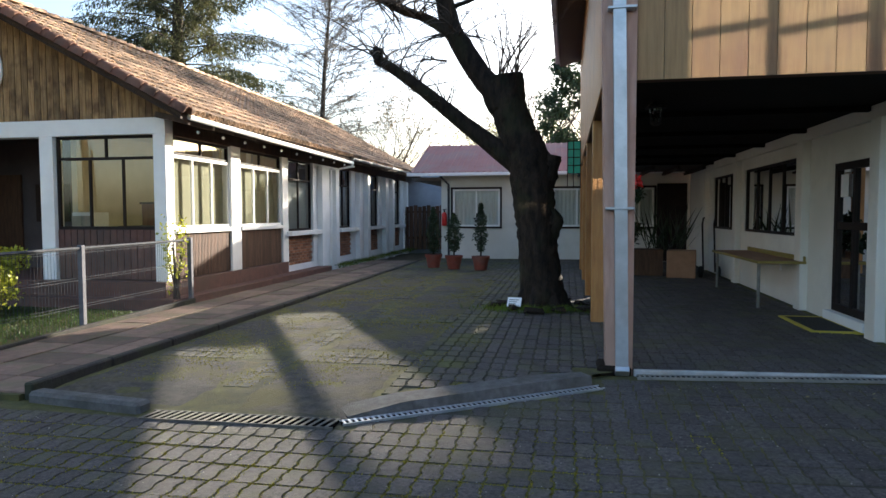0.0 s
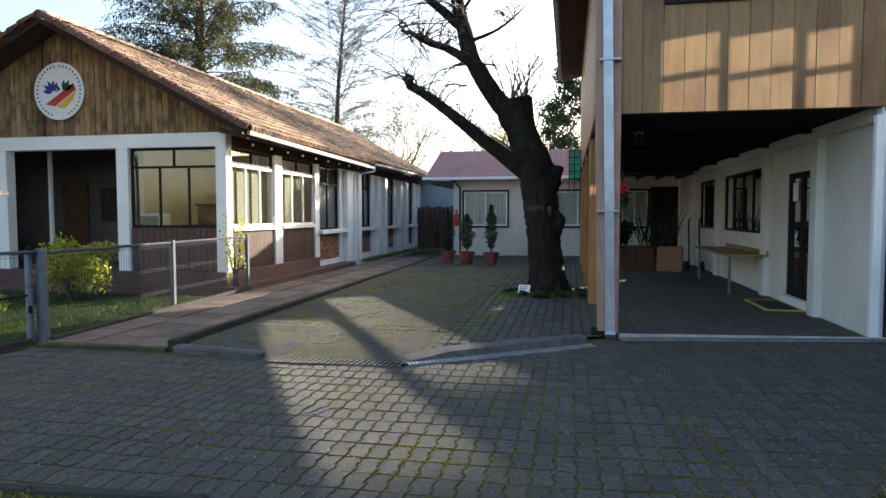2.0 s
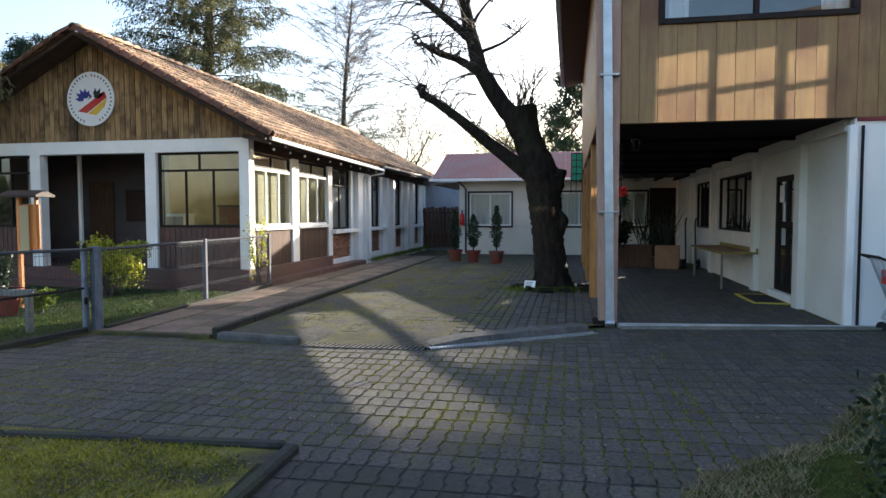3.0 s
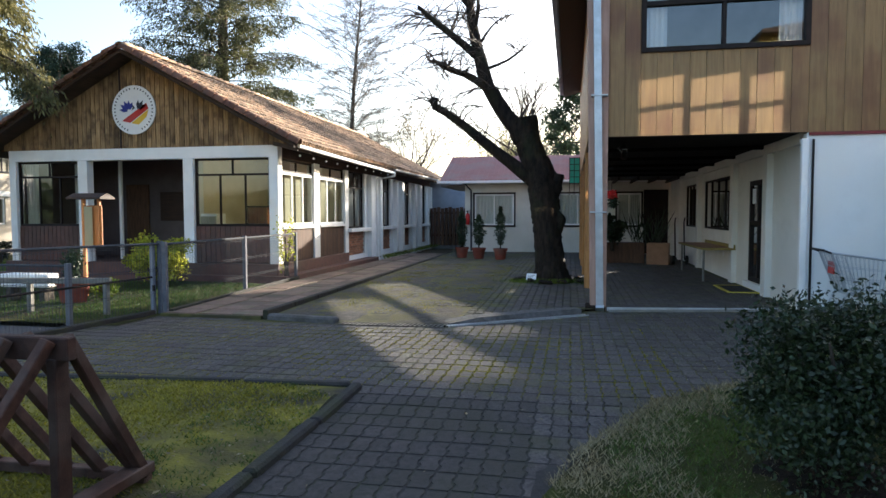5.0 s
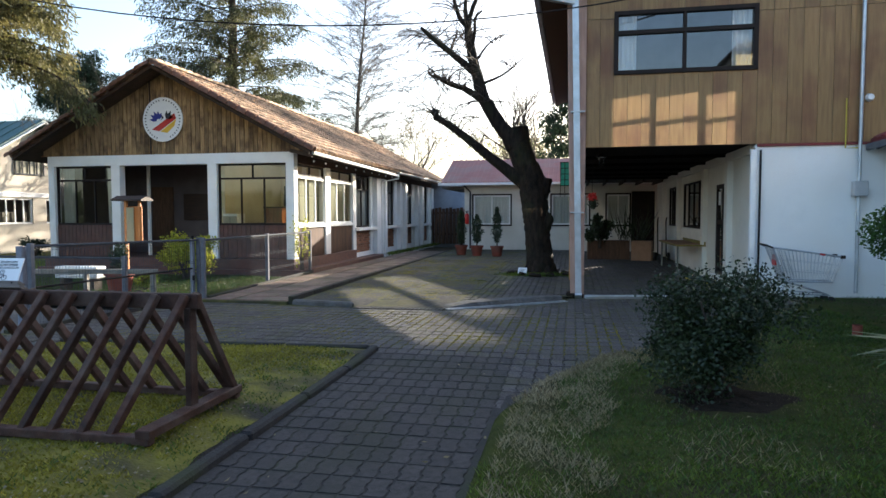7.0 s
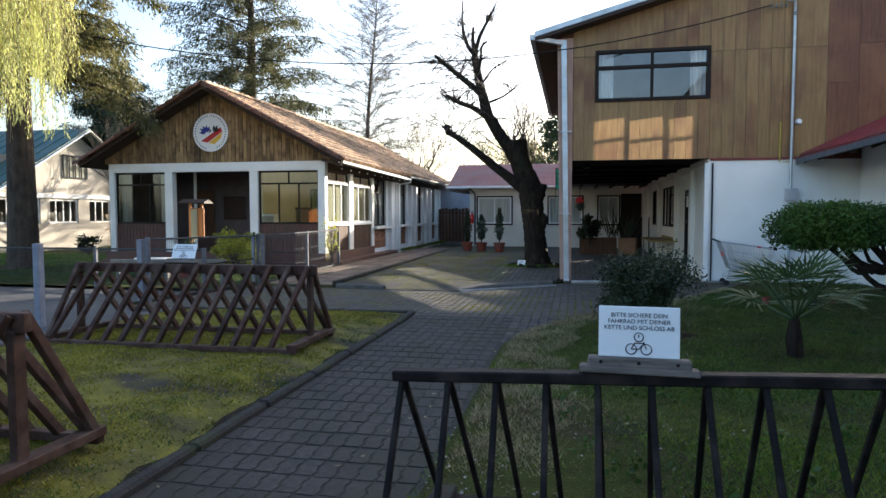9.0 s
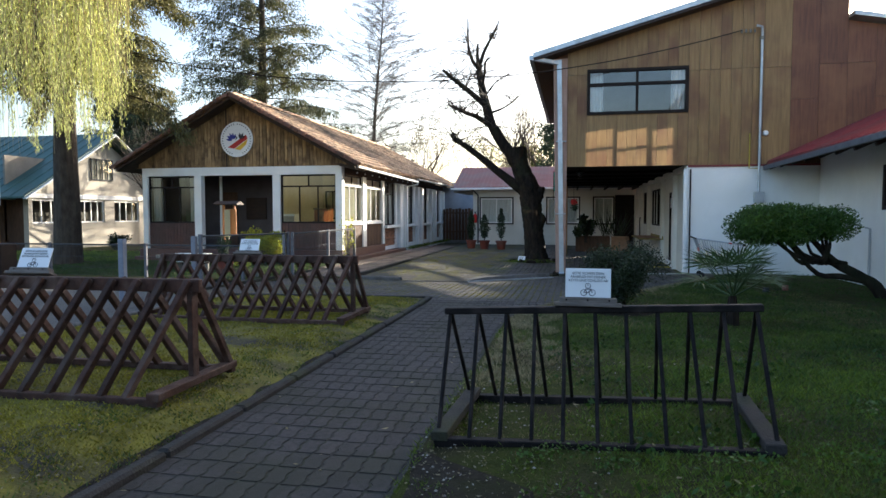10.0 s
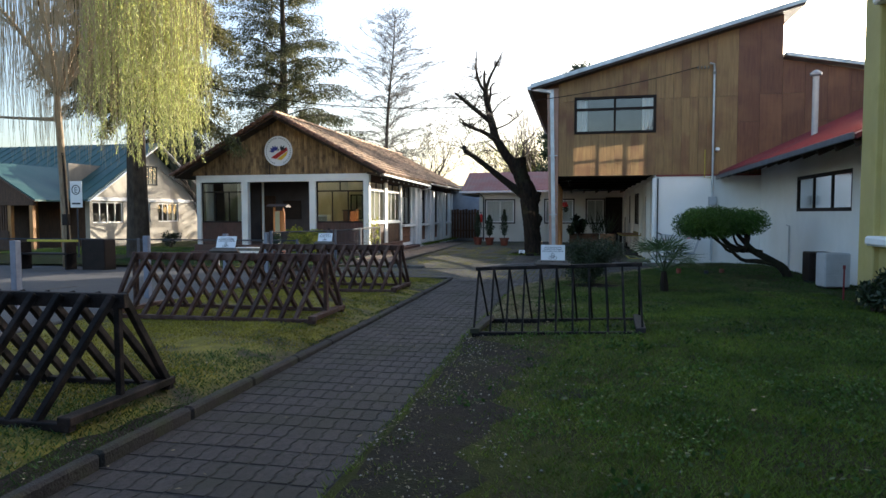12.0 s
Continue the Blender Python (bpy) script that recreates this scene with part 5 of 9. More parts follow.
# roof sheets with overhang, trim and soffit
bm = bmesh.new()
hull(bm, [(x, yy, z) for yy in (FY - 0.45, BY + 0.4) for x, z in ((-0.22, roof_z(-0.22) + 0.13), (-0.22, roof_z(-0.22) + 0.01), (7.62, roof_z(7.62) + 0.01), (7.62, roof_z(7.62) + 0.13))])
uroof = part("roof", bm, M_ZINC, up, "single-pitch metal roof with grey trim")
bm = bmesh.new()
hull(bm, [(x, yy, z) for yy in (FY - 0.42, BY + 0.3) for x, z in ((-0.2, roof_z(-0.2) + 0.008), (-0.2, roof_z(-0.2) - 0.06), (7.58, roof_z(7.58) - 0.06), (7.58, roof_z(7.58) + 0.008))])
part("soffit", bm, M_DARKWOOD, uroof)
bm = bmesh.new()
hull(bm, [(x, yy, z) for yy in (FY - 0.3, BY) for x, z in ((XW1 + 0.12, 6.14), (XW1 + 0.12, 6.04), (XW2 + 0.4, 5.06), (XW2 + 0.4, 5.16))])
part("roof", bm, M_ZINC, up, "lower lean-to metal roof")
bm = bmesh.new()
hull(bm, [(x, yy, z) for yy in (FY + 0.1, BY - 0.2) for x, z in ((XW1, 5.9), (XW1 + 0.1, 5.9), (XW1 + 0.1, roof_z(XW1)), (XW1, roof_z(XW1)))])
part("clerestory", bm, M_PANEL_RED, up)
bm = bmesh.new()
bar(bm, (-0.27, FY - 0.42, roof_z(-0.27) + 0.03), (-0.27, BY, roof_z(-0.27) + 0.03), 0.10, 0.12, 0.01)
part("gutter", bm, M_ZINC, up, "grey box gutter")
# upper window: two lights over two, curtains behind
glazing(up, (WX0, FY + 0.02, WZ0), (1, 0, 0), WX1 - WX0, WZ1 - WZ0, [(0.34, 2), (0.66, 2)], bars=0.075, glass=M_GLASS_SKY, label="dark-framed upper window", depth=0.12)
bm = bmesh.new()
for x0, x1 in ((WX0 + 0.08, WX0 + 0.40), (WX1 - 0.40, WX1 - 0.08)):
    k = 14
    xs2 = [x0 + (x1 - x0) * i / k for i in range(k + 1)]
    lo = [bm.verts.new((xx, FY + 0.15 + 0.03 * math.sin(i * 1.7), WZ0 + 0.05)) for i, xx in enumerate(xs2)]
    hi = [bm.verts.new((xx, FY + 0.15 + 0.03 * math.sin(i * 1.7), WZ1)) for i, xx in enumerate(xs2)]
    for i in range(k):
        bm.faces.new((lo[i], lo[i + 1], hi[i + 1], hi[i]))
part("curtain", bm, M_SHEER, up, "white curtains drawn aside", smooth=True)
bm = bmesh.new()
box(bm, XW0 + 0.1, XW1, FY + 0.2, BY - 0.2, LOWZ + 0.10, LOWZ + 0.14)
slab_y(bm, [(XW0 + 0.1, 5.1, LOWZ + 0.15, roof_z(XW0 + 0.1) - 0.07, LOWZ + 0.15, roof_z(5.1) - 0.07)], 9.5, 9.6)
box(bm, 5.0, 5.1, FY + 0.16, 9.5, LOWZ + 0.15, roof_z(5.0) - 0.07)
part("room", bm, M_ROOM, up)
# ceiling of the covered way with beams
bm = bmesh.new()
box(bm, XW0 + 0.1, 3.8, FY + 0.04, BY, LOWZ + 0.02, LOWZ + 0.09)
part("ceiling", bm, M_DARKCEIL, up, "dark boarded ceiling of the covered way")
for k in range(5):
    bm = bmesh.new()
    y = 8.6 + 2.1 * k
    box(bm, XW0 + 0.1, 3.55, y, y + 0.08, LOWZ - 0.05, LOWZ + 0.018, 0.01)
    part("ceiling_beam", bm, M_DARKCEIL, up)

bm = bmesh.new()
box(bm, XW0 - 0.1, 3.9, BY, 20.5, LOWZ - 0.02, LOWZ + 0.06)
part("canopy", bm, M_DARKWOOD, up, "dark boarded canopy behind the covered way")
for k in range(6):
    bm = bmesh.new()
    box(bm, XW0 - 0.05 + 0.62 * k, XW0 + 0.02 + 0.62 * k, BY + 0.1, 20.4, LOWZ - 0.12, LOWZ - 0.022, 0.006)
    part("rafter", bm, M_DARKWOOD, up)

# ground floor under it: side wall of the covered way and front wall
GX = 3.64
gf = thing("ground_floor", "white-plastered ground floor with dark windows beside the covered way", "house", base=(5.5, 9.0, 0.0), kind="structure")
bm = bmesh.new()
wins = [(11.42, 14.5, 1.03, 2.30), (15.28, 17.4, 1.03, 2.30)]
door = (8.66, 9.86, 0.06, 2.08)
spans = [door] + wins
prevy = FY + 0.2
for y0, y1, z0, z1 in spans:
    box(bm, GX, GX + 0.18, prevy, y0, -0.3, LOWZ + 0.1)
    box(bm, GX, GX + 0.18, y0, y1, -0.3, z0)
    box(bm, GX, GX + 0.18, y0, y1, z1, LOWZ + 0.1)
    prevy = y1
box(bm, GX, GX + 0.18, prevy, 20.6, -0.3, LOWZ + 0.1)
part("wall", bm, M_COVER, gf, "cream-plastered wall of the covered way")
bm = bmesh.new()
for y, d in ((FY + 0.22, 0.0), (8.28, 0.12), (10.78, 0.12), (14.72, 0.12), (17.9, 0.12)):
    if d:
        box(bm, GX - d, GX, y, y + 0.26, -0.3, LOWZ - 0.15, 0.008)
box(bm, GX - 0.08, GX, FY + 0.3, 18.5, LOWZ - 0.15, LOWZ + 0.02, 0.008)
part("piers", bm, M_COVER, gf, "cream piers and head band")
bm = bmesh.new()
box(bm, 3.58, 12.0, FY + 0.02, FY + 0.2, -0.3, LOWZ - 0.004, 0.01)
part("wall", bm, M_PLASTER, gf, "white-plastered front wall")
bm = bmesh.new()
box(bm, 3.60, 12.0, FY - 0.02, FY + 0.018, LOWZ - 0.05, LOWZ - 0.006, 0.003)
part("trim", bm, M_REDSHEET, gf, "dull red flashing under the boards")
bm = bmesh.new()
box(bm, 3.50, 3.60, FY - 0.03, FY + 0.06, -0.1, LOWZ - 0.1, 0.008)
part("corner_post", bm, M_WHITE, gf, "white-painted corner post")
bm = bmesh.new()
tube(bm, [(3.66, FY - 0.015, -0.05), (3.66, FY - 0.015, 2.55)], 0.018, 6)
part("pipe", bm, M_FRAME, gf)
for y0, y1, z0, z1 in wins:
    glazing(gf, (GX + 0.06, y0, z0), (0, 1, 0), y1 - y0, z1 - z0, [(1.0, 4)], label="dark-framed window with curtains")
    bm = bmesh.new()
    k = 40
    ys = [y0 + 0.03 + (y1 - y0 - 0.06) * i / k for i in range(k + 1)]
    lo = [bm.verts.new((GX + 0.3 + 0.02 * math.sin(i * 1.9), y, z0)) for i, y in enumerate(ys)]
    hi = [bm.verts.new((GX + 0.3 + 0.02 * math.sin(i * 1.9), y, z1)) for i, y in enumerate(ys)]
    for i in range(k):
        bm.faces.new((lo[i], lo[i + 1], hi[i + 1], hi[i]))
    part("curtain", bm, M_ROOM, gf, smooth=True)
y0, y1, z0, z1 = door
dd = glazing(gf, (GX + 0.04, y0, z0), (0, 1, 0), y1 - y0, z1 - z0, [(0.42, 2), (0.58, 2)], bars=0.10, name="door", label="black metal double door with glass", depth=0.08)
bm = bmesh.new()
box(bm, GX - 0.10, GX - 0.01, y0 - 0.02, y1 + 0.03, z0 - 0.12, z0, 0.006)
part("threshold", bm, M_PLASTER, gf)
bm = bmesh.new()
box(bm, GX + 0.012, GX + 0.018, 9.45, 9.68, 1.62, 1.92)
box(bm, GX + 0.012, GX + 0.018, 9.40, 9.58, 1.95, 2.05)
part("notice", bm, M_SIGN, gf, "white paper notices on the door")
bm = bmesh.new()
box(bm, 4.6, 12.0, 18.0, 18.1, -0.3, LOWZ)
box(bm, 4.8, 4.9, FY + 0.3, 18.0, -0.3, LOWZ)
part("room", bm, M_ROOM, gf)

# columns at the edge of the covered way
bm = bmesh.new()
hull(bm, [(x, y, z) for x, y, z in ((0.38, FY - 0.06, -0.16), (0.63, FY - 0.06, -0.16), (0.38, FY + 0.2, -0.16), (0.63, FY + 0.2, -0.16), (0.28, FY - 0.06, 5.4), (0.635, FY - 0.06, 5.4), (0.28, FY + 0.2, 5.4), (0.635, FY + 0.2, 5.4))])
corner = thing("column", "pinkish timber corner column with a zinc downpipe", "column", base=(0.5, FY, -0.15), kind="structure")
part("shaft", bm, M_PINK, corner)
bm = bmesh.new()
box(bm, 0.30, 0.62, FY - 0.1, FY + 0.25, -0.17, -0.06, 0.03)
part("footing", bm, M_MULCH, corner, "dark footing")
bm = bmesh.new()
hull(bm, [(x, y, z) for z, xa, xb in ((-0.09, 0.47, 0.585), (5.35, 0.37, 0.485)) for x in (xa, xb) for y in (FY - 0.16, FY - 0.065)])
part("downpipe", bm, M_ZINC, corner, "square zinc downpipe")
bm = bmesh.new()
for z in (1.45, 3.3):
    bar(bm, (0.36, FY - 0.115, z), (0.62, FY - 0.115, z), 0.115, 0.025, 0.004)
bar(bm, (0.53, FY - 0.17, -0.06), (0.53, FY - 0.07, -0.13), 0.13, 0.06, 0.006)
part("bracket", bm, M_ZINC, corner)
bm = bmesh.new()
bar(bm, (-0.25, FY - 0.38, 5.36), (0.40, FY - 0.13, 5.28), 0.10, 0.10, 0.008)
part("offset_pipe", bm, M_ZINC, corner)
for y in (9.1, 11.9, 14.6, 17.2):
    bm = bmesh.new()
    box(bm, 0.34, 0.56, y, y + 0.22, -0.12, LOWZ + 0.02, 0.012)
    solo("column", bm, M_POST, "honey-coloured timber column beside the covered way", "column", group="columns of the covered way", kind="structure")

# ---- back house ----
HY = 20.7
bh = thing("back_house", "low white weatherboard house with a faded red roof", "house", base=(-1.0, HY, 0.0), kind="structure")
HX0, HX1 = -4.0, 4.6
hw = [(-3.62, -2.09, 1.0, 2.20), (-0.42, 1.05, 1.0, 2.20), (1.75, 2.62, 1.0, 2.20)]
bm = bmesh.new()
box(bm, HX0, HX1, HY, HY + 0.2, -0.3, 0.98)
box(bm, HX0, HX1, HY, HY + 0.2, 2.22, 2.75)
edges = [HX0] + [e for a, b, _, _ in hw for e in (a, b)] + [HX1]
for k in range(0, len(edges), 2):
    box(bm, edges[k], edges[k + 1], HY, HY + 0.2, 0.98, 2.22)
box(bm, HX0, HX0 + 0.2, HY + 0.2, HY + 6, -0.3, 2.7)
hwall = part("wall", bm, M_HOUSE, bh, "white-painted house wall")
z = 1.02
while z < 2.62:
    for k in range(0, len(edges), 2):
        bm = bmesh.new()
        e0, e1 = edges[k] + 0.04, edges[k + 1] - 0.04
        hull(bm, [(x, y, zz) for x in (e0, e1) for y, zz in ((HY - 0.022, z), (HY - 0.004, z), (HY - 0.004, z + 0.135), (HY - 0.012, z + 0.135))])
        part("weatherboard", bm, M_HOUSE, hwall)
    z += 0.14
for a, b, z0, z1 in hw:
    glazing(bh, (a, HY + 0.03, z0), (1, 0, 0), b - a, z1 - z0, [(1.0, 2)], material=M_WHITE, bars=0.06, label="white sliding window in a dark surround")
    bm = bmesh.new()
    for p, q in (((a - 0.06, z0 - 0.03), (b + 0.06, z0 - 0.03)), ((a - 0.06, z1 + 0.03), (b + 0.06, z1 + 0.03))):
        bar(bm, (p[0], HY - 0.02, p[1]), (q[0], HY - 0.02, q[1]), 0.05, 0.06, 0.004)
    for x in (a - 0.03, b + 0.03):
        bar(bm, (x, HY - 0.02, z0), (x, HY - 0.02, z1), 0.06, 0.05, 0.004)
    part("surround", bm, M_FRAME, bh, "dark painted window surround")
    bm = bmesh.new()
    k = 50
    xs2 = [a + (b - a) * i / k for i in range(k + 1)]
    lo = [bm.verts.new((xx, HY + 0.14 + 0.02 * math.sin(i * 1.45), z0)) for i, xx in enumerate(xs2)]
    hi = [bm.verts.new((xx, HY + 0.14 + 0.02 * math.sin(i * 1.45), z1)) for i, xx in enumerate(xs2)]
    for i in range(k):
        bm.faces.new((lo[i], lo[i + 1], hi[i + 1], hi[i]))
    part("curtain", bm, M_LACE, bh, "white gathered curtain", smooth=True)
RXL = -4.92
bm = bmesh.new()
hull(bm, [(x, y, z) for y, z in ((HY - 0.45, 2.72), (HY - 0.45, 2.66), (HY + 2.4, 3.86), (HY + 2.4, 3.80)) for x in (RXL, 5.2)])
hull(bm, [(x, y, z) for y, z in ((HY + 5.25, 2.72), (HY + 5.25, 2.66), (HY + 2.404, 3.86), (HY + 2.404, 3.80)) for x in (RXL, 5.2)])
hr = part("roof", bm, M_REDROOF, bh, "faded red corrugated roof")
for i in range(52):
    x = RXL + 0.03 + 0.195 * i
    bm = bmesh.new()
    bar(bm, (x, HY - 0.45, 2.73), (x, HY + 2.4, 3.87), 0.05, 0.03, 0.01)
    part("rib", bm, M_REDROOF, hr)
bm = bmesh.new()
hull(bm, [(x, y, z) for x in (HX0, HX0 + 0.15) for y, z in ((HY, 2.6), (HY + 5.0, 2.6), (HY + 2.4, 3.72))])
part("gable", bm, M_HOUSE, bh)
bm = bmesh.new()
bar(bm, (-5.02, HY - 0.50, 2.65), (5.2, HY - 0.50, 2.65), 0.10, 0.10, 0.01)
part("gutter", bm, M_WHITE, bh, "white eaves gutter")
bm = bmesh.new()
tube(bm, [(-3.95, HY - 0.45, 2.6), (-3.75, HY - 0.06, 2.35), (-3.75, HY - 0.06, 0.0)], 0.035, 6)
part("downpipe", bm, M_FENCE, bh)
bm = bmesh.new()
box(bm, -5.0, 5.0, HY + 0.2, HY + 5, 2.5, 2.6)
box(bm, -3.8, 4.6, HY + 2.5, HY + 2.6, -0.3, 2.5)
part("room", bm, M_ROOM, bh)
# flat dark box standing in for the unlit doorway ending the covered way
bm = bmesh.new()
box(bm, 2.70, 3.57, HY - 0.06, HY + 0.03, -0.05, 2.32, 0.01)
part("door", bm, M_FRAME, bh, "near-black panel standing for the unlit doorway")
# wall closing the gap between the houses, plus an unseen sun-blocking run added
bm = bmesh.new()
box(bm, -6.86, -4.0, 27.4, 27.6, -0.3, 3.3)
box(bm, -4.0, 5.0, 27.4, 27.6, -0.3, 4.1)
solo("wall_back", bm, M_BLUEWALL, "grey-blue sheet wall closing the gap between the houses, with an unseen run added to block sun", "wall", kind="structure")
gate = thing("garden_gate", "dark brown board gate between pavilion and low house", "gate", base=(-5.4, 27.0, -0.1))
for i in range(15):
    bm = bmesh.new()
    x = -6.80 + 0.19 * i
    box(bm, x, x + 0.165, 27.00, 27.03, -0.1, 1.72 + 0.03 * (i * 7 % 3), 0.006)
    part("board", bm, M_CLADDING, gate)
for z in (0.35, 1.45):
    bm = bmesh.new()
    box(bm, -6.82, -3.99, 27.03, 27.09, z, z + 0.09, 0.006)
    part("rail", bm, M_DARKWOOD, gate)

# ---- wing with the red roof, and the yellow building ----
wing = thing("wing", "white side wing with a red sheet roof and deep eave", "house", base=(7.0, 3.0, 0.0), kind="structure")
wx = 6.60
wz0, wz1 = 1.52, 2.38
for y0, y1, z0, z1 in ((3.2, FY, -0.3, 3.14), (-3.4, -0.15, -0.3, 3.14), (-0.15, 3.2, -0.3, wz0), (-0.15, 3.2, wz1, 3.14)):
    bm = bmesh.new()
    box(bm, wx, wx + 0.2, y0, y1, z0, z1)
    part("wall", bm, M_PLASTER, wing, "white-plastered wing wall")
glazing(wing, (wx + 0.04, -0.15, wz0), (0, 1, 0), 3.35, wz1 - wz0, [(1.0, 3)], bars=0.08, glass=M_GLASS_DULL, label="dark-framed horizontal window")
bm = bmesh.new()
box(bm, wx + 0.12, wx + 0.13, 0.95, 2.05, wz0 + 0.02, wz1 - 0.02)
part("blind", bm, M_LACE, wing, "pale blind behind the middle pane")
bm = bmesh.new()
box(bm, wx + 0.5, wx + 0.6, -0.3, 6.3, -0.3, 3.0)
part("room", bm, M_ROOM, wing)
bm = bmesh.new()
hull(bm, [(x, y, z) for y in (-3.45, FY - 0.03) for x, z in ((5.40, 2.70), (5.40, 2.62), (9.5, 4.5), (9.5, 4.58))])
wr = part("roof", bm, M_REDSHEET, wing, "dull red sheet roof")
bm = bmesh.new()
for i in range(34):
    y = -2.95 + 0.28 * i
    bar(bm, (5.40, y, 2.71), (9.4, y, 4.56), 0.04, 0.03, 0.01)
part("ribs", bm, M_REDSHEET, wr)
bm = bmesh.new()
bar(bm, (5.35, -3.45, 2.67), (5.35, FY - 0.03, 2.56), 0.05, 0.11, 0.01)
part("fascia", bm, M_FPOST, wing, "grey metal eave fascia")
for i in range(13):
    y = -3.3 + 0.8 * i
    bm = bmesh.new()
    bar(bm, (5.44, y, 2.56), (wx + 0.01, y, 3.09), 0.06, 0.11, 0.006)
    part("rafter", bm, M_DARKWOOD, wing)

yb = thing("yellow_building", "yellow and white plastered two-storey building with dark windows", "house", base=(8.0, -8.0, 0.0), kind="structure")
YX, YY = 5.45, -3.5
bm = bmesh.new()
box(bm, YX, YX + 0.5, YY - 0.5, YY, -0.3, 6.7, 0.015)
part("pilaster", bm, M_YELLOW, yb, "ochre-yellow corner pilaster")
bm = bmesh.new()
for z0, z1 in ((-0.3, 1.15), (3.15, 4.6), (6.2, 6.7)):
    box(bm, YX + 0.1, YX + 0.35, -16.0, YY - 0.5, z0, z1)
for y0, y1 in ((-16.0, -7.9), (-4.75, -4.5)):
    box(bm, YX + 0.1, YX + 0.35, y0, y1, 1.15, 6.2)
box(bm, YX + 0.1, YX + 0.35, -7.9, YY - 0.5, 3.15, 4.6)
part("wall", bm, M_PLASTER, yb, "white plaster wall panel")
bm = bmesh.new()
box(bm, YX + 0.08, YX + 0.36, -4.5, YY - 0.5, -0.3, 6.7)
part("pilaster", bm, M_YELLOW, yb)
for z in (1.15, 4.6):
    bm = bmesh.new()
    box(bm, YX - 0.1, YX + 0.12, -8.1, YY - 0.45, z - 0.14, z, 0.03)
    part("sill", bm, M_WHITE, yb, "white projecting sill")
    glazing(yb, (YX + 0.2, -7.9, z), (0, 1, 0), 3.15, 2.0 if z < 2 else 1.6, [(0.3, 3), (0.7, 3)], bars=0.09, label="dark-framed tall window")
bm = bmesh.new()
NX0, NX1, NZ0, NZ1 = 6.9, 9.3, 5.0, 6.3
box(bm, YX + 0.5, NX0, YY - 0.25, YY - 0.02, -0.3, 6.7)
box(bm, NX1, 13.0, YY - 0.25, YY - 0.02, -0.3, 6.7)
box(bm, NX0, NX1, YY - 0.25, YY - 0.02, -0.3, NZ0)
box(bm, NX0, NX1, YY - 0.25, YY - 0.02, NZ1, 6.7)
part("wall", bm, M_PLASTER, yb, "white end wall towards the wing")
glazing(yb, (NX0, YY - 0.1, NZ0), (1, 0, 0), NX1 - NX0, NZ1 - NZ0, [(0.4, 3), (0.6, 3)], bars=0.09, label="dark-framed end window")
bm = bmesh.new()
box(bm, YX + 1.4, YX + 1.5, -16.0, YY - 0.3, -0.3, 6.7)
box(bm, YX + 0.1, 13.0, -16.2, YY - 0.26, 6.7, 6.8)
box(bm, YX + 0.1, 13.0, -16.2, -16.0, -0.3, 6.7)
box(bm, YX + 0.5, 13.0, YY - 1.6, YY - 1.5, 4.6, 6.7)
part("room", bm, M_ROOM, yb)

bm = bmesh.new()
hull(bm, [(x, y, z) for y in (-16.4, YY + 0.45) for x, z in ((YX - 0.04, 6.62), (YX - 0.04, 6.72), (9.2, 7.15), (9.2, 7.25), (13.2, 6.62), (13.2, 6.72))])
part("roof", bm, M_DARKWOOD, yb, "dark pitched roof over the eaves")

# ---- trees ----
def grow(bm, base, way, length, r, depth, rs, n=5, bend=0.35, kids=3, up=0.15):
    """A branch that bends and splits into thinner ones."""
    pts, radii = [Vector(base)], [r]
    d = Vector(way).normalized()
    steps = 4
    for i in range(steps):
        d = (d + Vector((rs.uniform(-1, 1), rs.uniform(-1, 1), rs.uniform(-1, 1) + up)) * bend * 0.5).normalized()
        pts.append(pts[-1] + d * length / steps)
        radii.append(r * (1 - 0.7 * (i + 1) / steps))
    tube(bm, pts, radii, n, caps=False)
    if depth > 0:
        for k in range(kids):
            i = rs.randint(1, steps)
            side = Vector((rs.uniform(-1, 1), rs.uniform(-1, 1), rs.uniform(-0.3, 1))).normalized()
            grow(bm, pts[i], (d + side * 1.1), length * rs.uniform(0.45, 0.7), max(radii[i] * 0.7, 0.004), depth - 1, rs, max(3, n - 1), bend, kids, up)


def limb(bm, pts, radii, rs, n=12, rough=0.12, sub=3):
    """A gnarled limb through a few points, with smooth steps between them."""
    P = [Vector(p) for p in pts]
    out, rad = [], []
    for i in range(len(P) - 1):
        a, b, c, d = P[max(i - 1, 0)], P[i], P[i + 1], P[min(i + 2, len(P) - 1)]
        for k in range(sub):
            t = k / sub
            out.append(0.5 * ((2 * b) + (c - a) * t + (2 * a - 5 * b + 4 * c - d) * t * t + (3 * b - a - 3 * c + d) * t ** 3))
            rad.append(radii[i] + (radii[i + 1] - radii[i]) * t)
    out.append(P[-1])
    rad.append(radii[-1])
    tube(bm, out, rad, n, rough, rs)


rs = random.Random(11)
TY = 10.45


def at_tree(pairs, depth=0.0):
    """Points in the upright plane of the courtyard tree, drifting a little out of it."""
    return [(x, TY + depth * k / max(1, len(pairs) - 1), z) for k, (x, z) in enumerate(pairs)]


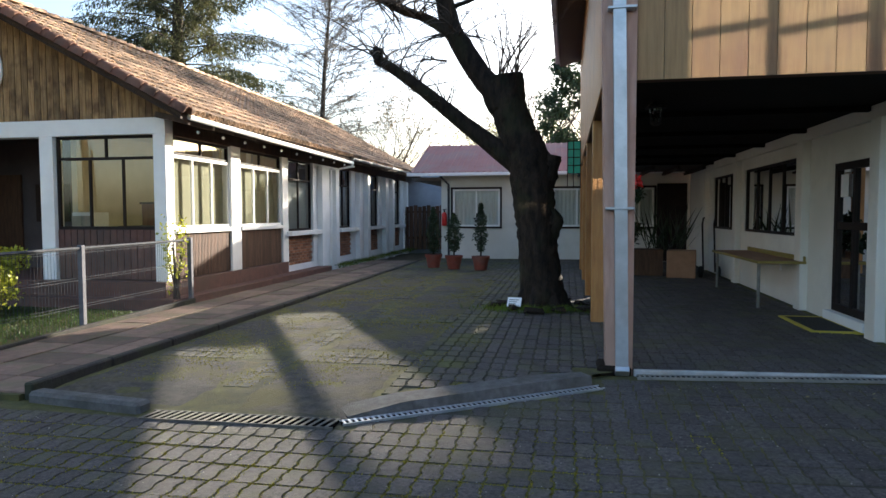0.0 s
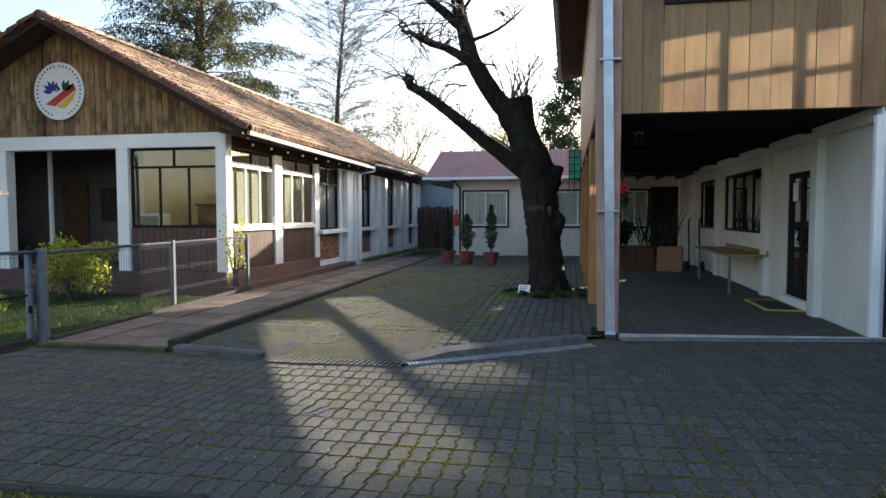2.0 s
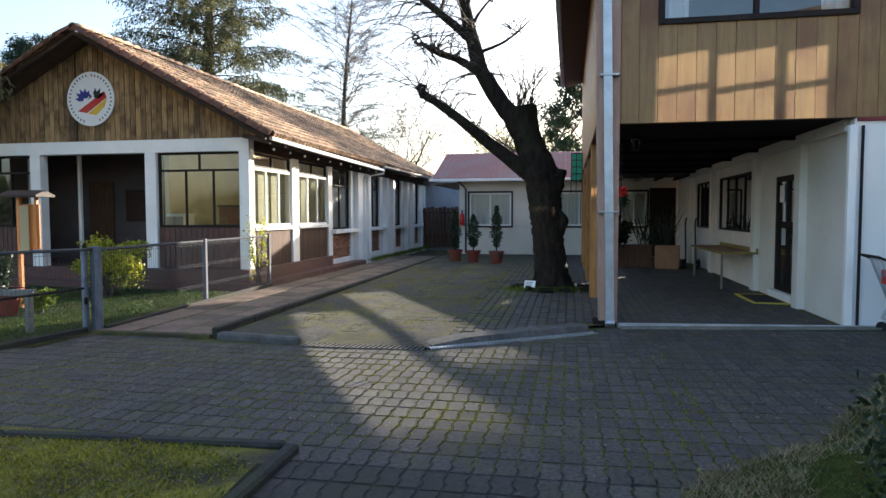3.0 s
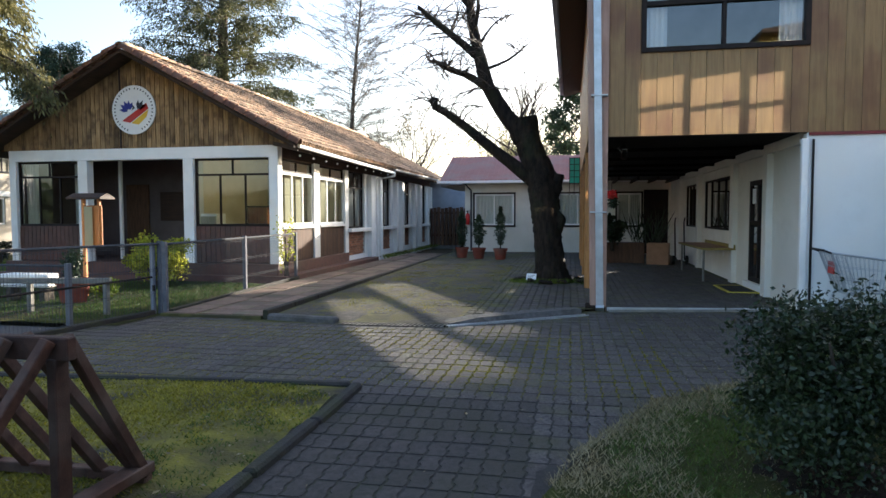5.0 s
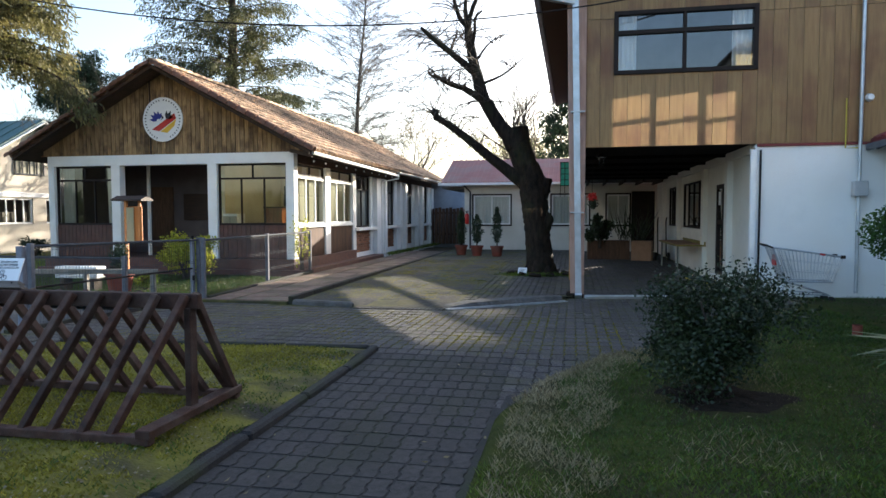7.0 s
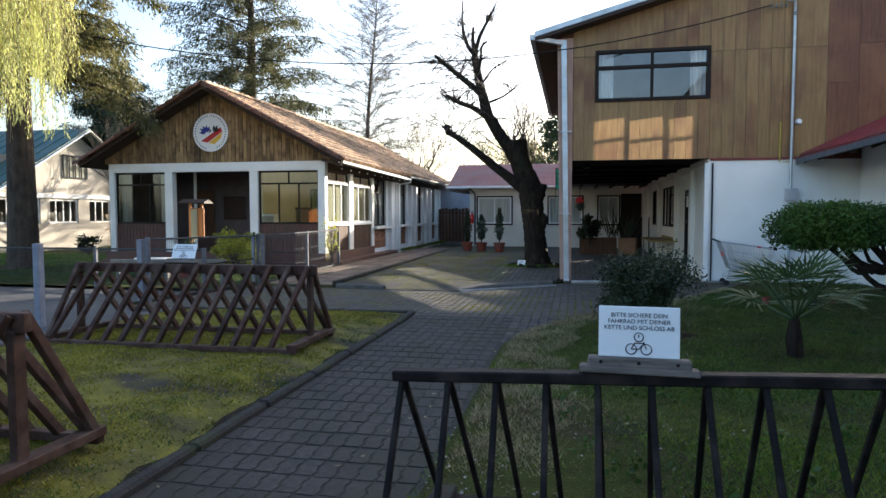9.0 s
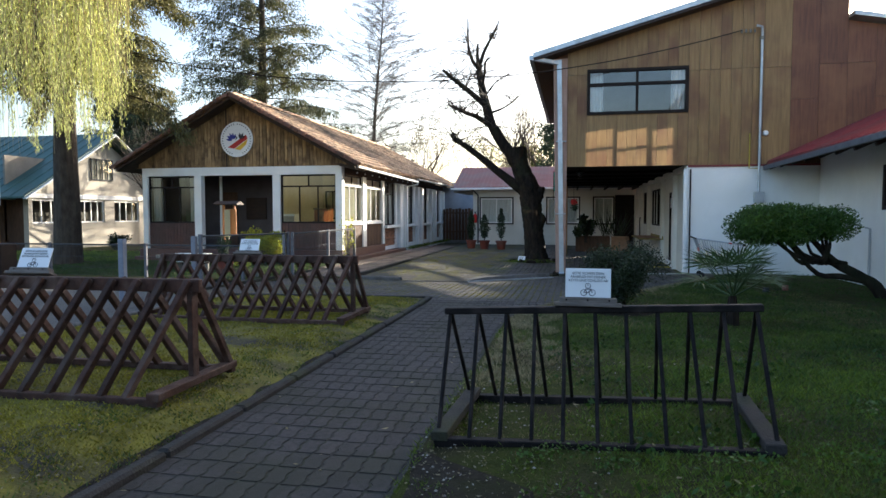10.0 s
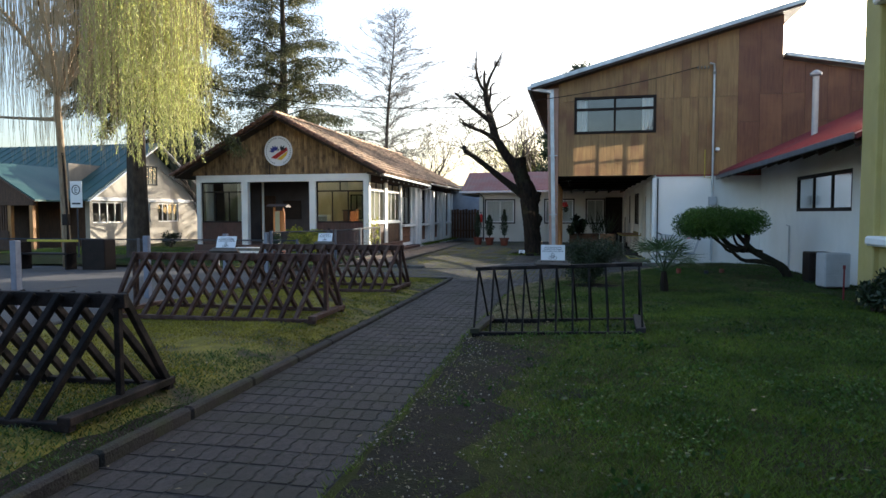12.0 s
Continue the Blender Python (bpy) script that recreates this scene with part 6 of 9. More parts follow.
tree = thing("courtyard_tree", "old pollarded tree with dark gnarled trunk and bare limbs", "tree", base=(-0.42, TY, -0.1))
bm = bmesh.new()
limb(bm, at_tree([(-0.33, -0.2), (-0.36, 0.05), (-0.42, 0.6), (-0.48, 1.2), (-0.53, 1.75), (-0.60, 2.25), (-0.80, 2.75), (-0.95, 3.2), (-1.0, 3.58)]), [0.42, 0.36, 0.31, 0.305, 0.33, 0.34, 0.29, 0.27, 0.26], rs, 28, 0.07, 9)
for k in range(7):
    a = k * 0.9 + rs.uniform(-0.2, 0.2)
    limb(bm, [(-0.40 + 0.13 * math.cos(a), TY + 0.15 * math.sin(a), 0.42), (-0.38 + 0.26 * math.cos(a), TY + 0.28 * math.sin(a), 0.08), (-0.36 + 0.4 * math.cos(a), TY + 0.4 * math.sin(a), -0.14)], [0.12, 0.13, 0.09], rs, 9)
# burl on the side with a thick root running down from it, and the cut shoulder above
limb(bm, [(-0.42, TY - 0.03, 1.52), (-0.27, TY - 0.05, 1.40), (-0.21, TY - 0.05, 1.26), (-0.24, TY - 0.03, 0.98), (-0.20, TY, 0.5), (-0.10, TY + 0.02, 0.1), (-0.02, TY + 0.02, -0.15)], [0.10, 0.13, 0.15, 0.10, 0.09, 0.12, 0.16], rs, 12, 0.14, 4)
limb(bm, [(-0.50, TY, 1.75), (-0.34, TY - 0.03, 2.02), (-0.25, TY - 0.03, 2.20), (-0.22, TY - 0.03, 2.32)], [0.24, 0.20, 0.16, 0.13], rs, 12, 0.14, 4)
limb(bm, at_tree([(-0.86, 2.9), (-0.83, 3.3), (-0.84, 3.62)]), [0.22, 0.17, 0.15], rs, 12, 0.10, 4)
part("trunk", bm, M_BARK, tree, "dark ridged trunk with moss", smooth=True)
for xz, r, depth in (([(-1.0, 3.1), (-1.20, 3.40), (-1.48, 3.78), (-1.80, 4.30), (-1.95, 4.75), (-2.08, 5.25), (-2.20, 5.85), (-2.26, 6.3)], [0.24, 0.20, 0.175, 0.16, 0.15, 0.135, 0.11, 0.08], 0.1),
                     ([(-0.70, 2.2), (-1.17, 2.50), (-1.81, 3.0), (-2.37, 3.45), (-2.84, 3.78), (-3.02, 3.87)], [0.22, 0.15, 0.115, 0.095, 0.08, 0.075], -0.3),
                     ([(-2.05, 5.0), (-2.35, 5.26), (-2.65, 5.50), (-3.03, 5.80), (-3.35, 6.08)], [0.10, 0.09, 0.075, 0.06, 0.035], -0.4),
                     ([(-1.82, 4.30), (-2.12, 4.50), (-2.38, 4.66), (-2.84, 4.85), (-3.18, 5.08)], [0.11, 0.09, 0.08, 0.06, 0.04], 0.4),
                     ([(-2.24, 6.15), (-2.45, 6.42), (-2.60, 6.93), (-2.62, 7.5), (-2.64, 7.85)], [0.07, 0.06, 0.045, 0.028, 0.012], 0.2),
                     ([(-2.22, 6.18), (-2.08, 6.63), (-1.83, 7.07), (-1.66, 7.36), (-1.55, 7.6)], [0.065, 0.055, 0.042, 0.03, 0.014], -0.2),
                     ([(-2.25, 6.25), (-2.29, 6.6), (-2.28, 6.95)], [0.07, 0.055, 0.035], 0.05),
                     ([(-2.12, 5.6), (-2.03, 6.0), (-2.0, 6.3), (-1.82, 6.42)], [0.05, 0.042, 0.035, 0.02], -0.3),
                     ([(-1.90, 4.70), (-1.45, 4.88), (-1.13, 5.11), (-0.82, 5.42)], [0.04, 0.03, 0.024, 0.01], 0.3),
                     ([(-2.0, 5.3), (-1.73, 5.62), (-1.49, 5.78)], [0.035, 0.026, 0.012], -0.2)):
    bm = bmesh.new()
    limb(bm, at_tree(xz, depth), r, rs, 12 if r[0] > 0.15 else 8, 0.10)
    if xz[-1][0] == -3.02:
        for k in range(6):
            limb(bm, [(-2.98, TY - 0.3, 3.85), (-3.05 + rs.uniform(-0.10, 0.10), TY - 0.3 + rs.uniform(-0.1, 0.1), 3.94 + rs.uniform(-0.08, 0.14))], [0.075, 0.05], rs, 7)
    part("limb", bm, M_BARK, tree, smooth=True)


def whip(bm, base, way, length, r, rs, forks=2, fall=0.35):
    """A long thin shoot that arches over, with a few side shoots."""
    d, pts, rad = Vector(way).normalized(), [Vector(base)], [r]
    n = 7
    for i in range(n):
        d = (d + Vector((rs.uniform(-0.25, 0.25), rs.uniform(-0.25, 0.25), rs.uniform(-0.2, 0.15) - fall * 0.25))).normalized()
        pts.append(pts[-1] + d * length / n)
        rad.append(r * (1 - 0.85 * (i + 1) / n))
    tube(bm, pts, rad, 4, caps=False)
    for k in range(forks):
        i = rs.randint(2, n - 1)
        side = Vector((rs.uniform(-1, 1), rs.uniform(-1, 1), rs.uniform(-0.3, 0.9)))
        whip(bm, pts[i], (pts[i] - pts[i - 1]).normalized() + side * 0.8, length * rs.uniform(0.3, 0.55), max(0.004, rad[i] * 0.7), rs, forks - 1, fall)


bm = bmesh.new()
for x, z, n, reach, lift in ((-3.3, 6.0, 4, 0.9, 0.1), (-3.0, 5.8, 5, 1.0, 0.3), (-2.65, 5.5, 5, 1.0, 0.5), (-3.15, 5.05, 4, 0.95, 0.1), (-2.8, 4.85, 5, 0.9, 0.3), (-2.38, 4.66, 4, 0.8, 0.5),
                             (-2.6, 7.0, 4, 0.6, 0.8), (-2.55, 6.6, 4, 0.7, 0.5), (-1.8, 7.1, 4, 0.55, 0.8), (-2.2, 5.9, 6, 0.9, 0.5), (-2.05, 5.2, 5, 0.9, 0.3), (-1.8, 4.3, 5, 0.9, 0.2),
                             (-2.98, 3.9, 4, 1.1, 0.5), (-2.4, 3.5, 4, 0.8, 0.6), (-1.13, 5.1, 3, 0.5, 0.5), (-1.5, 5.75, 3, 0.4, 0.4), (-2.0, 3.15, 3, 0.5, 0.5)):
    for k in range(n * 3):
        whip(bm, (x + rs.uniform(-0.12, 0.12), TY + rs.uniform(-0.12, 0.12), z + rs.uniform(-0.06, 0.06)), (rs.uniform(-1, 0.7), rs.uniform(-0.8, 0.8), lift + rs.uniform(-0.3, 0.5)), reach * rs.uniform(0.7, 1.5), rs.uniform(0.013, 0.022), rs, 3)
for k in range(18):
    whip(bm, (-0.98 + rs.uniform(-0.22, 0.25), TY + rs.uniform(-0.15, 0.15), 3.58), (rs.uniform(-0.35, 0.7), rs.uniform(-0.4, 0.4), 1.4), rs.uniform(0.9, 1.6), 0.017, rs, 3, 0.05)
whip(bm, (-1.91, TY - 0.1, 3.85), (-1, 0, 0.05), 0.8, 0.022, rs, 1, 0.05)
whip(bm, (-2.62, TY - 0.25, 3.65), (0.05, 0, 1), 0.75, 0.022, rs, 1, 0.9)
part("twig_crown", bm, M_TWIG, tree, "thin bare arching twigs", kind="stuff")
bm = bmesh.new()
for k in range(11):
    a = k * 0.57
    c = Vector((-0.36 + rs.uniform(0.62, 0.8) * math.cos(a), TY - 0.1 + rs.uniform(0.6, 0.75) * math.sin(a), cz(0, TY) + 0.02))
    hull(bm, [c + Vector((rs.uniform(-1, 1) * 0.16, rs.uniform(-1, 1) * 0.13, rs.uniform(-0.4, 1) * 0.07)) for i in range(14)])
solo("tree_bed", bm, M_MULCH, "ring of dark earth and stones round the courtyard tree", "planting bed", kind="stuff")
v, f = blades(1500, lambda k: np.stack([-0.45 + rng.normal(0, 0.42, k), TY - 0.45 + rng.normal(0, 0.16, k), np.full(k, cz(0, TY))], 1), 0.09, 0.006, rng)
solo("tree_grass", raw("tree_grass", v, f, M_GRASS), None, "tuft of green weeds at the foot of the tree", "grass", kind="stuff")

plq = thing("tree_plaque", "small white plaque on a stake at the foot of the tree", "sign", m=pose(-0.80, TY - 0.5, cz(-1, 10), -35, 0, -8))
bm = bmesh.new()
box(bm, -0.11, 0.11, -0.008, 0.008, 0.06, 0.22, 0.003)
part("plate", bm, M_SIGN, plq)
bm = bmesh.new()
for k in range(3):
    box(bm, -0.08, 0.07 - 0.02 * k, -0.011, -0.009, 0.17 - 0.035 * k, 0.18 - 0.035 * k)
part("writing", bm, M_FENCE, plq)
bm = bmesh.new()
box(bm, -0.015, 0.015, -0.006, 0.006, -0.05, 0.06)
part("stake", bm, M_FENCE, plq)


def cedar(name, label, x, y, h, r, seed, needle, boughs=110, droop=0.3, size=0.15, trunk=0.45, crown0=0.18, taper=0.6, sprays=22, tuft=24):
    """A conifer: tapered trunk, drooping boughs, side twigs, and short needles in tufts along the twigs."""
    rs, rg = random.Random(seed), np.random.default_rng(seed)
    g = gz(x, y) - 0.1
    t = thing(name, label, "tree", base=(x, y, g))
    bm = bmesh.new()
    pts = [(x + rs.uniform(-0.05, 0.05), y + rs.uniform(-0.05, 0.05), g + h * k / 9) for k in range(10)]
    tube(bm, pts, [trunk * (1 - 0.93 * k / 9) for k in range(10)], 12, 0.06, rs)
    part("trunk", bm, M_BARKG, t)
    bm = bmesh.new()
    cents, dirs = [], []
    for k in range(boughs):
        f = ((k + rs.random()) / boughs) ** 1.15
        a = k * 2.399 + rs.uniform(-0.4, 0.4)
        ln = r * (1 - f) ** taper * rs.uniform(0.45, 1.12) + 0.3
        d = Vector((math.cos(a), math.sin(a), rs.uniform(-0.1, 0.3) + 0.4 * f))
        p, line = Vector((x, y, rs.uniform(-0.4, 0.4) + g + h * (crown0 + (0.985 - crown0) * f))), []
        for i in range(8):
            line.append(p.copy())
            p = p + d.normalized() * ln / 7
            d = d + Vector((rs.uniform(-0.16, 0.16), rs.uniform(-0.16, 0.16), -droop * (0.10 + 0.05 * i)))
            if i > 5:
                d.z += droop * 0.5
        tube(bm, line, [0.075 * (1 - f * 0.7) * (1 - i / 8.5) for i in range(8)], 4, caps=False)
        n = max(5, int(sprays * ln / r * 1.3))
        for q in range(n):
            u = 1.2 + 5.8 * (q + rs.random()) / n
            i = min(6, int(u))
            b = line[i].lerp(line[i + 1], u - i)
            along = (line[i + 1] - line[i]).normalized()
            side = along.cross(Vector((0, 0, 1))).normalized() * rs.choice((-1, 1))
            w = (0.35 + 0.65 * rs.random()) * (0.35 + 0.11 * ln) * (1.15 - 0.10 * u)
            e = b + along * w * 0.7 + side * w * rs.uniform(0.3, 1.0) - Vector((0, 0, w * rs.uniform(0.05, 0.5)))
            tube(bm, [b, b.lerp(e, 0.5) + Vector((0, 0, 0.05 * w)), e], [0.014, 0.010, 0.004], 3, caps=False)
            way = (e - b).normalized()
            for z in range(int(tuft * (0.5 + w))):
                cents.append(b.lerp(e, rs.random() ** 0.8))
                dirs.append(way * 0.7)
    part("branch_mass", bm, M_BARKG, t, kind="stuff")
    c, dd = np.array(cents), np.array(dirs)
    c = np.repeat(c, 2, 0) + rg.normal(0, 0.07 + 0.25 * size, (len(c) * 2, 3)) - np.array([0, 0, 1]) * np.abs(rg.normal(0, 1.1 * size, (len(c) * 2, 1)))
    v, fc = leaf_cards(c, size, size * 0.13, rg, 0.5, np.repeat(dd, 2, 0))
    part("crown", raw("crown", v, fc, needle), None, t, "drooping needle foliage", kind="stuff")
    return t


def leafless_conifer(name, label, x, y, h, r, seed, lean=0.0):
    """A leafless larch-like tree: straight trunk, rising boughs that droop at the tips, hung with fine twigs."""
    rs = random.Random(seed)
    g = gz(x, y) - 0.1
    t = thing(name, label, "tree", base=(x, y, g))
    axis = lambda f: Vector((x + lean * f + 0.06 * math.sin(9 * f), y, g + h * f))
    bm = bmesh.new()
    tube(bm, [axis(k / 11) for k in range(12)], [0.24 * (1 - 0.95 * k / 11) for k in range(12)], 8, 0.05, rs)
    part("trunk", bm, M_BARKG, t)
    bm = bmesh.new()
    for k in range(190):
        f = 0.16 + 0.82 * ((k + rs.random()) / 190) ** 0.9
        a = k * 2.399 + rs.uniform(-0.5, 0.5)
        shape = min(1.0, 0.45 + 1.5 * (f - 0.16)) * (1 - f) ** 0.62
        ln = r * shape * rs.uniform(0.45, 1.15) + 0.2
        d = Vector((math.cos(a), math.sin(a), rs.uniform(0.05, 0.40) + 0.5 * f))
        p, line = axis(f), []
        for i in range(7):
            line.append(p.copy())
            p = p + d.normalized() * ln / 6
            d = d + Vector((rs.uniform(-0.22, 0.22), rs.uniform(-0.22, 0.22), rs.uniform(-0.22, 0.08)))
        tube(bm, line, [0.032 * (1 - f * 0.6) * (1 - i / 7.6) + 0.005 for i in range(7)], 3, caps=False)
        for q in range(int(5 + 5.5 * ln)):
            u = rs.uniform(1.0, 5.99)
            i = int(u)
            b = line[i].lerp(line[i + 1], u - i)
            w = rs.uniform(0.3, 0.95)
            e = b + (line[i + 1] - line[i]).normalized() * w * 0.6 + Vector((rs.uniform(-1, 1), rs.uniform(-1, 1), rs.uniform(-0.55, 0.35))) * w * 0.7
            m = b.lerp(e, 0.5) + Vector((rs.uniform(-0.1, 0.1), rs.uniform(-0.1, 0.1), 0.06))
            tube(bm, [b, m, e], [0.009, 0.007, 0.004], 3, caps=False)
            for z in range(4):
                o = m.lerp(e, rs.uniform(-0.5, 0.9))
                tube(bm, [o, o + Vector((rs.uniform(-0.3, 0.3), rs.uniform(-0.3, 0.3), rs.uniform(-0.28, 0.12)))], [0.006, 0.003], 3, caps=False)
    part("branch_mass", bm, M_TWIGP, t, "fine hanging twigs", kind="stuff")
    return t


cedar("cedar_tree", "tall cedar with drooping olive-green boughs behind the pavilion", -21.3, 33.2, 24.0, 6.8, 3, M_NEEDLE3, boughs=150, size=0.24, trunk=0.55, taper=0.45, crown0=0.26, droop=0.34, sprays=30, tuft=13)
leafless_conifer("bare_conifer", "tall leafless conifer hung with fine grey twigs", -13.75, 34.2, 17.2, 8.4, 8, 1.25)
cedar("pine_tree", "dark green conifer beyond the pavilion roof", -26.2, 25.5, 10.5, 3.4, 14, M_NEEDLE2, boughs=130, size=0.22, trunk=0.4, taper=0.4, sprays=22)
cedar("cypress_tree", "tall shaggy conifer over the front garden", -15.3, 7.6, 17.0, 3.8, 21, M_NEEDLE, boughs=170, droop=0.42, size=0.17, trunk=0.42, crown0=0.36, taper=0.35, sprays=30, tuft=26)


def bare_tree(name, label, x, y, h, seed, material=M_TWIG, leaves=None):
    rs, rg = random.Random(seed), np.random.default_rng(seed)
    t = thing(name, label, "tree", base=(x, y, -0.2))
    bm = bmesh.new()
    limb(bm, [(x, y, -0.3), (x + 0.1, y, h * 0.18), (x - 0.1, y, h * 0.4)], [h * 0.025, h * 0.02, h * 0.014], rs, 8, 0.08)
    part("trunk", bm, M_BARKG, t, smooth=True)
    bm = bmesh.new()
    for k in range(12):
        a = k * 2.4
        grow(bm, (x + rs.uniform(-0.1, 0.1), y, h * rs.uniform(0.2, 0.42)), (math.cos(a) * 0.8, math.sin(a) * 0.8, rs.uniform(0.5, 1.2)), h * rs.uniform(0.35, 0.6), h * 0.008, 3, rs, 4, 0.4, 4, 0.2)
    me = finish("crown", bm, material)
    part("crown", me, None, t, "bare branching crown", kind="stuff")
    if leaves:
        c = np.array([v.co[:] for v in me.vertices])
        c = c[c[:, 2] > h * 0.35][::5]
        c = c + rg.normal(0, 0.06, c.shape)
        v, f = leaf_cards(c, 0.16, 0.05, rg)
        part("leaves", raw("leaves", v, f, leaves), None, t, kind="stuff")
    return t


bare_tree("bare_tree", "distant bare tree against the bright sky", -12.6, 45.0, 10.2, 41, M_TWIG, M_SHOOT)
bare_tree("bare_tree", "distant bare tree behind the low house", -4.6, 52.0, 9.5, 42, M_TWIGY, M_WILLOW)
bare_tree("bare_tree", "bare tree behind the low house", -1.9, 38.5, 11.6, 43, M_TWIG)
bare_tree("bare_tree", "bare tree with dry leaves behind the low house", -4.4, 44.0, 9.0, 45, M_TWIG, M_SHOOT)
bare_tree("bare_tree", "small bare tree before the white house", -17.4, 15.2, 4.8, 44, M_TWIG)
bare_tree("bare_tree", "bare tree beside the cream gable", -18.6, 20.0, 6.6, 46, M_TWIG)
cedar("pine_tree", "small dark conifer behind the low house", -5.0, 58.0, 8.0, 2.6, 51, M_NEEDLE2, boughs=50, size=0.3, sprays=14)


def leafy_tree(name, label, x, y, h, r, seed, leaf, clumps=46, n=260, size=0.16):
    """A broad-leaved evergreen: trunk, rising limbs, and clumps of leaves at their ends."""
    rs, rg = random.Random(seed), np.random.default_rng(seed)
    t = thing(name, label, "tree", base=(x, y, -0.2))
    bm = bmesh.new()
    limb(bm, [(x, y, -0.3), (x + 0.1, y, h * 0.2), (x - 0.1, y, h * 0.5), (x, y, h * 0.85)], [0.24, 0.2, 0.14, 0.05], rs, 9, 0.08)
    part("trunk", bm, M_BARKG, t, smooth=True)
    bm, c = bmesh.new(), []
    for k in range(clumps):
        f = (k + 0.5) / clumps
        a, q = k * 2.399, r * math.sqrt(rs.uniform(0.1, 1.0)) * (1.0 - 0.75 * f ** 2)
        tip = Vector((x + q * math.cos(a), y + q * math.sin(a), h * (0.28 + 0.7 * f)))
        foot = Vector((x, y, max(h * 0.18, tip.z - 0.6 * q - 0.4)))
        limb(bm, [foot, foot.lerp(tip, 0.55) + Vector((0, 0, 0.15)), tip], [0.05, 0.03, 0.012], rs, 5)
        s = rs.uniform(0.5, 0.95)
        c.append(cloud(n, tip, (s, s, s * 0.75), rg, 0.15))
    part("limbs", bm, M_BARKG, t, kind="stuff")
    v, f = leaf_cards(np.concatenate(c), size, size * 0.3, rg)
    part("leaves", raw("leaves", v, f, leaf), None, t, kind="stuff")
    return t


def cloud(n, centre, radii, rg, shell=0.55):
    d = rg.normal(size=(n, 3))
    d /= np.linalg.norm(d, axis=1)[:, None]
    r = shell + (1 - shell) * rg.uniform(0, 1, n)
    return np.array(centre) + d * r[:, None] * np.array(radii)


# its unseen right part is made wide to shade the pavilion's side wall
leafy_tree("evergreen_tree", "dark leafy evergreen seen past the timber building", 1.5, 33.5, 12.0, 3.3, 31, M_NEEDLE2, clumps=60, n=420, size=0.2)
leafy_tree("evergreen_tree", "olive evergreen bush behind the low house roof", -2.6, 40.0, 6.6, 1.7, 33, M_OLIVE, clumps=26, n=220)

# willow with hanging shoots
WX, WY = -14.5, 3.1
willow = thing("willow_tree", "willow with pale trunk and long yellow-green hanging shoots", "tree", base=(WX, WY, -0.15))
rs = random.Random(61)
CX, CY = -12.1, 1.1
bm = bmesh.new()
limb(bm, [(WX, WY, -0.3), (WX - 0.05, WY, 2.5), (WX - 0.15, WY, 4.5), (WX - 0.2, WY, 6.4)], [0.13, 0.115, 0.10, 0.07], rs, 12, 0.06)
for a, ln in ((-0.1, 4.2), (0.9, 3.4), (2.2, 3.0), (3.2, 3.2), (4.4, 3.4), (5.2, 4.0), (5.8, 4.6)):
    limb(bm, [(WX - 0.15, WY, 5.2), (WX + math.cos(a) * ln * 0.35, WY + math.sin(a) * ln * 0.35, 6.9), (WX + math.cos(a) * ln * 0.7, WY + math.sin(a) * ln * 0.7, 7.8), (WX + math.cos(a) * ln, WY + math.sin(a) * ln, 7.9)], [0.07, 0.055, 0.04, 0.02], rs, 8)
limb(bm, [(WX - 0.1, WY, 4.45), (WX - 1.2, WY - 0.1, 4.5), (WX - 2.6, WY - 0.2, 4.6)], [0.07, 0.05, 0.03], rs, 7)
part("trunk", bm, M_BARE, willow, "pale weathered trunk", smooth=True)
bm = bmesh.new()
tube(bm, [(WX + 0.17, WY - 0.12, -0.3), (WX + 0.15, WY - 0.12, 1.6), (WX + 0.06, WY - 0.12, 3.4)], 0.035, 8)
box(bm, WX + 0.04, WX + 0.24, WY - 0.22, WY - 0.08, 1.15, 1.5, 0.01)
part("cable_pipe", bm, M_FRAME, willow, "dark cable pipe strapped to the trunk")
rg = np.random.default_rng(62)
shoots, cents = bmesh.new(), []
for k in range(820):
    a, rr = rs.uniform(0, 2 * math.pi), 3.7 * math.sqrt(rs.uniform(0.02, 1.0))
    x, y = CX + rr * math.cos(a), CY + rr * math.sin(a) * 0.75
    top = 8.6 - 0.07 * rr * rr + rs.uniform(-0.9, 0.6)
    low = 3.1 + rs.uniform(-0.45, 2.2) + 0.09 * rr
    sway = rs.uniform(-0.25, 0.25)
    pts = [(x + sway * t * t, y + sway * 0.5 * t, top + (low - top) * t) for t in (0, 0.25, 0.5, 0.75, 1.0)]
    tube(shoots, pts, [0.010, 0.008, 0.007, 0.005, 0.003], 3, caps=False)
    if x > CX + 1.25 + rs.uniform(-0.5, 0.5) - 0.35 * (y - CY) and x < CX + 3.4 + rs.uniform(-0.4, 0.4):
        n = int((top - low) * (26 if x < CX + 1.4 else 50 if x < CX + 3.0 else 20))
        for q in range(n):
            t = q / n
            cents.append((x + sway * t * t + rs.uniform(-0.05, 0.05), y + sway * 0.5 * t + rs.uniform(-0.05, 0.05), top + (low - top) * t))
part("shoot_curtain", finish("shoot_curtain", shoots, M_SHOOT), None, willow, "tan hanging shoots", kind="stuff")
c = np.array(cents)
v, f = leaf_cards(c, 0.10, 0.009, rg, 0.0, np.tile(np.array([[0, 0, -2.2]]), (len(c), 1)))
part("leaves", raw("leaves", v, f, M_WILLOW), None, willow, "narrow yellow-green leaves", kind="stuff")


